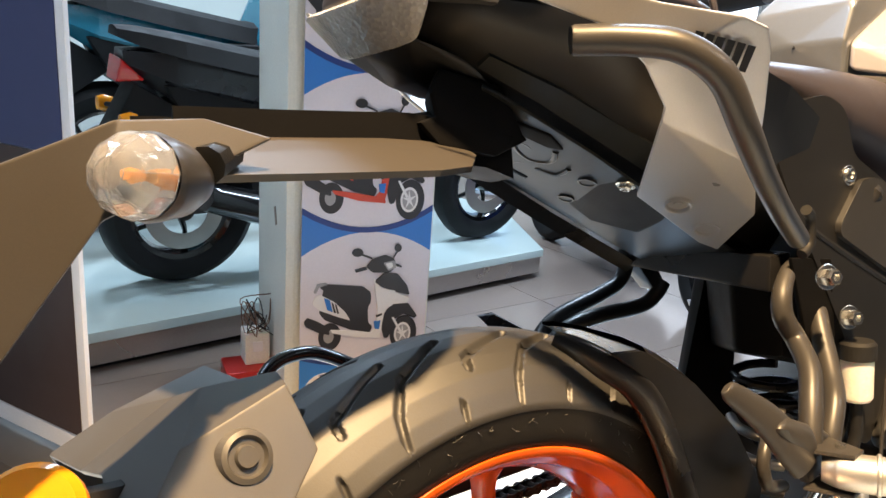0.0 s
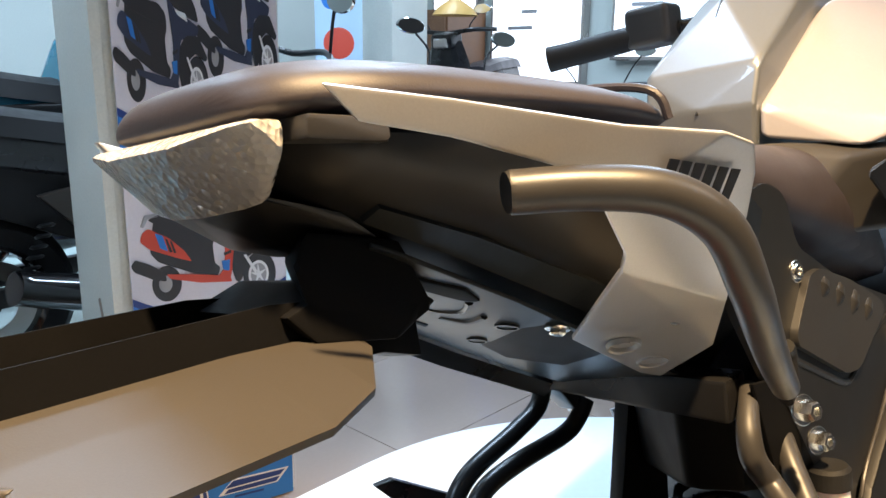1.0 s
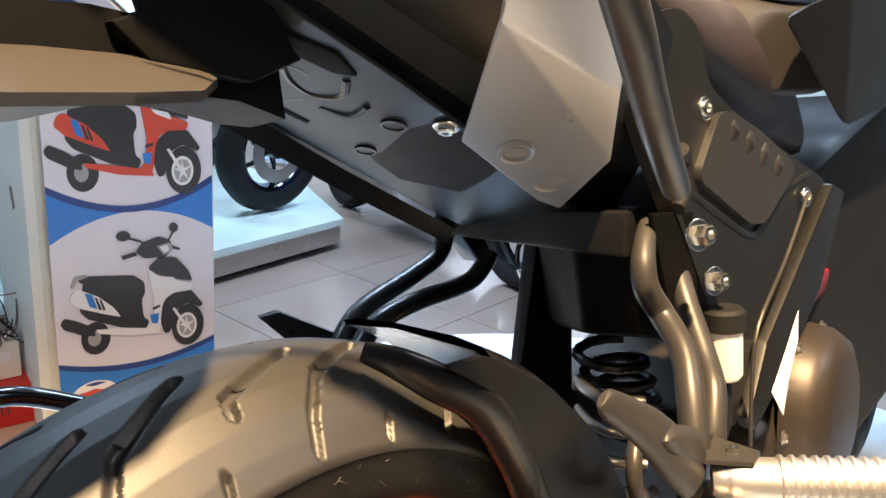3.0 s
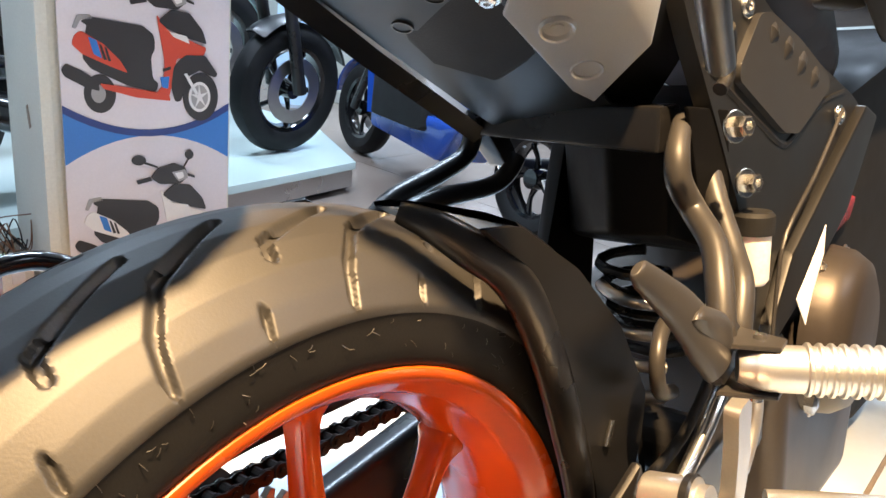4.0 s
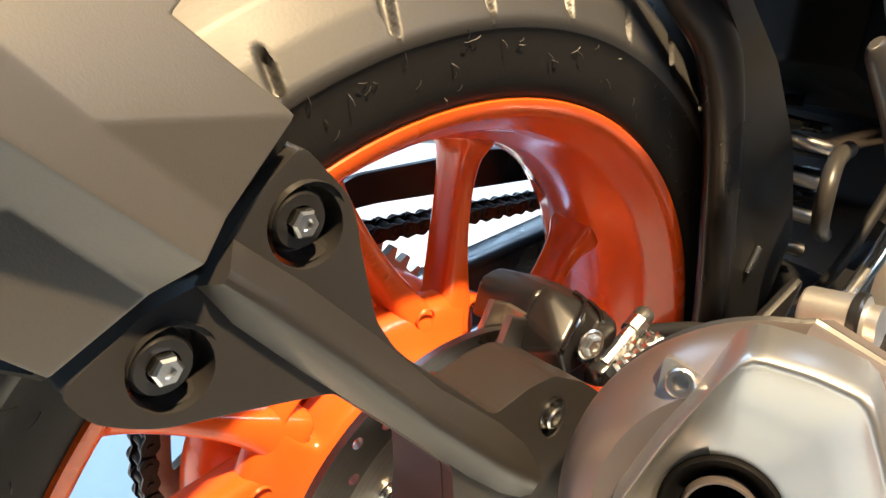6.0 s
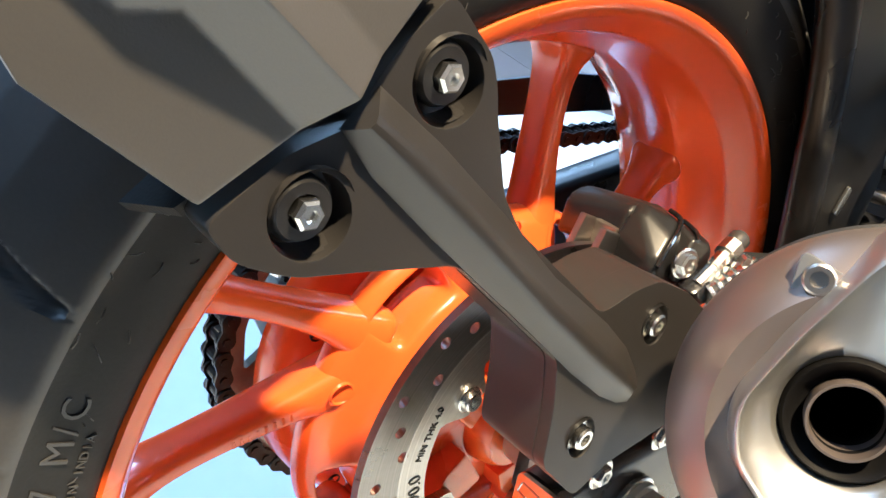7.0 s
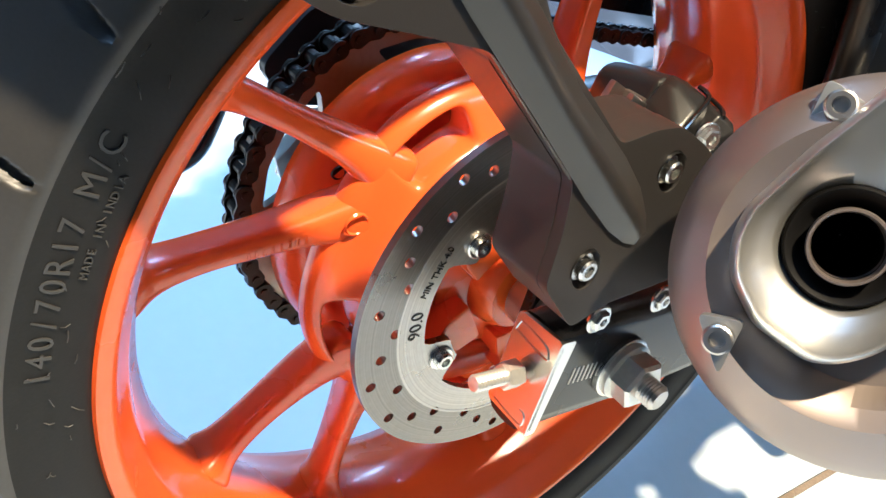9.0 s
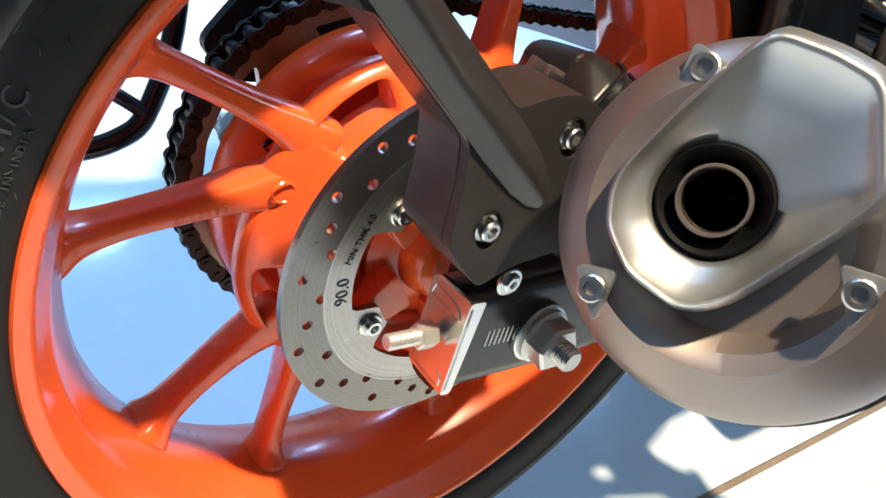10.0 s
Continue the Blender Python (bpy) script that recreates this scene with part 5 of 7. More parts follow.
part("end_block", hull([(0.047, -0.086, 0.1285), (0.064, -0.088, 0.122), (0.068, -0.088, 0.100), (0.036, -0.092, 0.104), (0.040, -0.092, 0.120), (0.044, -0.1000, 0.1245), (0.062, -0.1010, 0.119), (0.064, -0.1010, 0.098), (0.036, -0.1010, 0.102), (0.034, -0.1000, 0.112)], 0.0028, 3), M["black"], caliper)
# glossy beads added in place of the highlights along the housing's edges
part("edge_glint_bead", tube([(0.0475, -0.080, 0.1318), (0.0455, -0.0885, 0.1300), (0.0345, -0.0938, 0.1248), (0.0200, -0.0972, 0.1130)], 0.0013, 8, 4), M["gloss_black"], caliper)
part("edge_glint_bead", tube([(0.0530, -0.086, 0.1278), (0.0500, -0.0955, 0.1262), (0.0455, -0.1005, 0.1240)], 0.0012, 8, 4), M["gloss_black"], caliper)
part("housing_step", hull([(0.026, -0.0735, 0.1225), (0.036, -0.0735, 0.1275), (0.033, -0.0835, 0.1235), (0.024, -0.0860, 0.1165), (0.026, -0.0735, 0.1205), (0.036, -0.0735, 0.1255), (0.033, -0.0835, 0.1215), (0.024, -0.0860, 0.1145)], 0.0012), M["black"], caliper)
for px_, py_, pz_ in ((0.022, -0.0520, 0.1080), (0.016, -0.0700, 0.1080)):
    part("brake_pad", box(0.022, 0.0042, 0.024, (px_, py_, pz_), 0.0012, turn=pose(0, 0, 0, 0, 20, 0)), M["steel"], caliper, "bright steel pad plate")
part("pad_spring", box(0.004, 0.014, 0.018, (0.026, -0.061, 0.1105), 0.001), M["sprocket"], caliper)
bolt(caliper, (0.0384, -0.1005, 0.1133), (-0.25, -0.95, 0.1), 0.0056, 0.005)
part("bleed_screw", tube([(0.044, -0.1075, 0.1035), (0.056, -0.1068, 0.1100), (0.0562, -0.1068, 0.1101), (0.066, -0.1060, 0.1155), (0.0662, -0.1060, 0.1156), (0.0735, -0.1055, 0.1195)], [0.0036, 0.0036, 0.0042, 0.0042, 0.0060, 0.0060], 8, 1), M["zinc"], caliper, "zinc-plated bleed screw")
part("rubber_cap", tube([(0.0735, -0.1055, 0.1195), (0.0790, -0.1050, 0.1225), (0.0812, -0.1048, 0.1238)], [0.0052, 0.0054, 0.0030], 14, 2), M["plastic"], caliper, "grey rubber cap")
part("slide_pin", moved(lathe([(0, 0), (0.0078, 0)] + [(0.0080 - 0.0014 * (i % 2), -0.0026 * i) for i in range(1, 9)] + [(0.0062, -0.022), (0.0062, -0.030), (0.0050, -0.0315), (0, -0.0315)], 18), facing((0.0500, -0.1105, 0.0985), (0.78, -0.32, 0.52))), M["zinc"], caliper)
bolt(caliper, (0.0660, -0.1155, 0.1135), (0.1, -0.3, 1), 0.0034, 0.007, washer=False)
part("hose_block", hull([(0.036, -0.100, 0.103), (0.048, -0.100, 0.110), (0.060, -0.100, 0.106), (0.060, -0.100, 0.092), (0.040, -0.100, 0.090), (0.038, -0.111, 0.101), (0.048, -0.112, 0.107), (0.058, -0.112, 0.103), (0.058, -0.112, 0.094), (0.040, -0.111, 0.092)], 0.003, 2), M["gloss_black"], caliper)
part("caliper_bracket", filled([rounded([(-0.02, -0.022), (0.03, -0.02), (0.07, 0.06), (0.075, 0.10), (0.05, 0.105), (0.03, 0.075), (-0.02, 0.05)], 0.008)], -0.076, -0.083, xz, 0.001), M["black"], bike)
part("brake_hose", tube([(0.092, -0.098, 0.105), (0.14, -0.105, 0.098), (0.20, -0.115, 0.085), (0.30, -0.12, 0.10), (0.36, -0.125, 0.16), (0.40, -0.125, 0.22)], 0.0045, 10, 6), M["plastic_dull"], bike)

# -- mudguard stay: dark cover plate with four sunk screws, from the swingarm up behind the wheel --
STAY_Y = lambda x, z: -0.150 - 0.084 * x + 0.131 * z


def on_stay(a, b, t):
    return (a, STAY_Y(a, b) - t, b)


stay_outline = [(-0.2145, 0.1712), (-0.2070, 0.1612), (-0.1966, 0.1569), (-0.1889, 0.1548), (-0.1671, 0.1537), (-0.1355, 0.1514), (-0.0850, 0.1085), (-0.0832, 0.0889), (-0.0848, 0.0639), (-0.0645, 0.0440),
                (-0.0463, 0.0538), (-0.0022, 0.0640), (0.0038, 0.0933), (0.0042, 0.1117), (-0.0125, 0.1238), (-0.0322, 0.1318), (-0.0471, 0.1298), (-0.0648, 0.1234), (-0.1108, 0.1595), (-0.1198, 0.1725),
                (-0.1259, 0.1978), (-0.1267, 0.2043), (-0.1298, 0.2141), (-0.1457, 0.2299), (-0.1607, 0.2160), (-0.1693, 0.2052), (-0.1737, 0.1955), (-0.1777, 0.1938), (-0.1930, 0.1880), (-0.2076, 0.1767)]
SCREWS = [(-0.1473, 0.2083), (-0.1887, 0.1735), (-0.031, 0.113), (-0.065, 0.071)]
stay_holes = [circle(-0.1447, 0.2058, 0.0124, 28), circle(-0.1860, 0.1712, 0.0122, 28)] + [[(x + 0.0072 * math.cos(a), z + 0.0090 * math.sin(a)) for a in [2 * math.pi * i / 20 for i in range(20)]] for x, z in SCREWS[2:]]
stay = part("mudguard_stay", filled([rounded(stay_outline, 0.004, 3)] + stay_holes, 0.0, -0.015, on_stay, 0.0022), M["stay"], bike, "dark grey moulded plastic stay with sunk screws")
# the deep lower cover behind the plate, over the swingarm's end
cover_outline = [(-0.1330, 0.1488), (-0.0853, 0.1083), (-0.0836, 0.0889), (-0.0852, 0.0640), (-0.0646, 0.0444), (-0.0463, 0.0542), (-0.0024, 0.0644), (0.0034, 0.0933), (0.0038, 0.1115), (-0.0126, 0.1234), (-0.0322, 0.1314), (-0.0471, 0.1294), (-0.0649, 0.1230), (-0.1060, 0.1550)]
part("deep_cover", filled([rounded(cover_outline, 0.004, 3)], -0.0060, -0.0350, on_stay, 0.0015), M["stay"], stay)
# the ridge along the stay: left foot, crest and right foot of each section, with its height
rib = []
for (lx, lz), (cx, cz), (rx_, rz_), h in (((-0.1785, 0.1935), (-0.1738, 0.1968), (-0.1668, 0.2060), 0.0075), ((-0.1690, 0.1805), (-0.1600, 0.1868), (-0.1440, 0.1890), 0.0085), ((-0.1470, 0.1605), (-0.1333, 0.1640), (-0.1175, 0.1665), 0.0090),
                                          ((-0.1090, 0.1285), (-0.1009, 0.1345), (-0.0912, 0.1420), 0.0088), ((-0.0775, 0.1010), (-0.0700, 0.1095), (-0.0600, 0.1195), 0.0080), ((-0.0590, 0.0870), (-0.0540, 0.0970), (-0.0465, 0.1070), 0.0068), ((-0.0480, 0.0815), (-0.0440, 0.0880), (-0.0385, 0.0950), 0.0040), ((-0.0410, 0.0805), (-0.0385, 0.0835), (-0.0350, 0.0870), 0.0002)):
    ring = []
    for u, v in ((-1.0, -0.15), (-0.88, 0.10), (-0.30, 0.82), (-0.12, 0.97), (0.10, 1.0), (0.30, 0.86), (0.86, 0.12), (1.0, -0.15), (0.0, -0.4)):
        x, z = (cx + (cx - lx) * u, cz + (cz - lz) * u) if u < 0 else (cx + (rx_ - cx) * u, cz + (rz_ - cz) * u)
        ring.append((x, STAY_Y(x, z) - h * v, z))
    rib.append(ring)
part("rib", loft(rib), M["stay"], stay, sharp=60)
for (x, z), big in zip(SCREWS, (1, 1, 0, 0)):
    y = STAY_Y(x, z)
    if big:
        part("screw_cup", lathe([(0.0128, -0.0005), (0.0126, 0.007), (0.0100, 0.010), (0, 0.010)], 28), M["stay"], stay, at=Matrix.Translation((x + 0.0035, y, z - 0.0012)) @ pose(0, 0, 0, 4, 0, 0))
        part("rubber_grommet", lathe([(0.0095, 0.006), (0.0095, 0.001), (0.0082, -0.0015), (0.005, -0.0015), (0.005, 0.006)], 28), M["black"], stay, at=Matrix.Translation((x, y, z)))
        bolt(stay, (x, y - 0.0005, z), (0, -1, 0), 0.0046, 0.0045, "screw", washer=False)
    else:
        part("screw_cup", lathe([(0.0085, 0.0), (0.0082, 0.006), (0, 0.006)], 24), M["black"], stay, at=Matrix.Translation((x, y, z)))
        bolt(stay, (x, y + 0.004, z), (0, -1, 0), 0.0050, 0.006, "screw", socket=True)

# -- mudguard hugger: faceted matte shell over the back of the tyre --
HUG = {
    "a": (-0.1508, -0.107, 0.2377), "b": (-0.1800, -0.095, 0.2606), "c": (-0.1567, -0.082, 0.282), "d": (-0.170, -0.074, 0.3215), "f": (-0.2162, -0.107, 0.1773), "g": (-0.2522, -0.104, 0.2055),
    "h": (-0.2265, -0.112, 0.2572), "i": (-0.2070, -0.114, 0.2400), "j": (-0.275, -0.100, 0.252), "k": (-0.236, -0.080, 0.299), "l": (-0.156, -0.030, 0.316), "m": (-0.205, -0.030, 0.316), "n": (-0.266, -0.035, 0.279),
    "p": (-0.1743, -0.113, 0.2136), "q": (-0.1819, -0.118, 0.2058), "r": (-0.1910, -0.109, 0.1963), "s": (-0.2211, -0.108, 0.2233), "t": (-0.2330, -0.105, 0.2215), "u": (-0.2330, -0.119, 0.2462),
}
hkeys = list(HUG)
hfaces = ["frstg", "rqus", "qpihu", "pai", "abhi", "uhj", "sujt", "gtj", "bhjkdc", "kdlm", "jkmn"]
pts_r = [HUG[k] for k in hkeys]
nk = len(hkeys)
pts_all = pts_r + [(x, -y, z - (0.02 if z > 0.27 else 0)) for x, y, z in pts_r]
faces_all = [[hkeys.index(c) for c in f] for f in hfaces] + [[hkeys.index(c) + nk for c in f[::-1]] for f in hfaces]
ix = hkeys.index
for a_, b_ in (("l", "m"), ("m", "n")):
    faces_all.append([ix(a_), ix(b_), ix(b_) + nk, ix(a_) + nk])
hugger = part("mudguard_hugger", skin(pts_all, faces_all, -0.004, 0.0025), M["grey_plastic"], bike, "matte dark plastic tyre hugger, faceted", sharp=25)
part("boss", lathe([(0.017, 0.003), (0.015, -0.004), (0.012, -0.005), (0.0105, -0.002), (0.007, -0.002), (0.006, -0.005), (0, -0.005)], 32), M["grey_plastic"], hugger, at=facing((-0.203, -0.0885, 0.292), (0.05, -0.93, 0.35)))
# black inner edge between hugger and stay
part("inner_flap", skin([(-0.148, -0.104, 0.236), (-0.174, -0.100, 0.200), (-0.216, -0.096, 0.171), (-0.222, -0.075, 0.165), (-0.150, -0.078, 0.232)], [[0, 1, 2, 3, 4]], 0.004), M["plastic_dull"], hugger)
reflector = part("amber_reflector", moved(lathe([(0, -0.006), (0.024, -0.005), (0.028, 0), (0.028, 0.006), (0, 0.006)], 30), facing((-0.310, -0.075, 0.285), (-0.35, -0.75, 0.55))), M["amber"], hugger, "amber round reflector")
part("reflector_stalk", tube([(-0.262, -0.05, 0.276), (-0.300, -0.065, 0.283)], 0.007, 8, 1), M["plastic_dull"], hugger)

# -- exhaust muffler --
AX_ = Vector((-0.90, -0.36, 0.24)).normalized()
CAP = Vector((-0.0605, -0.2178, 0.1308))
UP_ = (Vector((0, 0, 1)) - AX_ * AX_.z).normalized()
SD_ = AX_.cross(UP_)  # to the left when looking at the tip


def at_cap(u, v, w):
    """A place by the muffler's tip: u outwards from the wheel, v up, w ahead along the muffler."""
    return CAP - SD_ * u * SIGN + UP_ * v - AX_ * w


SIGN = 1.0 if (SD_.y > 0) else -1.0


def can(scale, w, grow=0.0):
    """A round section of the muffler, whose axis drifts outwards and down."""
    k = min(w, 0.14)
    out = []
    for i in range(90):
        t = math.radians(4 * i)
        # one flat facet on top, between two soft ridges
        q = 0.0727 * math.cos(math.radians(21.5)) / math.cos(t - math.radians(71.5)) if 50 <= 4 * i <= 93 else 0.0708
        out.append(at_cap(0.009 + 0.17 * k + (q * scale + grow) * math.cos(t), -0.0046 - 0.063 * w + (q * scale + grow) * math.sin(t), w))
    return out


def bore(q, w):
    """A round section of the outlet's bore."""
    return [at_cap(q * math.cos(math.radians(4 * i)), q * math.sin(math.radians(4 * i)), w) for i in range(90)]


muffler = part("exhaust_muffler", loft([bore(0.019, 0.096), bore(0.0215, 0.095), bore(0.0220, 0.024), bore(0.0260, 0.0200)] + [can(s, w) for s, w in ((0.50, 0.0160), (0.60, 0.0080), (0.70, 0.0055), (0.80, 0.0105), (0.89, 0.0170), (0.95, 0.0240), (0.985, 0.0340), (1.0, 0.055), (1.0, 0.10), (0.99, 0.14), (0.93, 0.20), (0.82, 0.26), (0.66, 0.30))], True), M["muffler"], bike, "satin bronze-grey stub muffler", sharp=32)
cap_pts = [(-0.0301, -0.0109), (-0.0304, -0.0017), (-0.0219, 0.0222), (-0.0100, 0.0478), (-0.0049, 0.0548), (0.0128, 0.0547), (0.0264, 0.0524), (0.0300, 0.0491), (0.0436, 0.0228), (0.0421, 0.0171), (0.0298, -0.0059), (0.0194, -0.0255), (0.0123, -0.0325), (0.0048, -0.0356), (-0.0133, -0.0324), (-0.0260, -0.0217)]

HOLE_R = 0.0200
STEPS = [2 * math.pi * i / 96 for i in range(96)]


def cap_edge(t):
    """How far the cap's outline lies from the outlet's centre in the direction t."""
    line = rounded(cap_pts, 0.004, 4)
    u = Vector((math.cos(t), math.sin(t)))
    best = 0.04
    for a, b in zip(line, line[1:] + line[:1]):
        a, e = Vector(a), Vector(b) - Vector(a)
        den = u.x * e.y - u.y * e.x
        if abs(den) > 1e-9:
            r, s = (a.x * e.y - a.y * e.x) / den, (a.x * u.y - a.y * u.x) / den
            if r > 0 and -1e-6 <= s <= 1 + 1e-6:
                best = r
    return best


EDGE = [cap_edge(t) for t in STEPS]


def cap_ring(scale, w):
    return [at_cap(r * scale * math.cos(t), r * scale * math.sin(t), w) for t, r in zip(STEPS, EDGE)]


def ring_at(r, w):
    return [at_cap(r * math.cos(t), r * math.sin(t), w) for t in STEPS]


def dish(f, w):
    """A section of the cap's dish: f is 0 at the outlet and 1 at the rim."""
    return [at_cap((HOLE_R + (r - HOLE_R) * f) * math.cos(t), (HOLE_R + (r - HOLE_R) * f) * math.sin(t), w) for t, r in zip(STEPS, EDGE)]


cap = part("end_cap", loft([cap_ring(1.14, 0.022), cap_ring(1.09, 0.006), cap_ring(1.045, -0.001), cap_ring(1.015, -0.0040), cap_ring(0.985, -0.0046), cap_ring(0.955, -0.0036), dish(0.80, 0.0005), dish(0.50, 0.0045), dish(0.20, 0.0080), ring_at(HOLE_R, 0.0100), ring_at(HOLE_R - 0.0004, 0.0200)], False), M["cast"], muffler, "cast silver end cap with a sunk outlet", sharp=60)
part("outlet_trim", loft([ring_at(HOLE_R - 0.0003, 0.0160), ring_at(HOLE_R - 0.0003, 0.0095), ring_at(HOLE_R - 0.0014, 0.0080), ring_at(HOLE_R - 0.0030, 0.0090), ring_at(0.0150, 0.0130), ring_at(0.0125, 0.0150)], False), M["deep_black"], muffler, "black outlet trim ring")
part("tail_pipe", loft([ring_at(0.0126, 0.030), ring_at(0.0126, 0.0080), ring_at(0.0122, 0.0065), ring_at(0.0114, 0.0065), ring_at(0.0110, 0.0080), ring_at(0.0108, 0.020)], False), M["muffler"], muffler, "burnt steel outlet pipe")
# soot, and the shade deep in the bore, both put into this black lining
part("outlet_soot_shade", loft([ring_at(0.0109, 0.0115), ring_at(0.0106, 0.090), ring_at(0.0005, 0.0905)], False), M["deep_black"], muffler, "sooty inside of the outlet, its shade put into the colour")
for sx, sz, w_, rot in ((-0.0220, 0.0387, 0.0150, -95), (-0.0210, -0.0428, 0.0020, -20), (0.0512, -0.0067, 0.0042, -10)):
    c = at_cap(sx, sz, w_ - 0.006)
    q = facing(c, AX_)
    lug = filled([rounded([(-0.0075, 0.0072), (0.0075, 0.0064), (0.001, -0.0125)], 0.003)], 0.0, 0.006, xz, 0.001)
    part("lug", moved(lug, q @ pose(0, 0, 0, 0, rot, 0)), M["cast"], muffler)
    bolt(muffler, at_cap(sx, sz, w_ - 0.0065), AX_, 0.0050, 0.0036, "screw", M["steel"], washer=False, socket=True)
part("trim_band", loft([can(1.0, 0.0460, -0.001), can(1.0, 0.0475, 0.0012), can(1.0, 0.0540, 0.0012), can(1.0, 0.0555, -0.001)], False), M["stay"], muffler, "dark trim band round the muffler")
strip = []
for w in (0.060, 0.09, 0.12):
    arc = [math.radians(20 + 8 * i) for i in range(6)]
    strip.append([at_cap(0.009 + 0.17 * w + q * math.cos(t), -0.0046 - 0.063 * w + q * math.sin(t), w) for q, line in ((0.0695, arc), (0.0745, arc[::-1])) for t in line])
part("shield_strip", loft(strip), M["deep_black"], muffler, "black woven heat strip")
part("exhaust_pipe", tube([at_cap(-0.03, -0.04, 0.29), (0.30, -0.11, -0.02), (0.42, -0.08, -0.06), (0.62, -0.05, -0.07)], [0.045, 0.024, 0.02, 0.02], 18, 6), M["steel"], bike)

# -- tail: seat, silver side panels, lamp, underside, grab rails --
def both(name, make, mat, parent, label="", sharp=38):
    """The same part on the right and on the left of the bike."""
    made = []
    for s in (1, -1):
        bm = make()
        if s < 0:
            bmesh.ops.scale(bm, vec=(1, -1, 1), verts=bm.verts)
        made.append(part(name, bm, mat, parent, label, sharp))
    return made


def silver_panel():
    top = [(-0.056, -0.105, 0.575), (-0.008, -0.128, 0.5645), (0.066, -0.163, 0.546), (0.118, -0.187, 0.537), (0.138, -0.192, 0.530)]
    low = [(-0.042, -0.108, 0.559), (-0.006, -0.123, 0.549), (0.040, -0.143, 0.531), (0.068, -0.147, 0.508), (0.100, -0.137, 0.481)]
    front = [(0.149, -0.187, 0.515), (0.173, -0.168, 0.479), (0.203, -0.1425, 0.436)]
    notch, right, bottom, left, under = (0.102, -0.132, 0.472), (0.256, -0.107, 0.392), (0.291, -0.045, 0.353), (0.175, -0.046, 0.412), (0.268, -0.040, 0.362)
    pts = top + low + front + [notch, right, bottom, left, under]
    faces = [[0, 5, 6, 1], [1, 6, 7, 2], [2, 7, 8, 3], [3, 8, 9, 11, 10, 4], [9, 13, 12, 11], [13, 14, 12], [13, 16, 17, 15, 14]]
    return skin(pts, faces, -0.004, 0.0022)


panel_r, panel_l = both("side_panel", silver_panel, M["silver"], bike, "silver painted tail side panel", 25)
for i in range(6):  # the maker's name as plain black bars
    x, z = 0.088 + 0.0078 * i, 0.5285 - 0.0018 * i
    bar = filled([[(x, z), (x + 0.0055, z - 0.0012), (x + 0.0062, z - 0.0172), (x + 0.0012, z - 0.016)]], 0, 0.0008, lambda a, b, t: (a, -0.1715 - 0.44 * (a - 0.088) - 0.55 * (b - 0.529) - t, b))
    part("name_bar", bar, ink, panel_r)
for x, y, z in ((0.203, -0.068, 0.405), (0.254, -0.060, 0.380)):
    part("recess", lathe([(0.0122, 0.003), (0.0112, 0.0), (0.0098, 0.0006), (0.0088, 0.0034), (0.0045, 0.0036), (0.0045, 0.0022), (0, 0.0022)], 28), M["silver"], panel_r, at=facing((x - 0.002, y - 0.0015, z - 0.0036), (-0.45, -0.35, -0.82)))


def seat_ring(x, half, zb, zt, n=14):
    out = []
    for i in range(n):
        t = math.pi * i / (n - 1)
        c, s = math.cos(t), math.sin(t)
        out.append((x, -half * math.copysign(abs(c) ** 0.55, c), zb + (zt - zb) * max(s, 0) ** 0.6))
    return out


subsurf(part("pillion_seat", loft([seat_ring(*r) for r in ((-0.065, 0.050, 0.570, 0.578), (-0.061, 0.066, 0.566, 0.586), (-0.048, 0.084, 0.563, 0.594), (-0.01, 0.104, 0.560, 0.5955), (0.06, 0.128, 0.553, 0.5850), (0.12, 0.140, 0.546, 0.5770), (0.160, 0.140, 0.541, 0.5670), (0.185, 0.125, 0.538, 0.556))]), M["seat"], bike, "dark grained vinyl pillion seat", sharp=60), 2)
part("seat_seam", tube([(0.150, -0.142, 0.548), (0.148, -0.132, 0.5655), (0.145, -0.08, 0.5725), (0.144, 0, 0.574), (0.145, 0.08, 0.5725), (0.148, 0.132, 0.5655), (0.150, 0.142, 0.548)], 0.0026, 8, 6), M["seat"], bike, "piped seat seam")


def saddle_ring(x, half, zb, zt, n=16):
    """A section with nearly upright sides and a soft top edge."""
    out = []
    for i in range(n):
        t = math.pi * i / (n - 1)
        c, q = math.cos(t), math.sin(t)
        out.append((x, -half * math.copysign(abs(c) ** 0.30, c) * (1 - 0.10 * max(q, 0)), zb + (zt - zb) * max(q, 0) ** 0.42))
    return out


subsurf(part("rider_seat", loft([saddle_ring(*r) for r in ((0.19, 0.085, 0.530, 0.548), (0.29, 0.090, 0.505, 0.532), (0.33, 0.110, 0.482, 0.530), (0.40, 0.119, 0.441, 0.528), (0.50, 0.123, 0.400, 0.521), (0.58, 0.125, 0.376, 0.508), (0.63, 0.123, 0.360, 0.484), (0.68, 0.118, 0.347, 0.432), (0.73, 0.110, 0.334, 0.380))]), M["seat"], bike, "dark grained vinyl rider seat", sharp=60), 1)

# black tail body and its underside
def tail_ring(x, top, half_t, mid, half_m, bot, half_b):
    return [(x, -half_t, top), (x, -half_m, mid), (x, -half_b, bot), (x, half_b, bot), (x, half_m, mid), (x, half_t, top)]


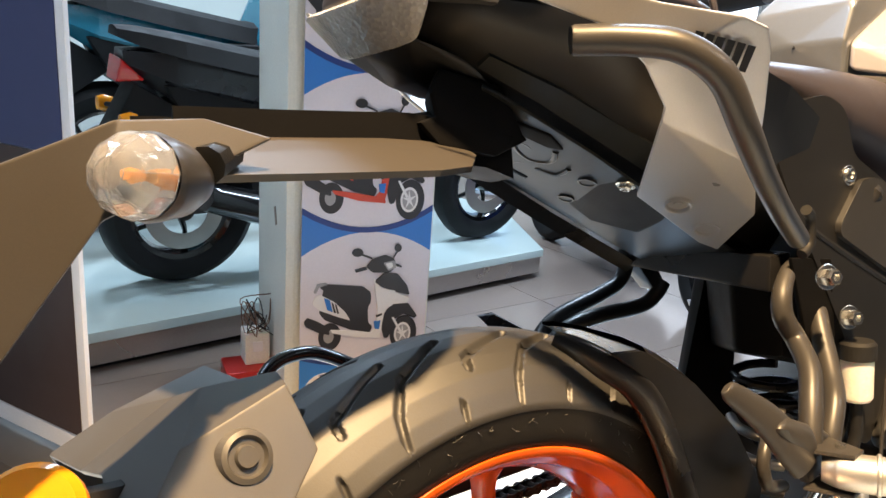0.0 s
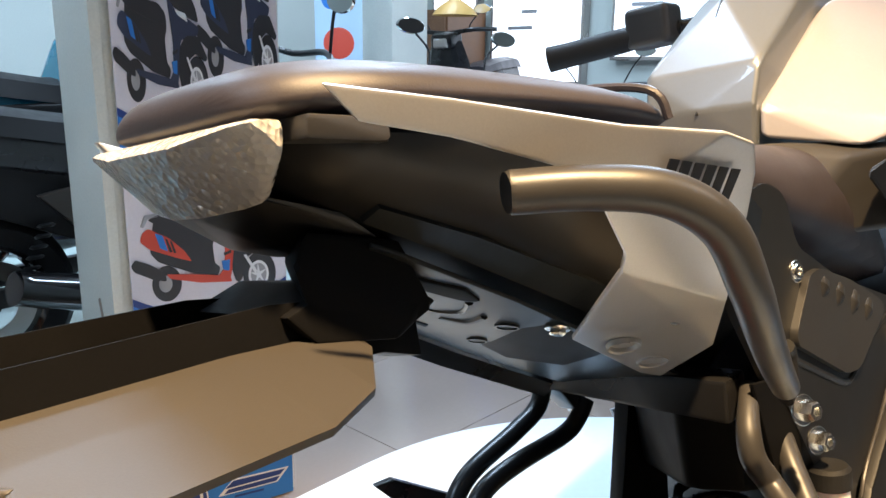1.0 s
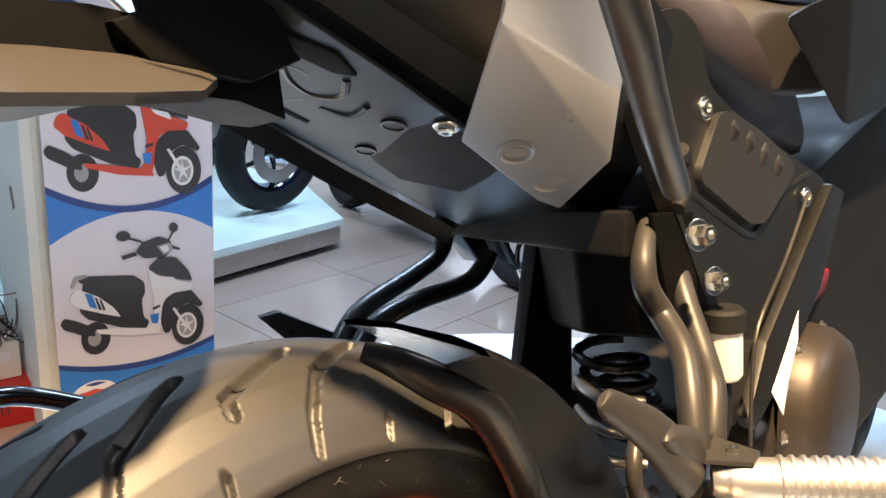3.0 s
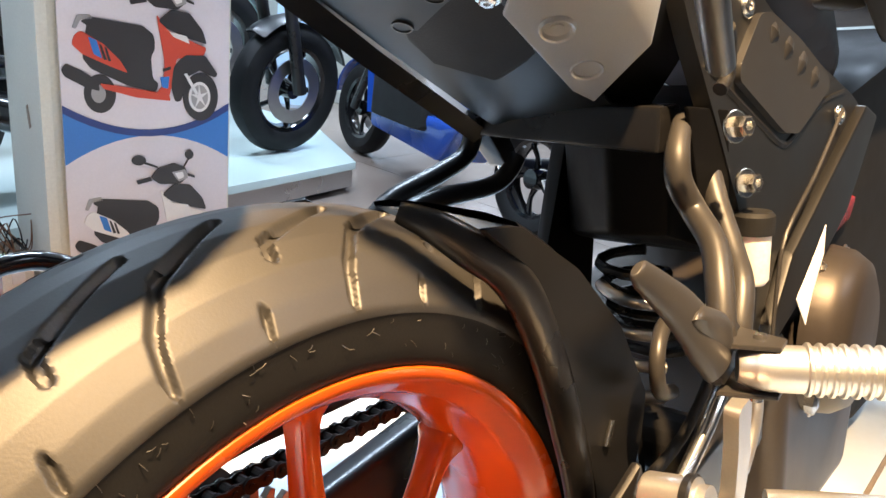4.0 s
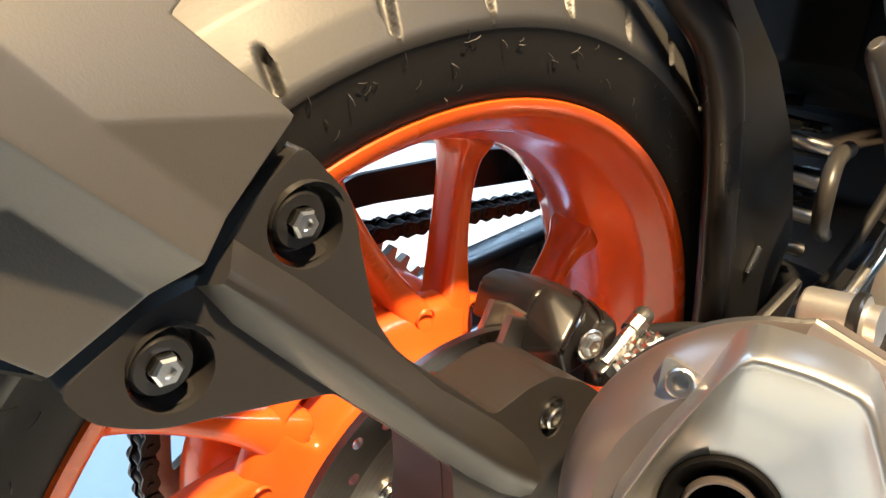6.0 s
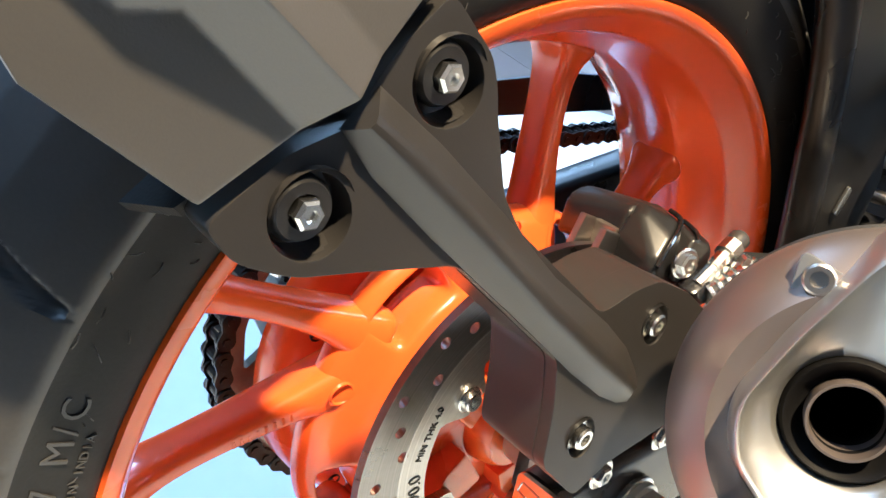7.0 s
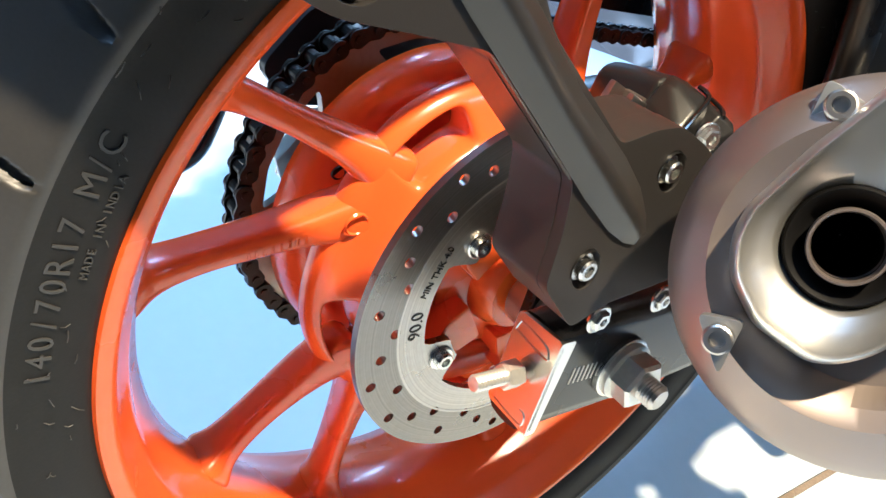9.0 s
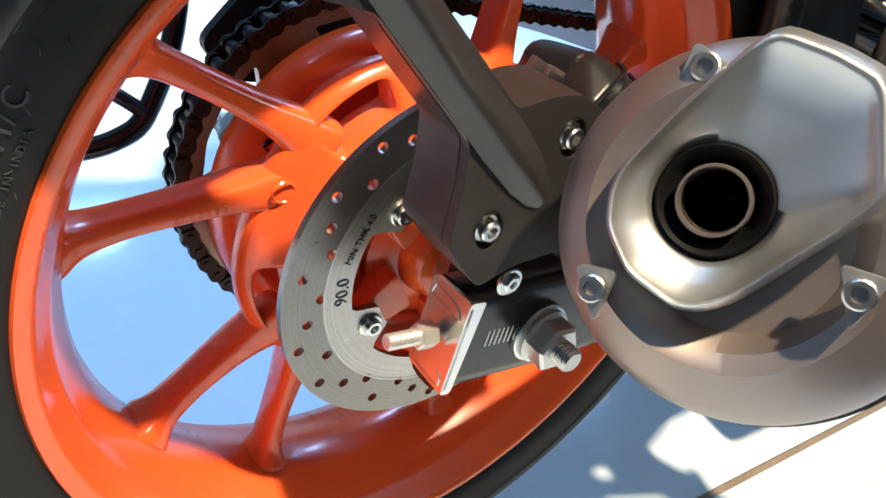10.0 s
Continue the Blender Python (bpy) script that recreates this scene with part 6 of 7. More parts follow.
tail = part("tail_body", loft([tail_ring(-0.050, 0.564, 0.060, 0.552, 0.060, 0.540, 0.040), tail_ring(-0.02, 0.557, 0.085, 0.540, 0.083, 0.527, 0.050), tail_ring(0.06, 0.546, 0.120, 0.515, 0.108, 0.491, 0.052), tail_ring(0.16, 0.530, 0.138, 0.480, 0.112, 0.443, 0.052), tail_ring(0.27, 0.50, 0.130, 0.44, 0.112, 0.385, 0.052), tail_ring(0.36, 0.47, 0.11, 0.42, 0.105, 0.340, 0.052)]), M["tail"], bike, "matte black tail underside", sharp=70)
part("under_seat_gap", loft([seat_ring(*r) for r in ((-0.05, 0.055, 0.555, 0.572), (0.0, 0.09, 0.545, 0.568), (0.10, 0.12, 0.535, 0.56))]), M["plastic_dull"], bike)
# tail lamp
lamp_pts = [(-0.082, 0.016, 0.560), (-0.071, -0.078, 0.566), (-0.054, -0.073, 0.552), (-0.047, -0.050, 0.536), (-0.062, -0.013, 0.527), (-0.052, 0.05, 0.53)]
lamp_pts += [(x, -y, z) for x, y, z in lamp_pts] + [(-0.083, -0.03, 0.560), (-0.083, 0.03, 0.560), (-0.05, 0.07, 0.566), (-0.05, -0.07, 0.566)]
tail_lamp = part("tail_lamp", hull(lamp_pts, 0.004, 2), M["lens"], bike, "clear prismatic tail lamp lens", sharp=30)
part("lamp_valance", hull([(-0.060, -0.050, 0.538), (-0.062, 0.000, 0.529), (-0.060, 0.050, 0.538), (-0.008, -0.050, 0.522), (-0.008, 0.050, 0.522), (-0.030, -0.020, 0.508), (-0.030, 0.020, 0.508), (-0.006, -0.012, 0.500), (-0.006, 0.014, 0.500), (0.020, -0.045, 0.505), (0.020, 0.045, 0.500)], 0.004, 2), M["tail"], tail, "dark valance under the tail lamp")
part("lamp_edge", hull([(-0.048, -0.082, 0.556), (-0.012, -0.094, 0.551), (-0.012, -0.094, 0.562), (-0.048, -0.084, 0.5665), (-0.048, -0.06, 0.556), (-0.012, -0.07, 0.551), (-0.012, -0.07, 0.562), (-0.048, -0.06, 0.5665)], 0.002), M["plastic"], tail_lamp)

# underside channel with its stiffening ribs, and the boxed frame rails on the left
part("under_tray", skin([(0.008, -0.048, 0.505), (0.022, -0.05, 0.499), (0.116, -0.05, 0.454), (0.19, -0.05, 0.415), (0.33, -0.05, 0.342), (0.335, 0.062, 0.322), (0.272, 0.062, 0.352), (0.176, 0.062, 0.401), (0.091, 0.062, 0.446), (0.055, 0.060, 0.463)], [[0, 1, 8, 9], [1, 2, 7, 8], [2, 3, 6, 7], [3, 4, 5, 6]], 0.003, 0.001), M["tray"], bike, "black pressed under-tray")
lip = []
for x, ym, zm, yb, zb in ((0.000, 0.089, 0.534, 0.0505, 0.518), (0.06, 0.108, 0.515, 0.052, 0.491), (0.11, 0.110, 0.4975, 0.052, 0.467), (0.16, 0.112, 0.480, 0.052, 0.443), (0.20, 0.112, 0.4655, 0.052, 0.422)):
    up_, lo_ = [(x, -(ym + (yb - ym) * f), zm + (zb - zm) * f) for f in (0.60, 0.97)]
    lip.append([up_, (x, up_[1] - 0.0012, up_[2] - 0.0026), (x, lo_[1] - 0.0012, lo_[2] - 0.0030), lo_])
part("tray_lip", loft(lip), M["tray"], bike, "smooth dark lip along the tail's underside")


def tray_z(x, y):
    """The height of the tray's underside."""
    right = float(np.interp(x, [-0.03, 0.022, 0.116, 0.19, 0.33], [0.522, 0.499, 0.454, 0.415, 0.342]))
    left = float(np.interp(x, [-0.02, 0.091, 0.176, 0.272, 0.335], [0.499, 0.446, 0.401, 0.352, 0.322]))
    return right + (left - right) * (y + 0.05) / 0.112


DOWN_ = (-0.42, -0.12, -0.90)
for x, y, r in ((0.080, 0.0, 0.013), (0.105, 0.022, 0.010), (0.150, -0.012, 0.009), (0.165, 0.03, 0.008)):
    part("tray_ring", lathe([(r, 0.001), (r * 0.96, -0.0012), (r * 0.80, -0.0012), (r * 0.74, 0.001)], 24, True), M["black"], bike, at=facing((x, y, tray_z(x, y) - 0.0032), DOWN_))
for line in ([(0.066, -0.012), (0.082, 0.002), (0.100, 0.004), (0.110, -0.010), (0.100, -0.026)], [(0.112, 0.012), (0.128, 0.004), (0.126, -0.014)], [(0.070, 0.030), (0.100, 0.036), (0.120, 0.034)]):
    part("tray_bead", tube([(x, y, tray_z(x, y) - 0.0030) for x, y in line], [0.0030] * len(line), 8, 5, 1.0), M["black"], bike)
part("tray_pocket", hull([(x, y, tray_z(x, y) - d) for x, y in ((0.046, -0.034), (0.078, -0.044), (0.100, -0.036), (0.090, -0.026), (0.060, -0.020)) for d in (0.0, 0.0060)], 0.003), M["deep_black"], bike, "black recess lip under the tail")
part("tray_block", hull([(x, y, tray_z(x, y) - d) for x, y, d in ((0.138, -0.020, 0.002), (0.150, 0.030, 0.002), (0.205, 0.040, 0.006), (0.240, 0.010, 0.007), (0.225, -0.040, 0.006), (0.170, -0.046, 0.004))] + [(x, y, tray_z(x, y)) for x, y in ((0.132, -0.024), (0.145, 0.036), (0.25, 0.01), (0.17, -0.05))], 0.003), M["plastic_dull"], bike, "dull rubber pad under the tail")
bolt(bike, (0.165, -0.0426, tray_z(0.165, -0.0426) - 0.004), DOWN_, 0.0060, 0.005)
part("tail_rail", tube([(0.060, 0.068, 0.4565), (0.1757, 0.0745, 0.3945), (0.312, 0.083, 0.3270)], 0.0115, 4, 1), M["black"], bike, "black square tail frame rail", sharp=30)

part("frame_cross_member", hull([(x, y, z) for y, x, z in ((0.088, 0.306, 0.3240), (0.088, 0.306, 0.3500), (0.088, 0.340, 0.3240), (0.088, 0.340, 0.3500), (-0.092, 0.304, 0.3150), (-0.092, 0.304, 0.3500), (-0.092, 0.340, 0.3150), (-0.092, 0.340, 0.3500))], 0.004, 2), M["black"], bike, "black frame cross member")
rail_end = part("rail_end", hull([(0.300, 0.072, 0.340), (0.300, 0.096, 0.336), (0.330, 0.072, 0.345), (0.334, 0.098, 0.342), (0.368, 0.074, 0.290), (0.368, 0.096, 0.290), (0.345, 0.074, 0.292), (0.345, 0.096, 0.292)], 0.003, 2), M["black"], bike, "black bracket at the rail's end")
bolt(rail_end, (0.338, 0.101, 0.336), (-0.5, 0.3, 0.8), 0.0070, 0.009, "clamp_bolt", M["zinc"])
bolt(rail_end, (0.352, 0.082, 0.291), (-0.6, -0.3, -0.7), 0.0050, 0.005, "clamp_bolt", M["zinc"])

# grab rails
RAIL = [(0.012, -0.136, 0.5235), (0.034, -0.160, 0.5215), (0.056, -0.184, 0.515), (0.077, -0.198, 0.497), (0.099, -0.199, 0.466), (0.132, -0.191, 0.436), (0.176, -0.179, 0.405), (0.222, -0.166, 0.379)]
rails = [part("grab_rail", tube(RAIL, [0.0098, 0.0100, 0.0102, 0.0102, 0.0098, 0.0092, 0.0088, 0.0085], 18, 6), M["plastic"], bike, "satin black grab rail")]
for rl, s in zip(rails, (1, -1)):
    part("end_plug", moved(lathe([(0, 0), (0.0090, 0), (0.0094, 0.002), (0.0094, 0.004)], 24), facing((0.0105, -0.135 * s, 0.5235), (-0.82, 0.57 * s, 0))), M["plastic_dull"], rl)
    part("rubber_pad", tube([(0.238, -0.163 * s, 0.400), (0.250, -0.160 * s, 0.392), (0.249, -0.160 * s, 0.372), (0.238, -0.160 * s, 0.364)], 0.0045, 10, 5), M["plastic_dull"], rl)

# rear mudguard arm with the plate holder and the right indicator
arm_top = [(-0.215, 0.050, 0.476), (-0.15, 0.046, 0.474), (-0.05, 0.040, 0.472), (0.02, 0.034, 0.462), (0.05, 0.03, 0.452)]
spine, flange = [], []
for x, h, z in arm_top:
    spine.append([(x, -h, z - 0.018), (x, -h * 0.95, z + 0.013), (x, -h * 0.91, z + 0.013), (x, -h * 0.87, z - 0.013), (x, h * 0.87, z - 0.013), (x, h * 0.91, z + 0.013), (x, h * 0.95, z + 0.013), (x, h, z - 0.018), (x, 0, z - 0.021)])
for x, h, wide, z, drop in ((-0.215, 0.050, 0.114, 0.476, 0.026), (-0.15, 0.046, 0.114, 0.474, 0.026), (-0.075, 0.042, 0.109, 0.472, 0.026), (-0.035, 0.040, 0.088, 0.469, 0.022), (-0.002, 0.038, 0.050, 0.464, 0.010)):
    flange.append([(x, -wide, z - drop), (x, -h * 0.97, z - 0.004), (x, -h * 0.9, z - 0.008), (x, -wide * 0.98, z - drop - 0.004)])
# arm and root carry their shade under the tail in the near-black colour
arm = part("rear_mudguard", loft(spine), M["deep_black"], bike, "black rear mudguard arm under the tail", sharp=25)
both("flange", lambda: loft(flange), M["flange"], arm, "black side flange, warm light put into its colour", 25)
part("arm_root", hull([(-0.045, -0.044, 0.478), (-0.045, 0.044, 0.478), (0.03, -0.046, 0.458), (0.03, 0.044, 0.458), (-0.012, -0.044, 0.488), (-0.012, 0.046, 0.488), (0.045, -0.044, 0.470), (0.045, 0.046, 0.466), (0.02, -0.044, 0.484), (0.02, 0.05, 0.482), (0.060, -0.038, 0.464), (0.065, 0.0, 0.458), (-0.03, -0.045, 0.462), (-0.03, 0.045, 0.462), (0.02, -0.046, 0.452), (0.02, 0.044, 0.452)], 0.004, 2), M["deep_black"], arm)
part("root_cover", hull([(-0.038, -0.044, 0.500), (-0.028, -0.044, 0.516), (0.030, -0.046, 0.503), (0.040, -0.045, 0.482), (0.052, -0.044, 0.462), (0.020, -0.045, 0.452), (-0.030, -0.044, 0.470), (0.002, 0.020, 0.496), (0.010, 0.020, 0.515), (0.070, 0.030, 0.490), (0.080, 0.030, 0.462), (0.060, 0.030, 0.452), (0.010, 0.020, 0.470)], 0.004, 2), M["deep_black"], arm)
part("plate_holder", skin([(-0.262, -0.118, 0.478), (-0.330, -0.108, 0.452), (-0.345, -0.104, 0.36), (-0.325, -0.108, 0.362), (-0.272, -0.120, 0.432), (-0.185, -0.116, 0.468), (-0.215, -0.10, 0.479)], [[0, 1, 2, 3, 4], [0, 4, 5, 6]], 0.006, 0.002), M["flange"], arm, "bent black number plate holder")
ind_m = facing((-0.262, -0.145, 0.452), (-0.72, -0.66, 0.10))
indicator = part("indicator", moved(lathe([(0.0195, 0.004), (0.0205, 0.010), (0.0180, 0.030), (0.012, 0.046), (0.004, 0.054), (0, 0.055)], 36), ind_m), M["plastic"], arm, "black indicator body")
part("indicator_lens", moved(lathe([(0, -0.020), (0.007, -0.0190), (0.0135, -0.0150), (0.018, -0.008), (0.0198, 0.0), (0.0198, 0.003), (0.0185, 0.003), (0.0170, -0.007), (0.0125, -0.0135), (0.0065, -0.0175), (0, -0.0185)], 11), ind_m), M["lens_bulb"], indicator, "clear faceted indicator lens", sharp=12)
part("reflector_bowl", moved(lathe([(0.0185, 0.0035), (0.016, 0.0045), (0.009, 0.0058), (0, 0.0059)], 30), ind_m), M["mirror"], indicator)
part("indicator_bulb", moved(lathe([(0, -0.008), (0.0025, -0.007), (0.0038, -0.003), (0.003, 0.002), (0, 0.002)], 16), ind_m), M["amber"], indicator, "amber bulb")
part("indicator_stalk", tube([(-0.222, -0.118, 0.455), (-0.205, -0.10, 0.462)], 0.010, 10, 1), M["plastic_dull"], indicator)

# -- black front hugger over the tyre, and the guard tubes on the left --
hug_prof = [(0.318, -0.084), (0.325, -0.074), (0.329, -0.05), (0.331, 0.0), (0.330, 0.035), (0.327, 0.05), (0.324, 0.047), (0.327, 0.0), (0.322, -0.068), (0.315, -0.080)]
front_hugger = part("front_hugger", lathe(hug_prof, 40, True, 2, 63), M["black"], bike, "satin black inner mudguard over the tyre", sharp=50)
part("hugger_side", filled([rounded([(0.095, 0.296), (0.143, 0.262), (0.177, 0.207), (0.204, 0.14), (0.222, 0.08), (0.228, 0.02), (0.262, 0.03), (0.292, 0.093), (0.298, 0.13), (0.255, 0.196), (0.195, 0.252), (0.13, 0.292)], 0.006)], -0.0845, -0.0900, xz, 0.002), M["panel_grey"], front_hugger, "matte black hugger side")
part("hugger_lip", tube([(0.070, -0.050, 0.3060), (0.082, -0.064, 0.2980), (0.102, -0.0750, 0.2820), (0.134, -0.0825, 0.2560), (0.166, -0.0825, 0.2060), (0.193, -0.0825, 0.1400), (0.211, -0.0825, 0.0800), (0.217, -0.0825, 0.0200)], [0.006, 0.0095, 0.0120, 0.0130, 0.0130, 0.0130, 0.012, 0.010], 16, 6, 0.5), M["black"], front_hugger, "glossy rolled edge of the hugger", sharp=80)
part("hugger_tab", box(0.006, 0.003, 0.020, (0.236, -0.092, 0.120), 0.001, turn=pose(0, 0, 0, 0, 25, 0)), M["zinc"], front_hugger)
part("guard_plate", skin([(0.145, 0.145, 0.282), (0.160, 0.138, 0.284), (0.222, 0.125, 0.246), (0.222, 0.125, 0.222), (0.185, 0.138, 0.238)], [[0, 1, 2, 3, 4]], 0.006, 0.001), M["black"], bike)
part("stay_tab", hull([(x, y, z) for x, z in ((0.414, 0.270), (0.432, 0.268), (0.452, 0.238), (0.478, 0.203), (0.452, 0.212), (0.440, 0.222)) for y in (0.080, 0.084)], 0.001), M["silver"], bike, "pale metal stay tab")
guard = part("guard_tube", tube([(0.316, 0.088, 0.338), (0.306, 0.090, 0.308), (0.270, 0.093, 0.2935), (0.212, 0.098, 0.2770), (0.187, 0.100, 0.2540), (0.180, 0.102, 0.2200)], 0.0085, 14, 6), M["black"], bike, "bent black guard tube")
part("guard_tube", tube([(0.356, 0.072, 0.300), (0.345, 0.073, 0.288), (0.320, 0.074, 0.2780), (0.250, 0.075, 0.2765), (0.207, 0.078, 0.2690), (0.185, 0.080, 0.2500)], 0.0085, 14, 6), M["black"], bike, "bent black guard tube")
bolt(guard, (0.317, 0.086, 0.337), (-0.5, -0.6, 0.5), 0.007, 0.006)
part("saree_guard_loop", tube([(0.05, 0.20, 0.222), (0.02, 0.20, 0.243), (-0.03, 0.20, 0.265), (-0.075, 0.20, 0.250), (-0.095, 0.185, 0.18), (-0.095, 0.15, 0.07), (-0.111, 0.135, 0.008), (-0.130, 0.13, -0.012), (-0.165, 0.13, -0.022), (-0.22, 0.13, -0.022)], 0.007, 12, 6), M["gloss_black"], bike, "bent glossy black guard loop on the far side")
part("guard_strut", tube([(-0.113, 0.133, 0.004), (-0.135, 0.13, 0.018), (-0.16, 0.13, 0.03)], 0.005, 10, 3), M["gloss_black"], bike)

# -- frame, side covers, footrest and what lies between the wheel and the engine --
def on_panel(a, b, t):
    return (a, -0.1185 - 0.0777 * a + 0.0685 * b - t, b)


cover_line = [(0.270, 0.470), (0.3234, 0.4901), (0.3588, 0.4958), (0.3876, 0.4826), (0.3975, 0.4380), (0.4659, 0.4010), (0.6246, 0.3430), (0.6538, 0.3253), (0.5905, 0.2593), (0.4457, 0.2239), (0.4034, 0.1601), (0.3900, 0.1601), (0.3700, 0.2659), (0.3345, 0.3361), (0.300, 0.400)]
frame_panel = part("frame_panel", filled([rounded(cover_line, 0.012, 4)], 0.0, -0.014, on_panel, 0.0030), M["panel_grey"], bike, "charcoal side cover of the frame", sharp=30)
pad_line = rounded([(0.3990, 0.4150), (0.4200, 0.4165), (0.4768, 0.3960), (0.5400, 0.3655), (0.5465, 0.3530), (0.4727, 0.3175), (0.4434, 0.3205), (0.3612, 0.3656), (0.3616, 0.3760)], 0.007, 4)
part("side_pad", filled([pad_line], -0.004, 0.0060, on_panel, 0.0030), M["pad"], frame_panel, "ribbed dark rubber side pad", sharp=60)
for (ax, az), (bx, bz) in (((0.4330, 0.4085), (0.4130, 0.3900)), ((0.4620, 0.3980), (0.4400, 0.3765)), ((0.4910, 0.3855), (0.4670, 0.3630)), ((0.5190, 0.3725), (0.4960, 0.3515))):
    part("pad_flute", tube([on_panel(ax - 0.004, az - 0.003, -0.0020), on_panel((ax + bx) / 2, (az + bz) / 2, -0.0030), on_panel(bx, bz, -0.0010)], [0.0100, 0.0125, 0.0060], 14, 5), M["pad"], frame_panel)
part("pad_edge", tube([on_panel(0.3200, 0.3790, -0.0012), on_panel(0.3438, 0.3642, -0.0012), on_panel(0.3900, 0.3395, -0.0012), on_panel(0.4363, 0.3160, -0.0012), on_panel(0.4520, 0.3105, -0.0012), on_panel(0.4680, 0.3120, -0.0012), on_panel(0.5315, 0.3375, -0.0012), on_panel(0.5981, 0.3470, -0.0012)], 0.0036, 8, 5), M["panel_grey"], frame_panel)
part("frame_spar", hull([on_panel(a, b, t) for a, b in ((0.6350, 0.3330), (0.6700, 0.3200), (0.5850, 0.2350), (0.4750, 0.1750), (0.4150, 0.1500), (0.4050, 0.1650), (0.4500, 0.2180), (0.5600, 0.2700)) for t in (-0.004, 0.010)], 0.004), M["panel_grey"], frame_panel)
for p, r in ((on_panel(0.3857, 0.4199, 0.0005), 0.0065), (on_panel(0.574, 0.3267, 0.004), 0.0065)):
    bolt(frame_panel, p, (-0.2, -1, 0.1), r, 0.004, "screw", socket=True)
for p in ((0.2985, -0.148, 0.3370), (0.3650, -0.134, 0.2890)):
    bolt(frame_panel, p, (-0.35, -0.93, 0.1), 0.0078, 0.012, "bolt", M["zinc"])
fork_tube = part("footrest_tube", tube([(0.330, -0.098, 0.338), (0.310, -0.105, 0.333), (0.2920, -0.1110, 0.3170), (0.2885, -0.1150, 0.2980), (0.2960, -0.1230, 0.2780), (0.2790, -0.145, 0.2590), (0.2590, -0.158, 0.2370), (0.2450, -0.166, 0.2120), (0.2430, -0.168, 0.2000)], [0.0070, 0.0075, 0.0090, 0.0096, 0.0096, 0.0096, 0.0096, 0.0096, 0.0096], 14, 6), M["plastic"], bike, "bent black footrest tube")
part("footrest_tube", tube([(0.370, -0.100, 0.330), (0.352, -0.108, 0.310), (0.3380, -0.122, 0.2800), (0.3130, -0.146, 0.2470), (0.2930, -0.160, 0.2300), (0.2760, -0.166, 0.2080), (0.2720, -0.167, 0.1950)], 0.0092, 14, 6), M["plastic"], bike, "bent black footrest tube")
bolt(fork_tube, (0.322, -0.106, 0.334), (-0.5, -0.85, 0.2), 0.0062, 0.006, "bolt", M["zinc"])
part("tube_bracket", hull([(0.305, -0.112, 0.350), (0.350, -0.125, 0.345), (0.360, -0.125, 0.268), (0.330, -0.116, 0.262), (0.305, -0.108, 0.350), (0.350, -0.118, 0.345), (0.360, -0.118, 0.268), (0.330, -0.109, 0.262)], 0.002), M["deep_black"], fork_tube, "black tube bracket")
heel = part("heel_guard", tube([(0.1480, -0.1535, 0.2720), (0.1520, -0.1540, 0.2680), (0.1700, -0.1570, 0.2550), (0.1920, -0.1620, 0.2370), (0.2120, -0.1680, 0.2140), (0.2260, -0.1720, 0.1960)], [0.0045, 0.0085, 0.0110, 0.0140, 0.0165, 0.0150], 16, 5, 0.5), M["plastic"], bike, "black footrest heel guard", sharp=60)
part("boss", hull([(0.1850, -0.166, 0.2340), (0.2020, -0.168, 0.2420), (0.2300, -0.172, 0.2300), (0.2450, -0.174, 0.2050), (0.2200, -0.172, 0.2000), (0.1930, -0.176, 0.2350), (0.2250, -0.180, 0.2250), (0.2300, -0.180, 0.2050)], 0.004, 2), M["plastic"], heel)
part("hanger", hull([(0.2160, -0.164, 0.1980), (0.2480, -0.160, 0.2200), (0.2800, -0.160, 0.2080), (0.2760, -0.160, 0.1860), (0.2300, -0.164, 0.1780), (0.2160, -0.176, 0.1980), (0.2480, -0.174, 0.2200), (0.2700, -0.172, 0.2060), (0.2660, -0.172, 0.1860), (0.2300, -0.176, 0.1780)], 0.004, 2), M["plastic"], heel)
for z in (0.2065, 0.1745):
    part("clevis_plate", hull([(0.2240, -0.172, z), (0.2640, -0.168, z), (0.2560, -0.204, z), (0.2380, -0.206, z), (0.2240, -0.172, z + 0.0035), (0.2640, -0.168, z + 0.0035), (0.2560, -0.204, z + 0.0035), (0.2380, -0.206, z + 0.0035)], 0.0012), M["plastic"], heel, "dark steel clevis plate")
part("clevis_pin", tube([(0.2470, -0.190, 0.168), (0.2470, -0.190, 0.213)], 0.004, 10, 1), M["zinc"], heel)
peg = part("pillion_footrest", tube([(0.2370, -0.180, 0.1925), (0.2420, -0.190, 0.1925), (0.2470, -0.204, 0.1930), (0.2770, -0.262, 0.1940), (0.312, -0.332, 0.1950)], [0.0100, 0.0140, 0.0150, 0.0150, 0.0140], 18, 4), M["alloy"], bike, "ribbed alloy pillion footrest")
for i in range(18):
    c = Vector((0.2540, -0.2170, 0.1932)).lerp(Vector((0.3060, -0.3200, 0.1948)), i / 17)
    part("rib", moved(lathe([(0.0150, -0.0022), (0.0168, -0.0010), (0.0168, 0.0010), (0.0150, 0.0022)], 20), facing(c, (0.45, -0.89, 0.01))), M["alloy"], peg)
bracket_line = [(0.300, 0.132), (0.327, 0.136), (0.327, 0.104), (0.332, 0.086), (0.320, 0.046), (0.335, 0.026), (0.300, 0.018), (0.283, 0.030), (0.302, 0.064), (0.304, 0.098)]
bracket = part("footrest_bracket", filled([rounded(bracket_line, 0.006)], -0.150, -0.162, xz, 0.003), M["alloy"], bike, "cast alloy footrest bracket")
part("arm", tube([(0.352, -0.156, 0.138), (0.354, -0.156, 0.110), (0.346, -0.156, 0.090), (0.330, -0.156, 0.070)], 0.006, 10, 5), M["alloy"], bracket)
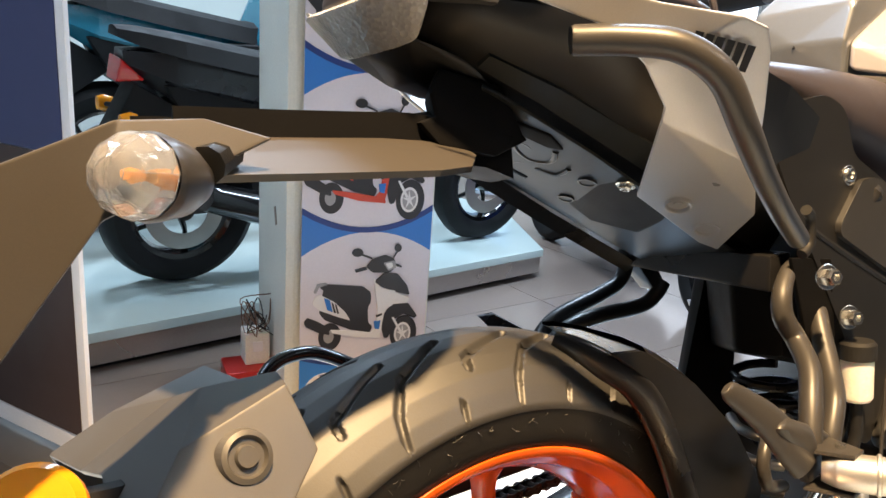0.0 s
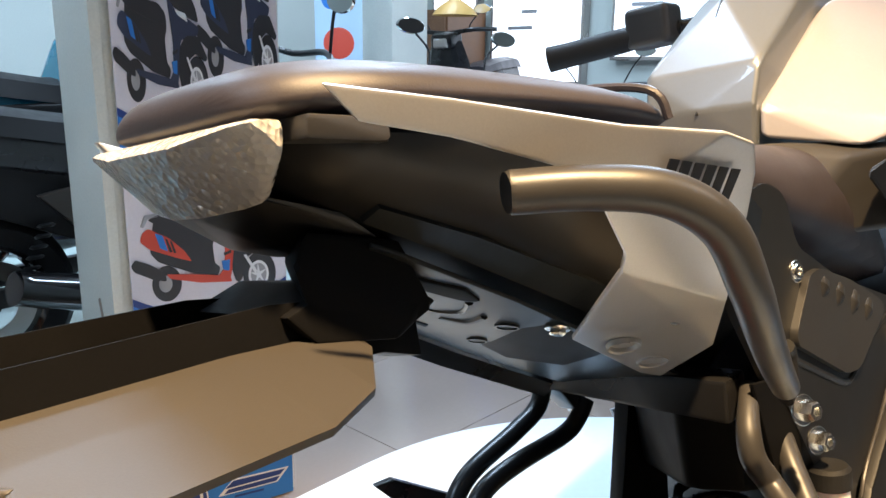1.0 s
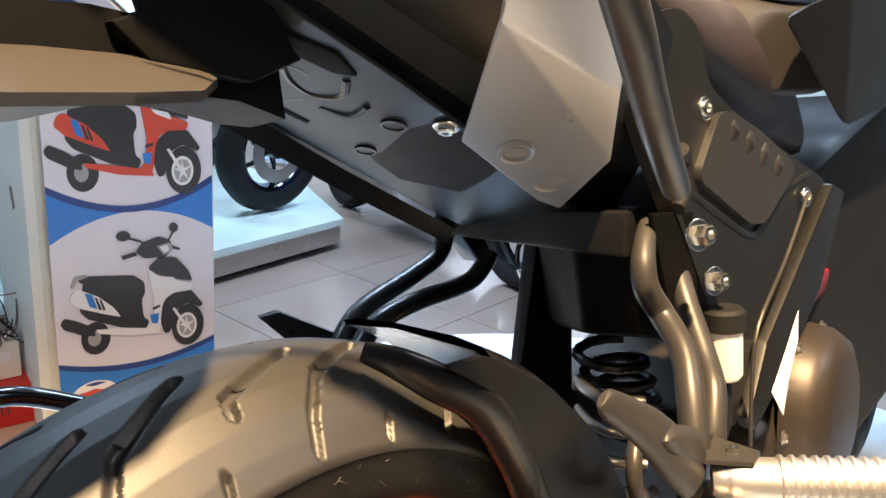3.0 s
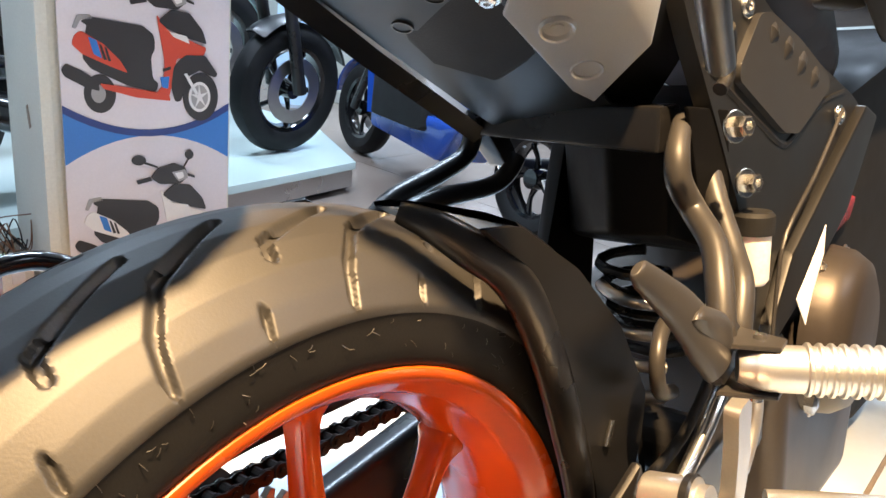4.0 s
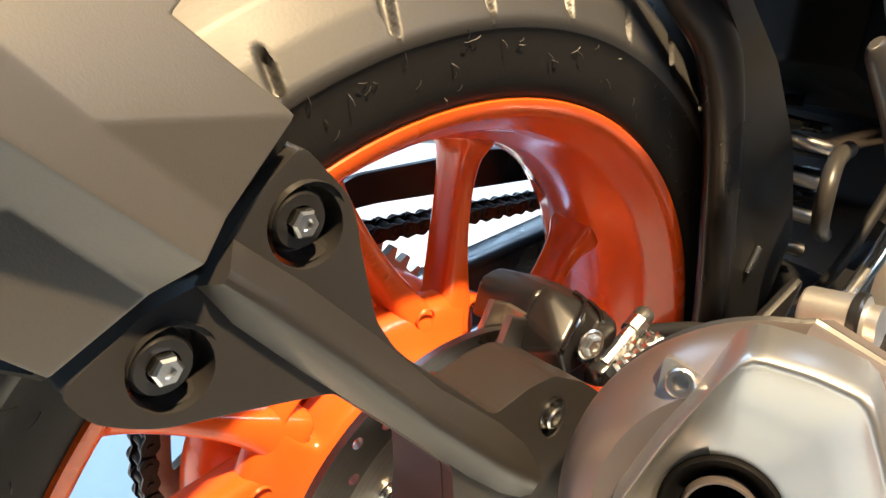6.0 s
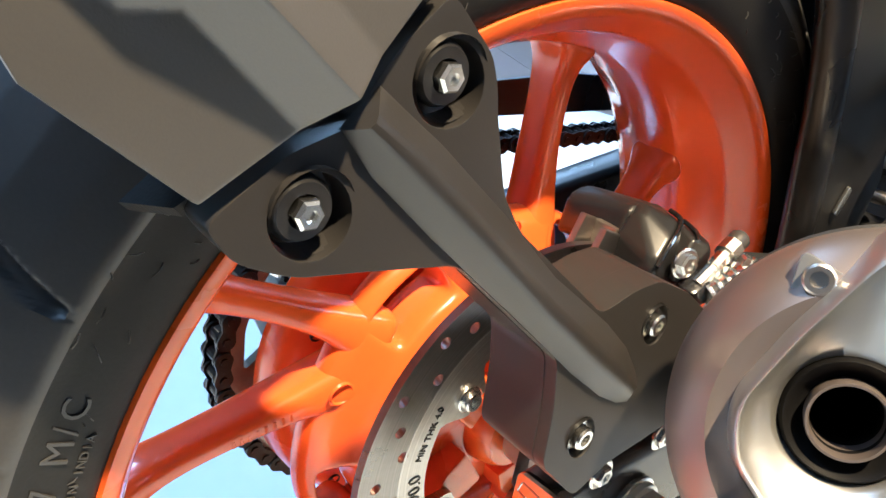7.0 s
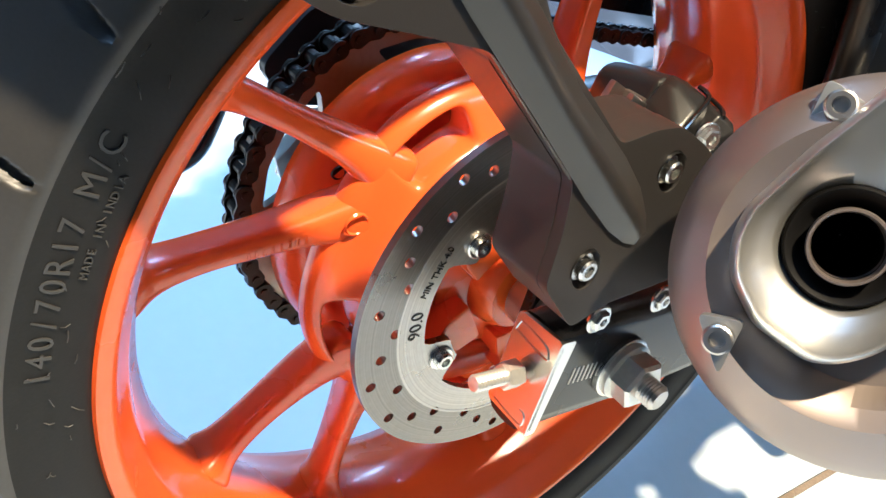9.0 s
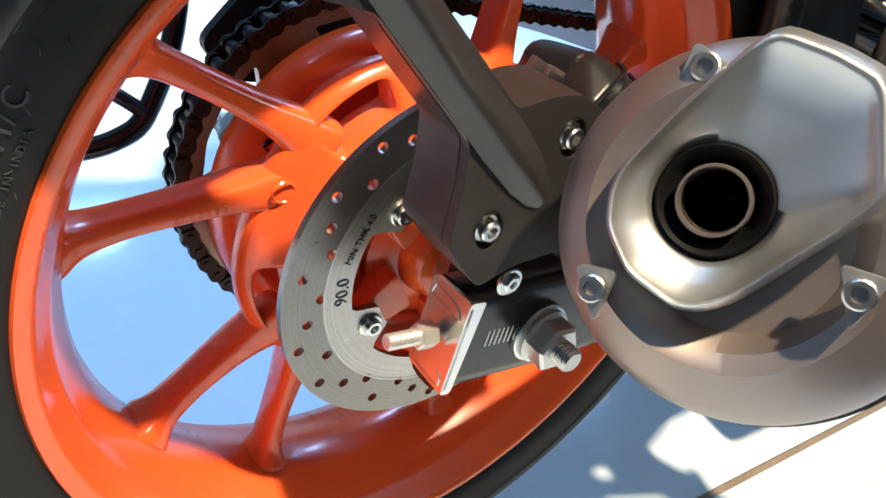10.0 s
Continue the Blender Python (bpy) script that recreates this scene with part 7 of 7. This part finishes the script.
part("foot", hull([(0.262, -0.150, 0.030), (0.335, -0.150, 0.028), (0.335, -0.165, 0.006), (0.280, -0.168, 0.004), (0.262, -0.165, 0.026), (0.335, -0.152, 0.006), (0.28, -0.152, 0.004)], 0.004, 2), M["alloy"], bracket)
part("rider_footrest", tube([(0.315, -0.18, 0.055), (0.335, -0.215, 0.055), (0.38, -0.29, 0.056)], [0.013, 0.014, 0.012], 14, 3), M["alloy"], bike, "alloy rider footrest")
for i in range(4):
    part("spring_coil", moved(lathe([(0.009, -0.0015), (0.0115, 0.0), (0.009, 0.0015)], 16), facing((0.318 + 0.004 * i, -0.186 - 0.007 * i, 0.055), (0.45, -0.89, 0))), M["steel"], bracket)
bush = part("linkage_bush", moved(lathe([(0, 0.0), (0.0145, 0.0), (0.0155, -0.002), (0.0155, -0.024), (0.0165, -0.026), (0.0165, -0.032), (0.0120, -0.034), (0.0120, -0.040), (0, -0.040)], 30), facing((0.172, -0.152, 0.122), (0.05, -0.98, 0.16))), M["alloy"], bike, "bright alloy bush with a bolt")
part("bush_collar", moved(lathe([(0.0160, -0.0255), (0.0175, -0.027), (0.0175, -0.031), (0.0160, -0.0325)], 30), facing((0.172, -0.152, 0.122), (0.05, -0.98, 0.16))), M["black"], bush)
part("bush_bracket", hull([(0.165, -0.145, 0.110), (0.180, -0.145, 0.138), (0.215, -0.13, 0.11), (0.10, -0.135, 0.085), (0.165, -0.138, 0.110), (0.18, -0.138, 0.138), (0.215, -0.123, 0.11), (0.10, -0.128, 0.085)], 0.003), M["black"], bike)
part("brake_rod", tube([(0.205, -0.160, 0.118), (0.245, -0.160, 0.142), (0.285, -0.158, 0.166)], 0.0055, 10, 1), M["zinc"], bike, "bright brake rod")
part("hose_sleeve", tube([(0.195, -0.178, 0.092), (0.235, -0.186, 0.075), (0.30, -0.196, 0.050), (0.36, -0.20, 0.03)], 0.011, 12, 5), M["plastic_dull"], bike, "black woven hose sleeve")
# brake fluid reservoir
res = part("brake_reservoir", lathe([(0, -0.024), (0.013, -0.024), (0.0145, -0.02), (0.0145, 0.016), (0.012, 0.02), (0, 0.02)], 28), M["reservoir"], bike, "milky white brake fluid reservoir", at=Matrix.Translation((0.375, -0.138, 0.228)) @ pose(0, 0, 0, -90, 0, 0))
part("reservoir_cap", lathe([(0, -0.038), (0.014, -0.038), (0.0165, -0.035), (0.0165, -0.0205), (0, -0.0205)], 28), M["plastic_dull"], res, "black screw cap")
part("reservoir_hose", tube([(0.375, -0.138, 0.206), (0.375, -0.138, 0.17), (0.365, -0.13, 0.14)], 0.006, 10, 5), M["plastic_dull"], bike)
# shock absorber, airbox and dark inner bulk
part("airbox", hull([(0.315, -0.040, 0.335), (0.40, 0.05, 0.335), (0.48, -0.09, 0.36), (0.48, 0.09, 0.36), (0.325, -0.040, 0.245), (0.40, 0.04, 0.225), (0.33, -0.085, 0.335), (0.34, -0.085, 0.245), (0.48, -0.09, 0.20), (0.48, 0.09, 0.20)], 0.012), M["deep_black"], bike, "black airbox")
spring = [(0.405 + 0.012 * i / 60 * 5 + 0.03 * math.cos(i * 0.55), -0.02 + 0.03 * math.sin(i * 0.55), 0.208 - 0.0019 * i) for i in range(60)]
part("shock_spring", tube(spring, 0.0052, 8, 1), M["chain"], bike, "steel shock absorber spring")
for i in range(4):
    z = 0.1900 - 0.0270 * i
    part("spring_turn", tube([(0.350, -0.020, z + 0.004), (0.334, -0.040, z + 0.002), (0.330, -0.064, z), (0.345, -0.084, z - 0.003)], 0.0054, 10, 4), M["steel"], bike, "bare grey steel spring turn")
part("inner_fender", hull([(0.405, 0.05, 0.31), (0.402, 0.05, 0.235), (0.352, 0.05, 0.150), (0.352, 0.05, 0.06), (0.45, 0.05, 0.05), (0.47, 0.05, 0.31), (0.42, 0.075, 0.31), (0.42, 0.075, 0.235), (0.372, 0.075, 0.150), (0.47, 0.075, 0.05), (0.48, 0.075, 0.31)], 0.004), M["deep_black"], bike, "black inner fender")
part("frame_strut", tube([(0.485, 0.09, 0.240), (0.465, 0.09, 0.208), (0.393, 0.09, 0.110), (0.36, 0.09, 0.06)], 0.012, 12, 1), M["black"], bike, "black diagonal frame strut")
part("inner_hose", tube([(0.30, -0.11, 0.135), (0.262, -0.118, 0.150), (0.255, -0.118, 0.175), (0.275, -0.112, 0.192), (0.315, -0.105, 0.195)], 0.006, 10, 6), M["plastic"], bike)
# engine, right cover
engine = part("engine", hull([(0.46, -0.145, 0.13), (0.46, 0.12, 0.13), (0.78, -0.145, 0.10), (0.78, 0.12, 0.1), (0.48, -0.145, -0.10), (0.48, 0.12, -0.1), (0.76, -0.14, -0.12), (0.76, 0.12, -0.12), (0.85, 0.1, 0.2), (0.85, -0.1, 0.2)], 0.03, 3), M["engine"], bike, "bronze-grey engine block")
cover = part("clutch_cover", moved(lathe([(0, -0.040), (0.055, -0.040), (0.072, -0.034), (0.082, -0.020), (0.085, 0.0)], 48), Matrix.Translation((0.575, -0.145, 0.115))), M["engine"], engine, "round bronze-grey clutch cover")
for a in range(0, 360, 60):
    bolt(cover, (0.575 + 0.083 * math.cos(radians(a)), -0.150, 0.115 + 0.083 * math.sin(radians(a))), (0, -1, 0), 0.005, 0.005, "screw", M["steel"])
part("frame_bolt", moved(lathe([(0, 0), (0.011, 0), (0.011, -0.008), (0.006, -0.010), (0, -0.010)], 6), facing((0.491, -0.158, 0.070), (0, -1, 0))), M["zinc"], engine)
part("radiator_shroud", hull([(0.66, -0.12, 0.33), (0.98, -0.16, 0.42), (1.0, -0.16, 0.0), (0.72, -0.12, -0.06), (0.66, 0.12, 0.33), (0.98, 0.16, 0.42), (1.0, 0.16, 0.0), (0.72, 0.12, -0.06)], 0.02), M["plastic_dull"], bike, "black radiator shroud")
part("red_cover", hull([(0.60, -0.13, 0.225), (0.64, -0.14, 0.237), (0.70, -0.14, 0.232), (0.72, -0.13, 0.20), (0.63, -0.13, 0.19), (0.60, -0.09, 0.225), (0.70, -0.09, 0.232), (0.72, -0.09, 0.2)], 0.006), M["red"], bike, "red injector cover")
tag_pts = [(0.4840, -0.164, 0.2390), (0.4765, -0.166, 0.2150), (0.4430, -0.168, 0.1890), (0.4220, -0.170, 0.1660), (0.3985, -0.168, 0.1935), (0.4420, -0.165, 0.2120)]
part("paper_tag", skin(tag_pts, [[0, 1, 2, 5], [2, 3, 4, 5]], 0.0005), M["paper"], bike, "curled white paper tag")
part("frame_edge", tube([(0.556, -0.152, 0.333), (0.480, -0.154, 0.285), (0.410, -0.153, 0.242), (0.400, -0.152, 0.200), (0.396, -0.152, 0.145)], 0.0018, 8, 4), M["plastic"], bike)
# tank and handlebar
tank_pts = [(0.500, 0.053, 0.520), (0.498, 0.056, 0.559), (0.494, 0.002, 0.560), (0.510, 0.060, 0.600), (0.575, 0.004, 0.672), (0.68, 0.063, 0.664), (0.68, 0.02, 0.715), (0.66, 0.060, 0.685), (0.55, 0.05, 0.48), (0.90, 0.07, 0.48), (0.92, 0.06, 0.68), (0.92, 0.02, 0.72)]
part("fuel_tank", hull([(x, s_ * y, z) for x, y, z in tank_pts for s_ in (1, -1)], 0.008, 4), M["tank"], bike, "ice silver fuel tank", sharp=60)
part("tank_seam", tube([(0.494, 0.0, 0.556), (0.520, 0.0, 0.596), (0.574, 0.0, 0.671), (0.60, 0.0, 0.682)], 0.0016, 6, 4), M["black"], bike)
part("side_cover", hull([(0.503, -0.058, 0.526), (0.503, -0.060, 0.556), (0.684, -0.068, 0.662), (0.556, -0.131, 0.507), (0.62, -0.175, 0.526), (0.76, -0.190, 0.60), (0.80, -0.10, 0.70), (0.90, -0.20, 0.54), (0.90, -0.10, 0.68), (0.56, -0.03, 0.56), (0.86, -0.05, 0.60)], 0.005, 3), M["pearl"], bike, "pearl white tank side cover", sharp=60)
part("side_cover", hull([(0.503, 0.058, 0.526), (0.503, 0.060, 0.550), (0.70, 0.068, 0.640), (0.556, 0.125, 0.500), (0.62, 0.150, 0.51), (0.76, 0.170, 0.55), (0.90, 0.18, 0.52), (0.90, 0.07, 0.64), (0.56, 0.03, 0.56), (0.86, 0.05, 0.60)], 0.005, 3), M["pearl"], bike, sharp=60)
both("knee_panel", lambda: hull([(0.480, -0.056, 0.524), (0.540, -0.126, 0.501), (0.64, -0.165, 0.505), (0.450, -0.080, 0.430), (0.64, -0.150, 0.42), (0.47, -0.03, 0.50), (0.64, -0.05, 0.50), (0.47, -0.03, 0.43)], 0.008, 3), M["plastic"], bike, "matte black panel under the tank")
both("tank_cover", lambda: hull([(0.468, -0.152, 0.490), (0.56, -0.185, 0.515), (0.66, -0.200, 0.528), (0.86, -0.215, 0.530), (0.88, -0.20, 0.42), (0.63, -0.165, 0.386), (0.535, -0.158, 0.446), (0.56, -0.14, 0.48), (0.86, -0.15, 0.48)], 0.012, 3), M["panel_grey"], bike, "matte black tank cover")
both("bar_grip", lambda: tube([(0.86, -0.18, 0.695), (0.83, -0.26, 0.690), (0.80, -0.33, 0.683), (0.785, -0.365, 0.680)], [0.012, 0.019, 0.019, 0.020], 16, 4), M["plastic_dull"], bike, "black rubber handlebar grip")
part("handlebar", tube([(0.86, -0.18, 0.695), (0.90, -0.08, 0.70), (0.90, 0.08, 0.70), (0.86, 0.18, 0.695)], 0.011, 12, 5), M["black"], bike)
both("switch_block", lambda: box(0.055, 0.07, 0.06, (0.845, -0.215, 0.702), 0.012, 3), M["plastic"], bike)
# front wheel, fork and side stand, beyond the view
front = wheel_parts(bike, 1.335, 0.295, 0.10, M["orange"])
front.matrix_basis = Matrix.Translation((1.335, 0, -0.012))
both("fork_leg", lambda: tube([(1.335, -0.10, -0.01), (1.05, -0.10, 0.62)], [0.028, 0.022], 14, 1), M["black"], bike)
part("headlamp", hull([(1.10, -0.10, 0.60), (1.10, 0.10, 0.60), (1.24, -0.08, 0.52), (1.24, 0.08, 0.52), (1.20, -0.09, 0.42), (1.20, 0.09, 0.42), (1.08, -0.1, 0.45), (1.08, 0.1, 0.45)], 0.02), M["plastic"], bike)
part("side_stand", tube([(0.55, 0.11, -0.10), (0.56, 0.18, -0.18), (0.57, 0.235, -0.258)], 0.010, 10, 1), M["black"], bike)

# ---- floor tiles ----
TILE, JOINT = 0.6, 0.003
tile_mat = surface("beige_polished_tile", (0.27, 0.213, 0.180), 0.15, vary=0.03, scale=4, grain=70, bump=0.01, rough_vary=0.05)
tn = tile_mat.node_tree.nodes
info, shift = tn.new("ShaderNodeObjectInfo"), tn.new("ShaderNodeVectorMath")
shift.operation = "MULTIPLY_ADD"
shift.inputs[0].default_value = (37.0, 23.0, 11.0)
coords = next(x for x in tn if x.type == "TEX_COORD")
tile_mat.node_tree.links.new(info.outputs["Random"], shift.inputs[1])
tile_mat.node_tree.links.new(coords.outputs["Object"], shift.inputs[2])
for x in [x for x in tn if x.type == "TEX_NOISE"]:
    tile_mat.node_tree.links.new(shift.outputs[0], x.inputs["Vector"])
tile_mesh = finish("tile", box(TILE - JOINT, TILE - JOINT, 0.008, (0, 0, 0), 0.0008, 1), tile_mat, 60)
for i in range(int((X1 - X0) / TILE + 0.99)):
    for j in range(int((Y1 - Y0) / TILE + 0.99)):
        tile = new("tile", tile_mesh)
        tile.parent = floor
        tile.matrix_basis = Matrix.Translation((X0 + TILE * (i + 0.5), Y0 + TILE * (j + 0.5), FLOOR - 0.004))
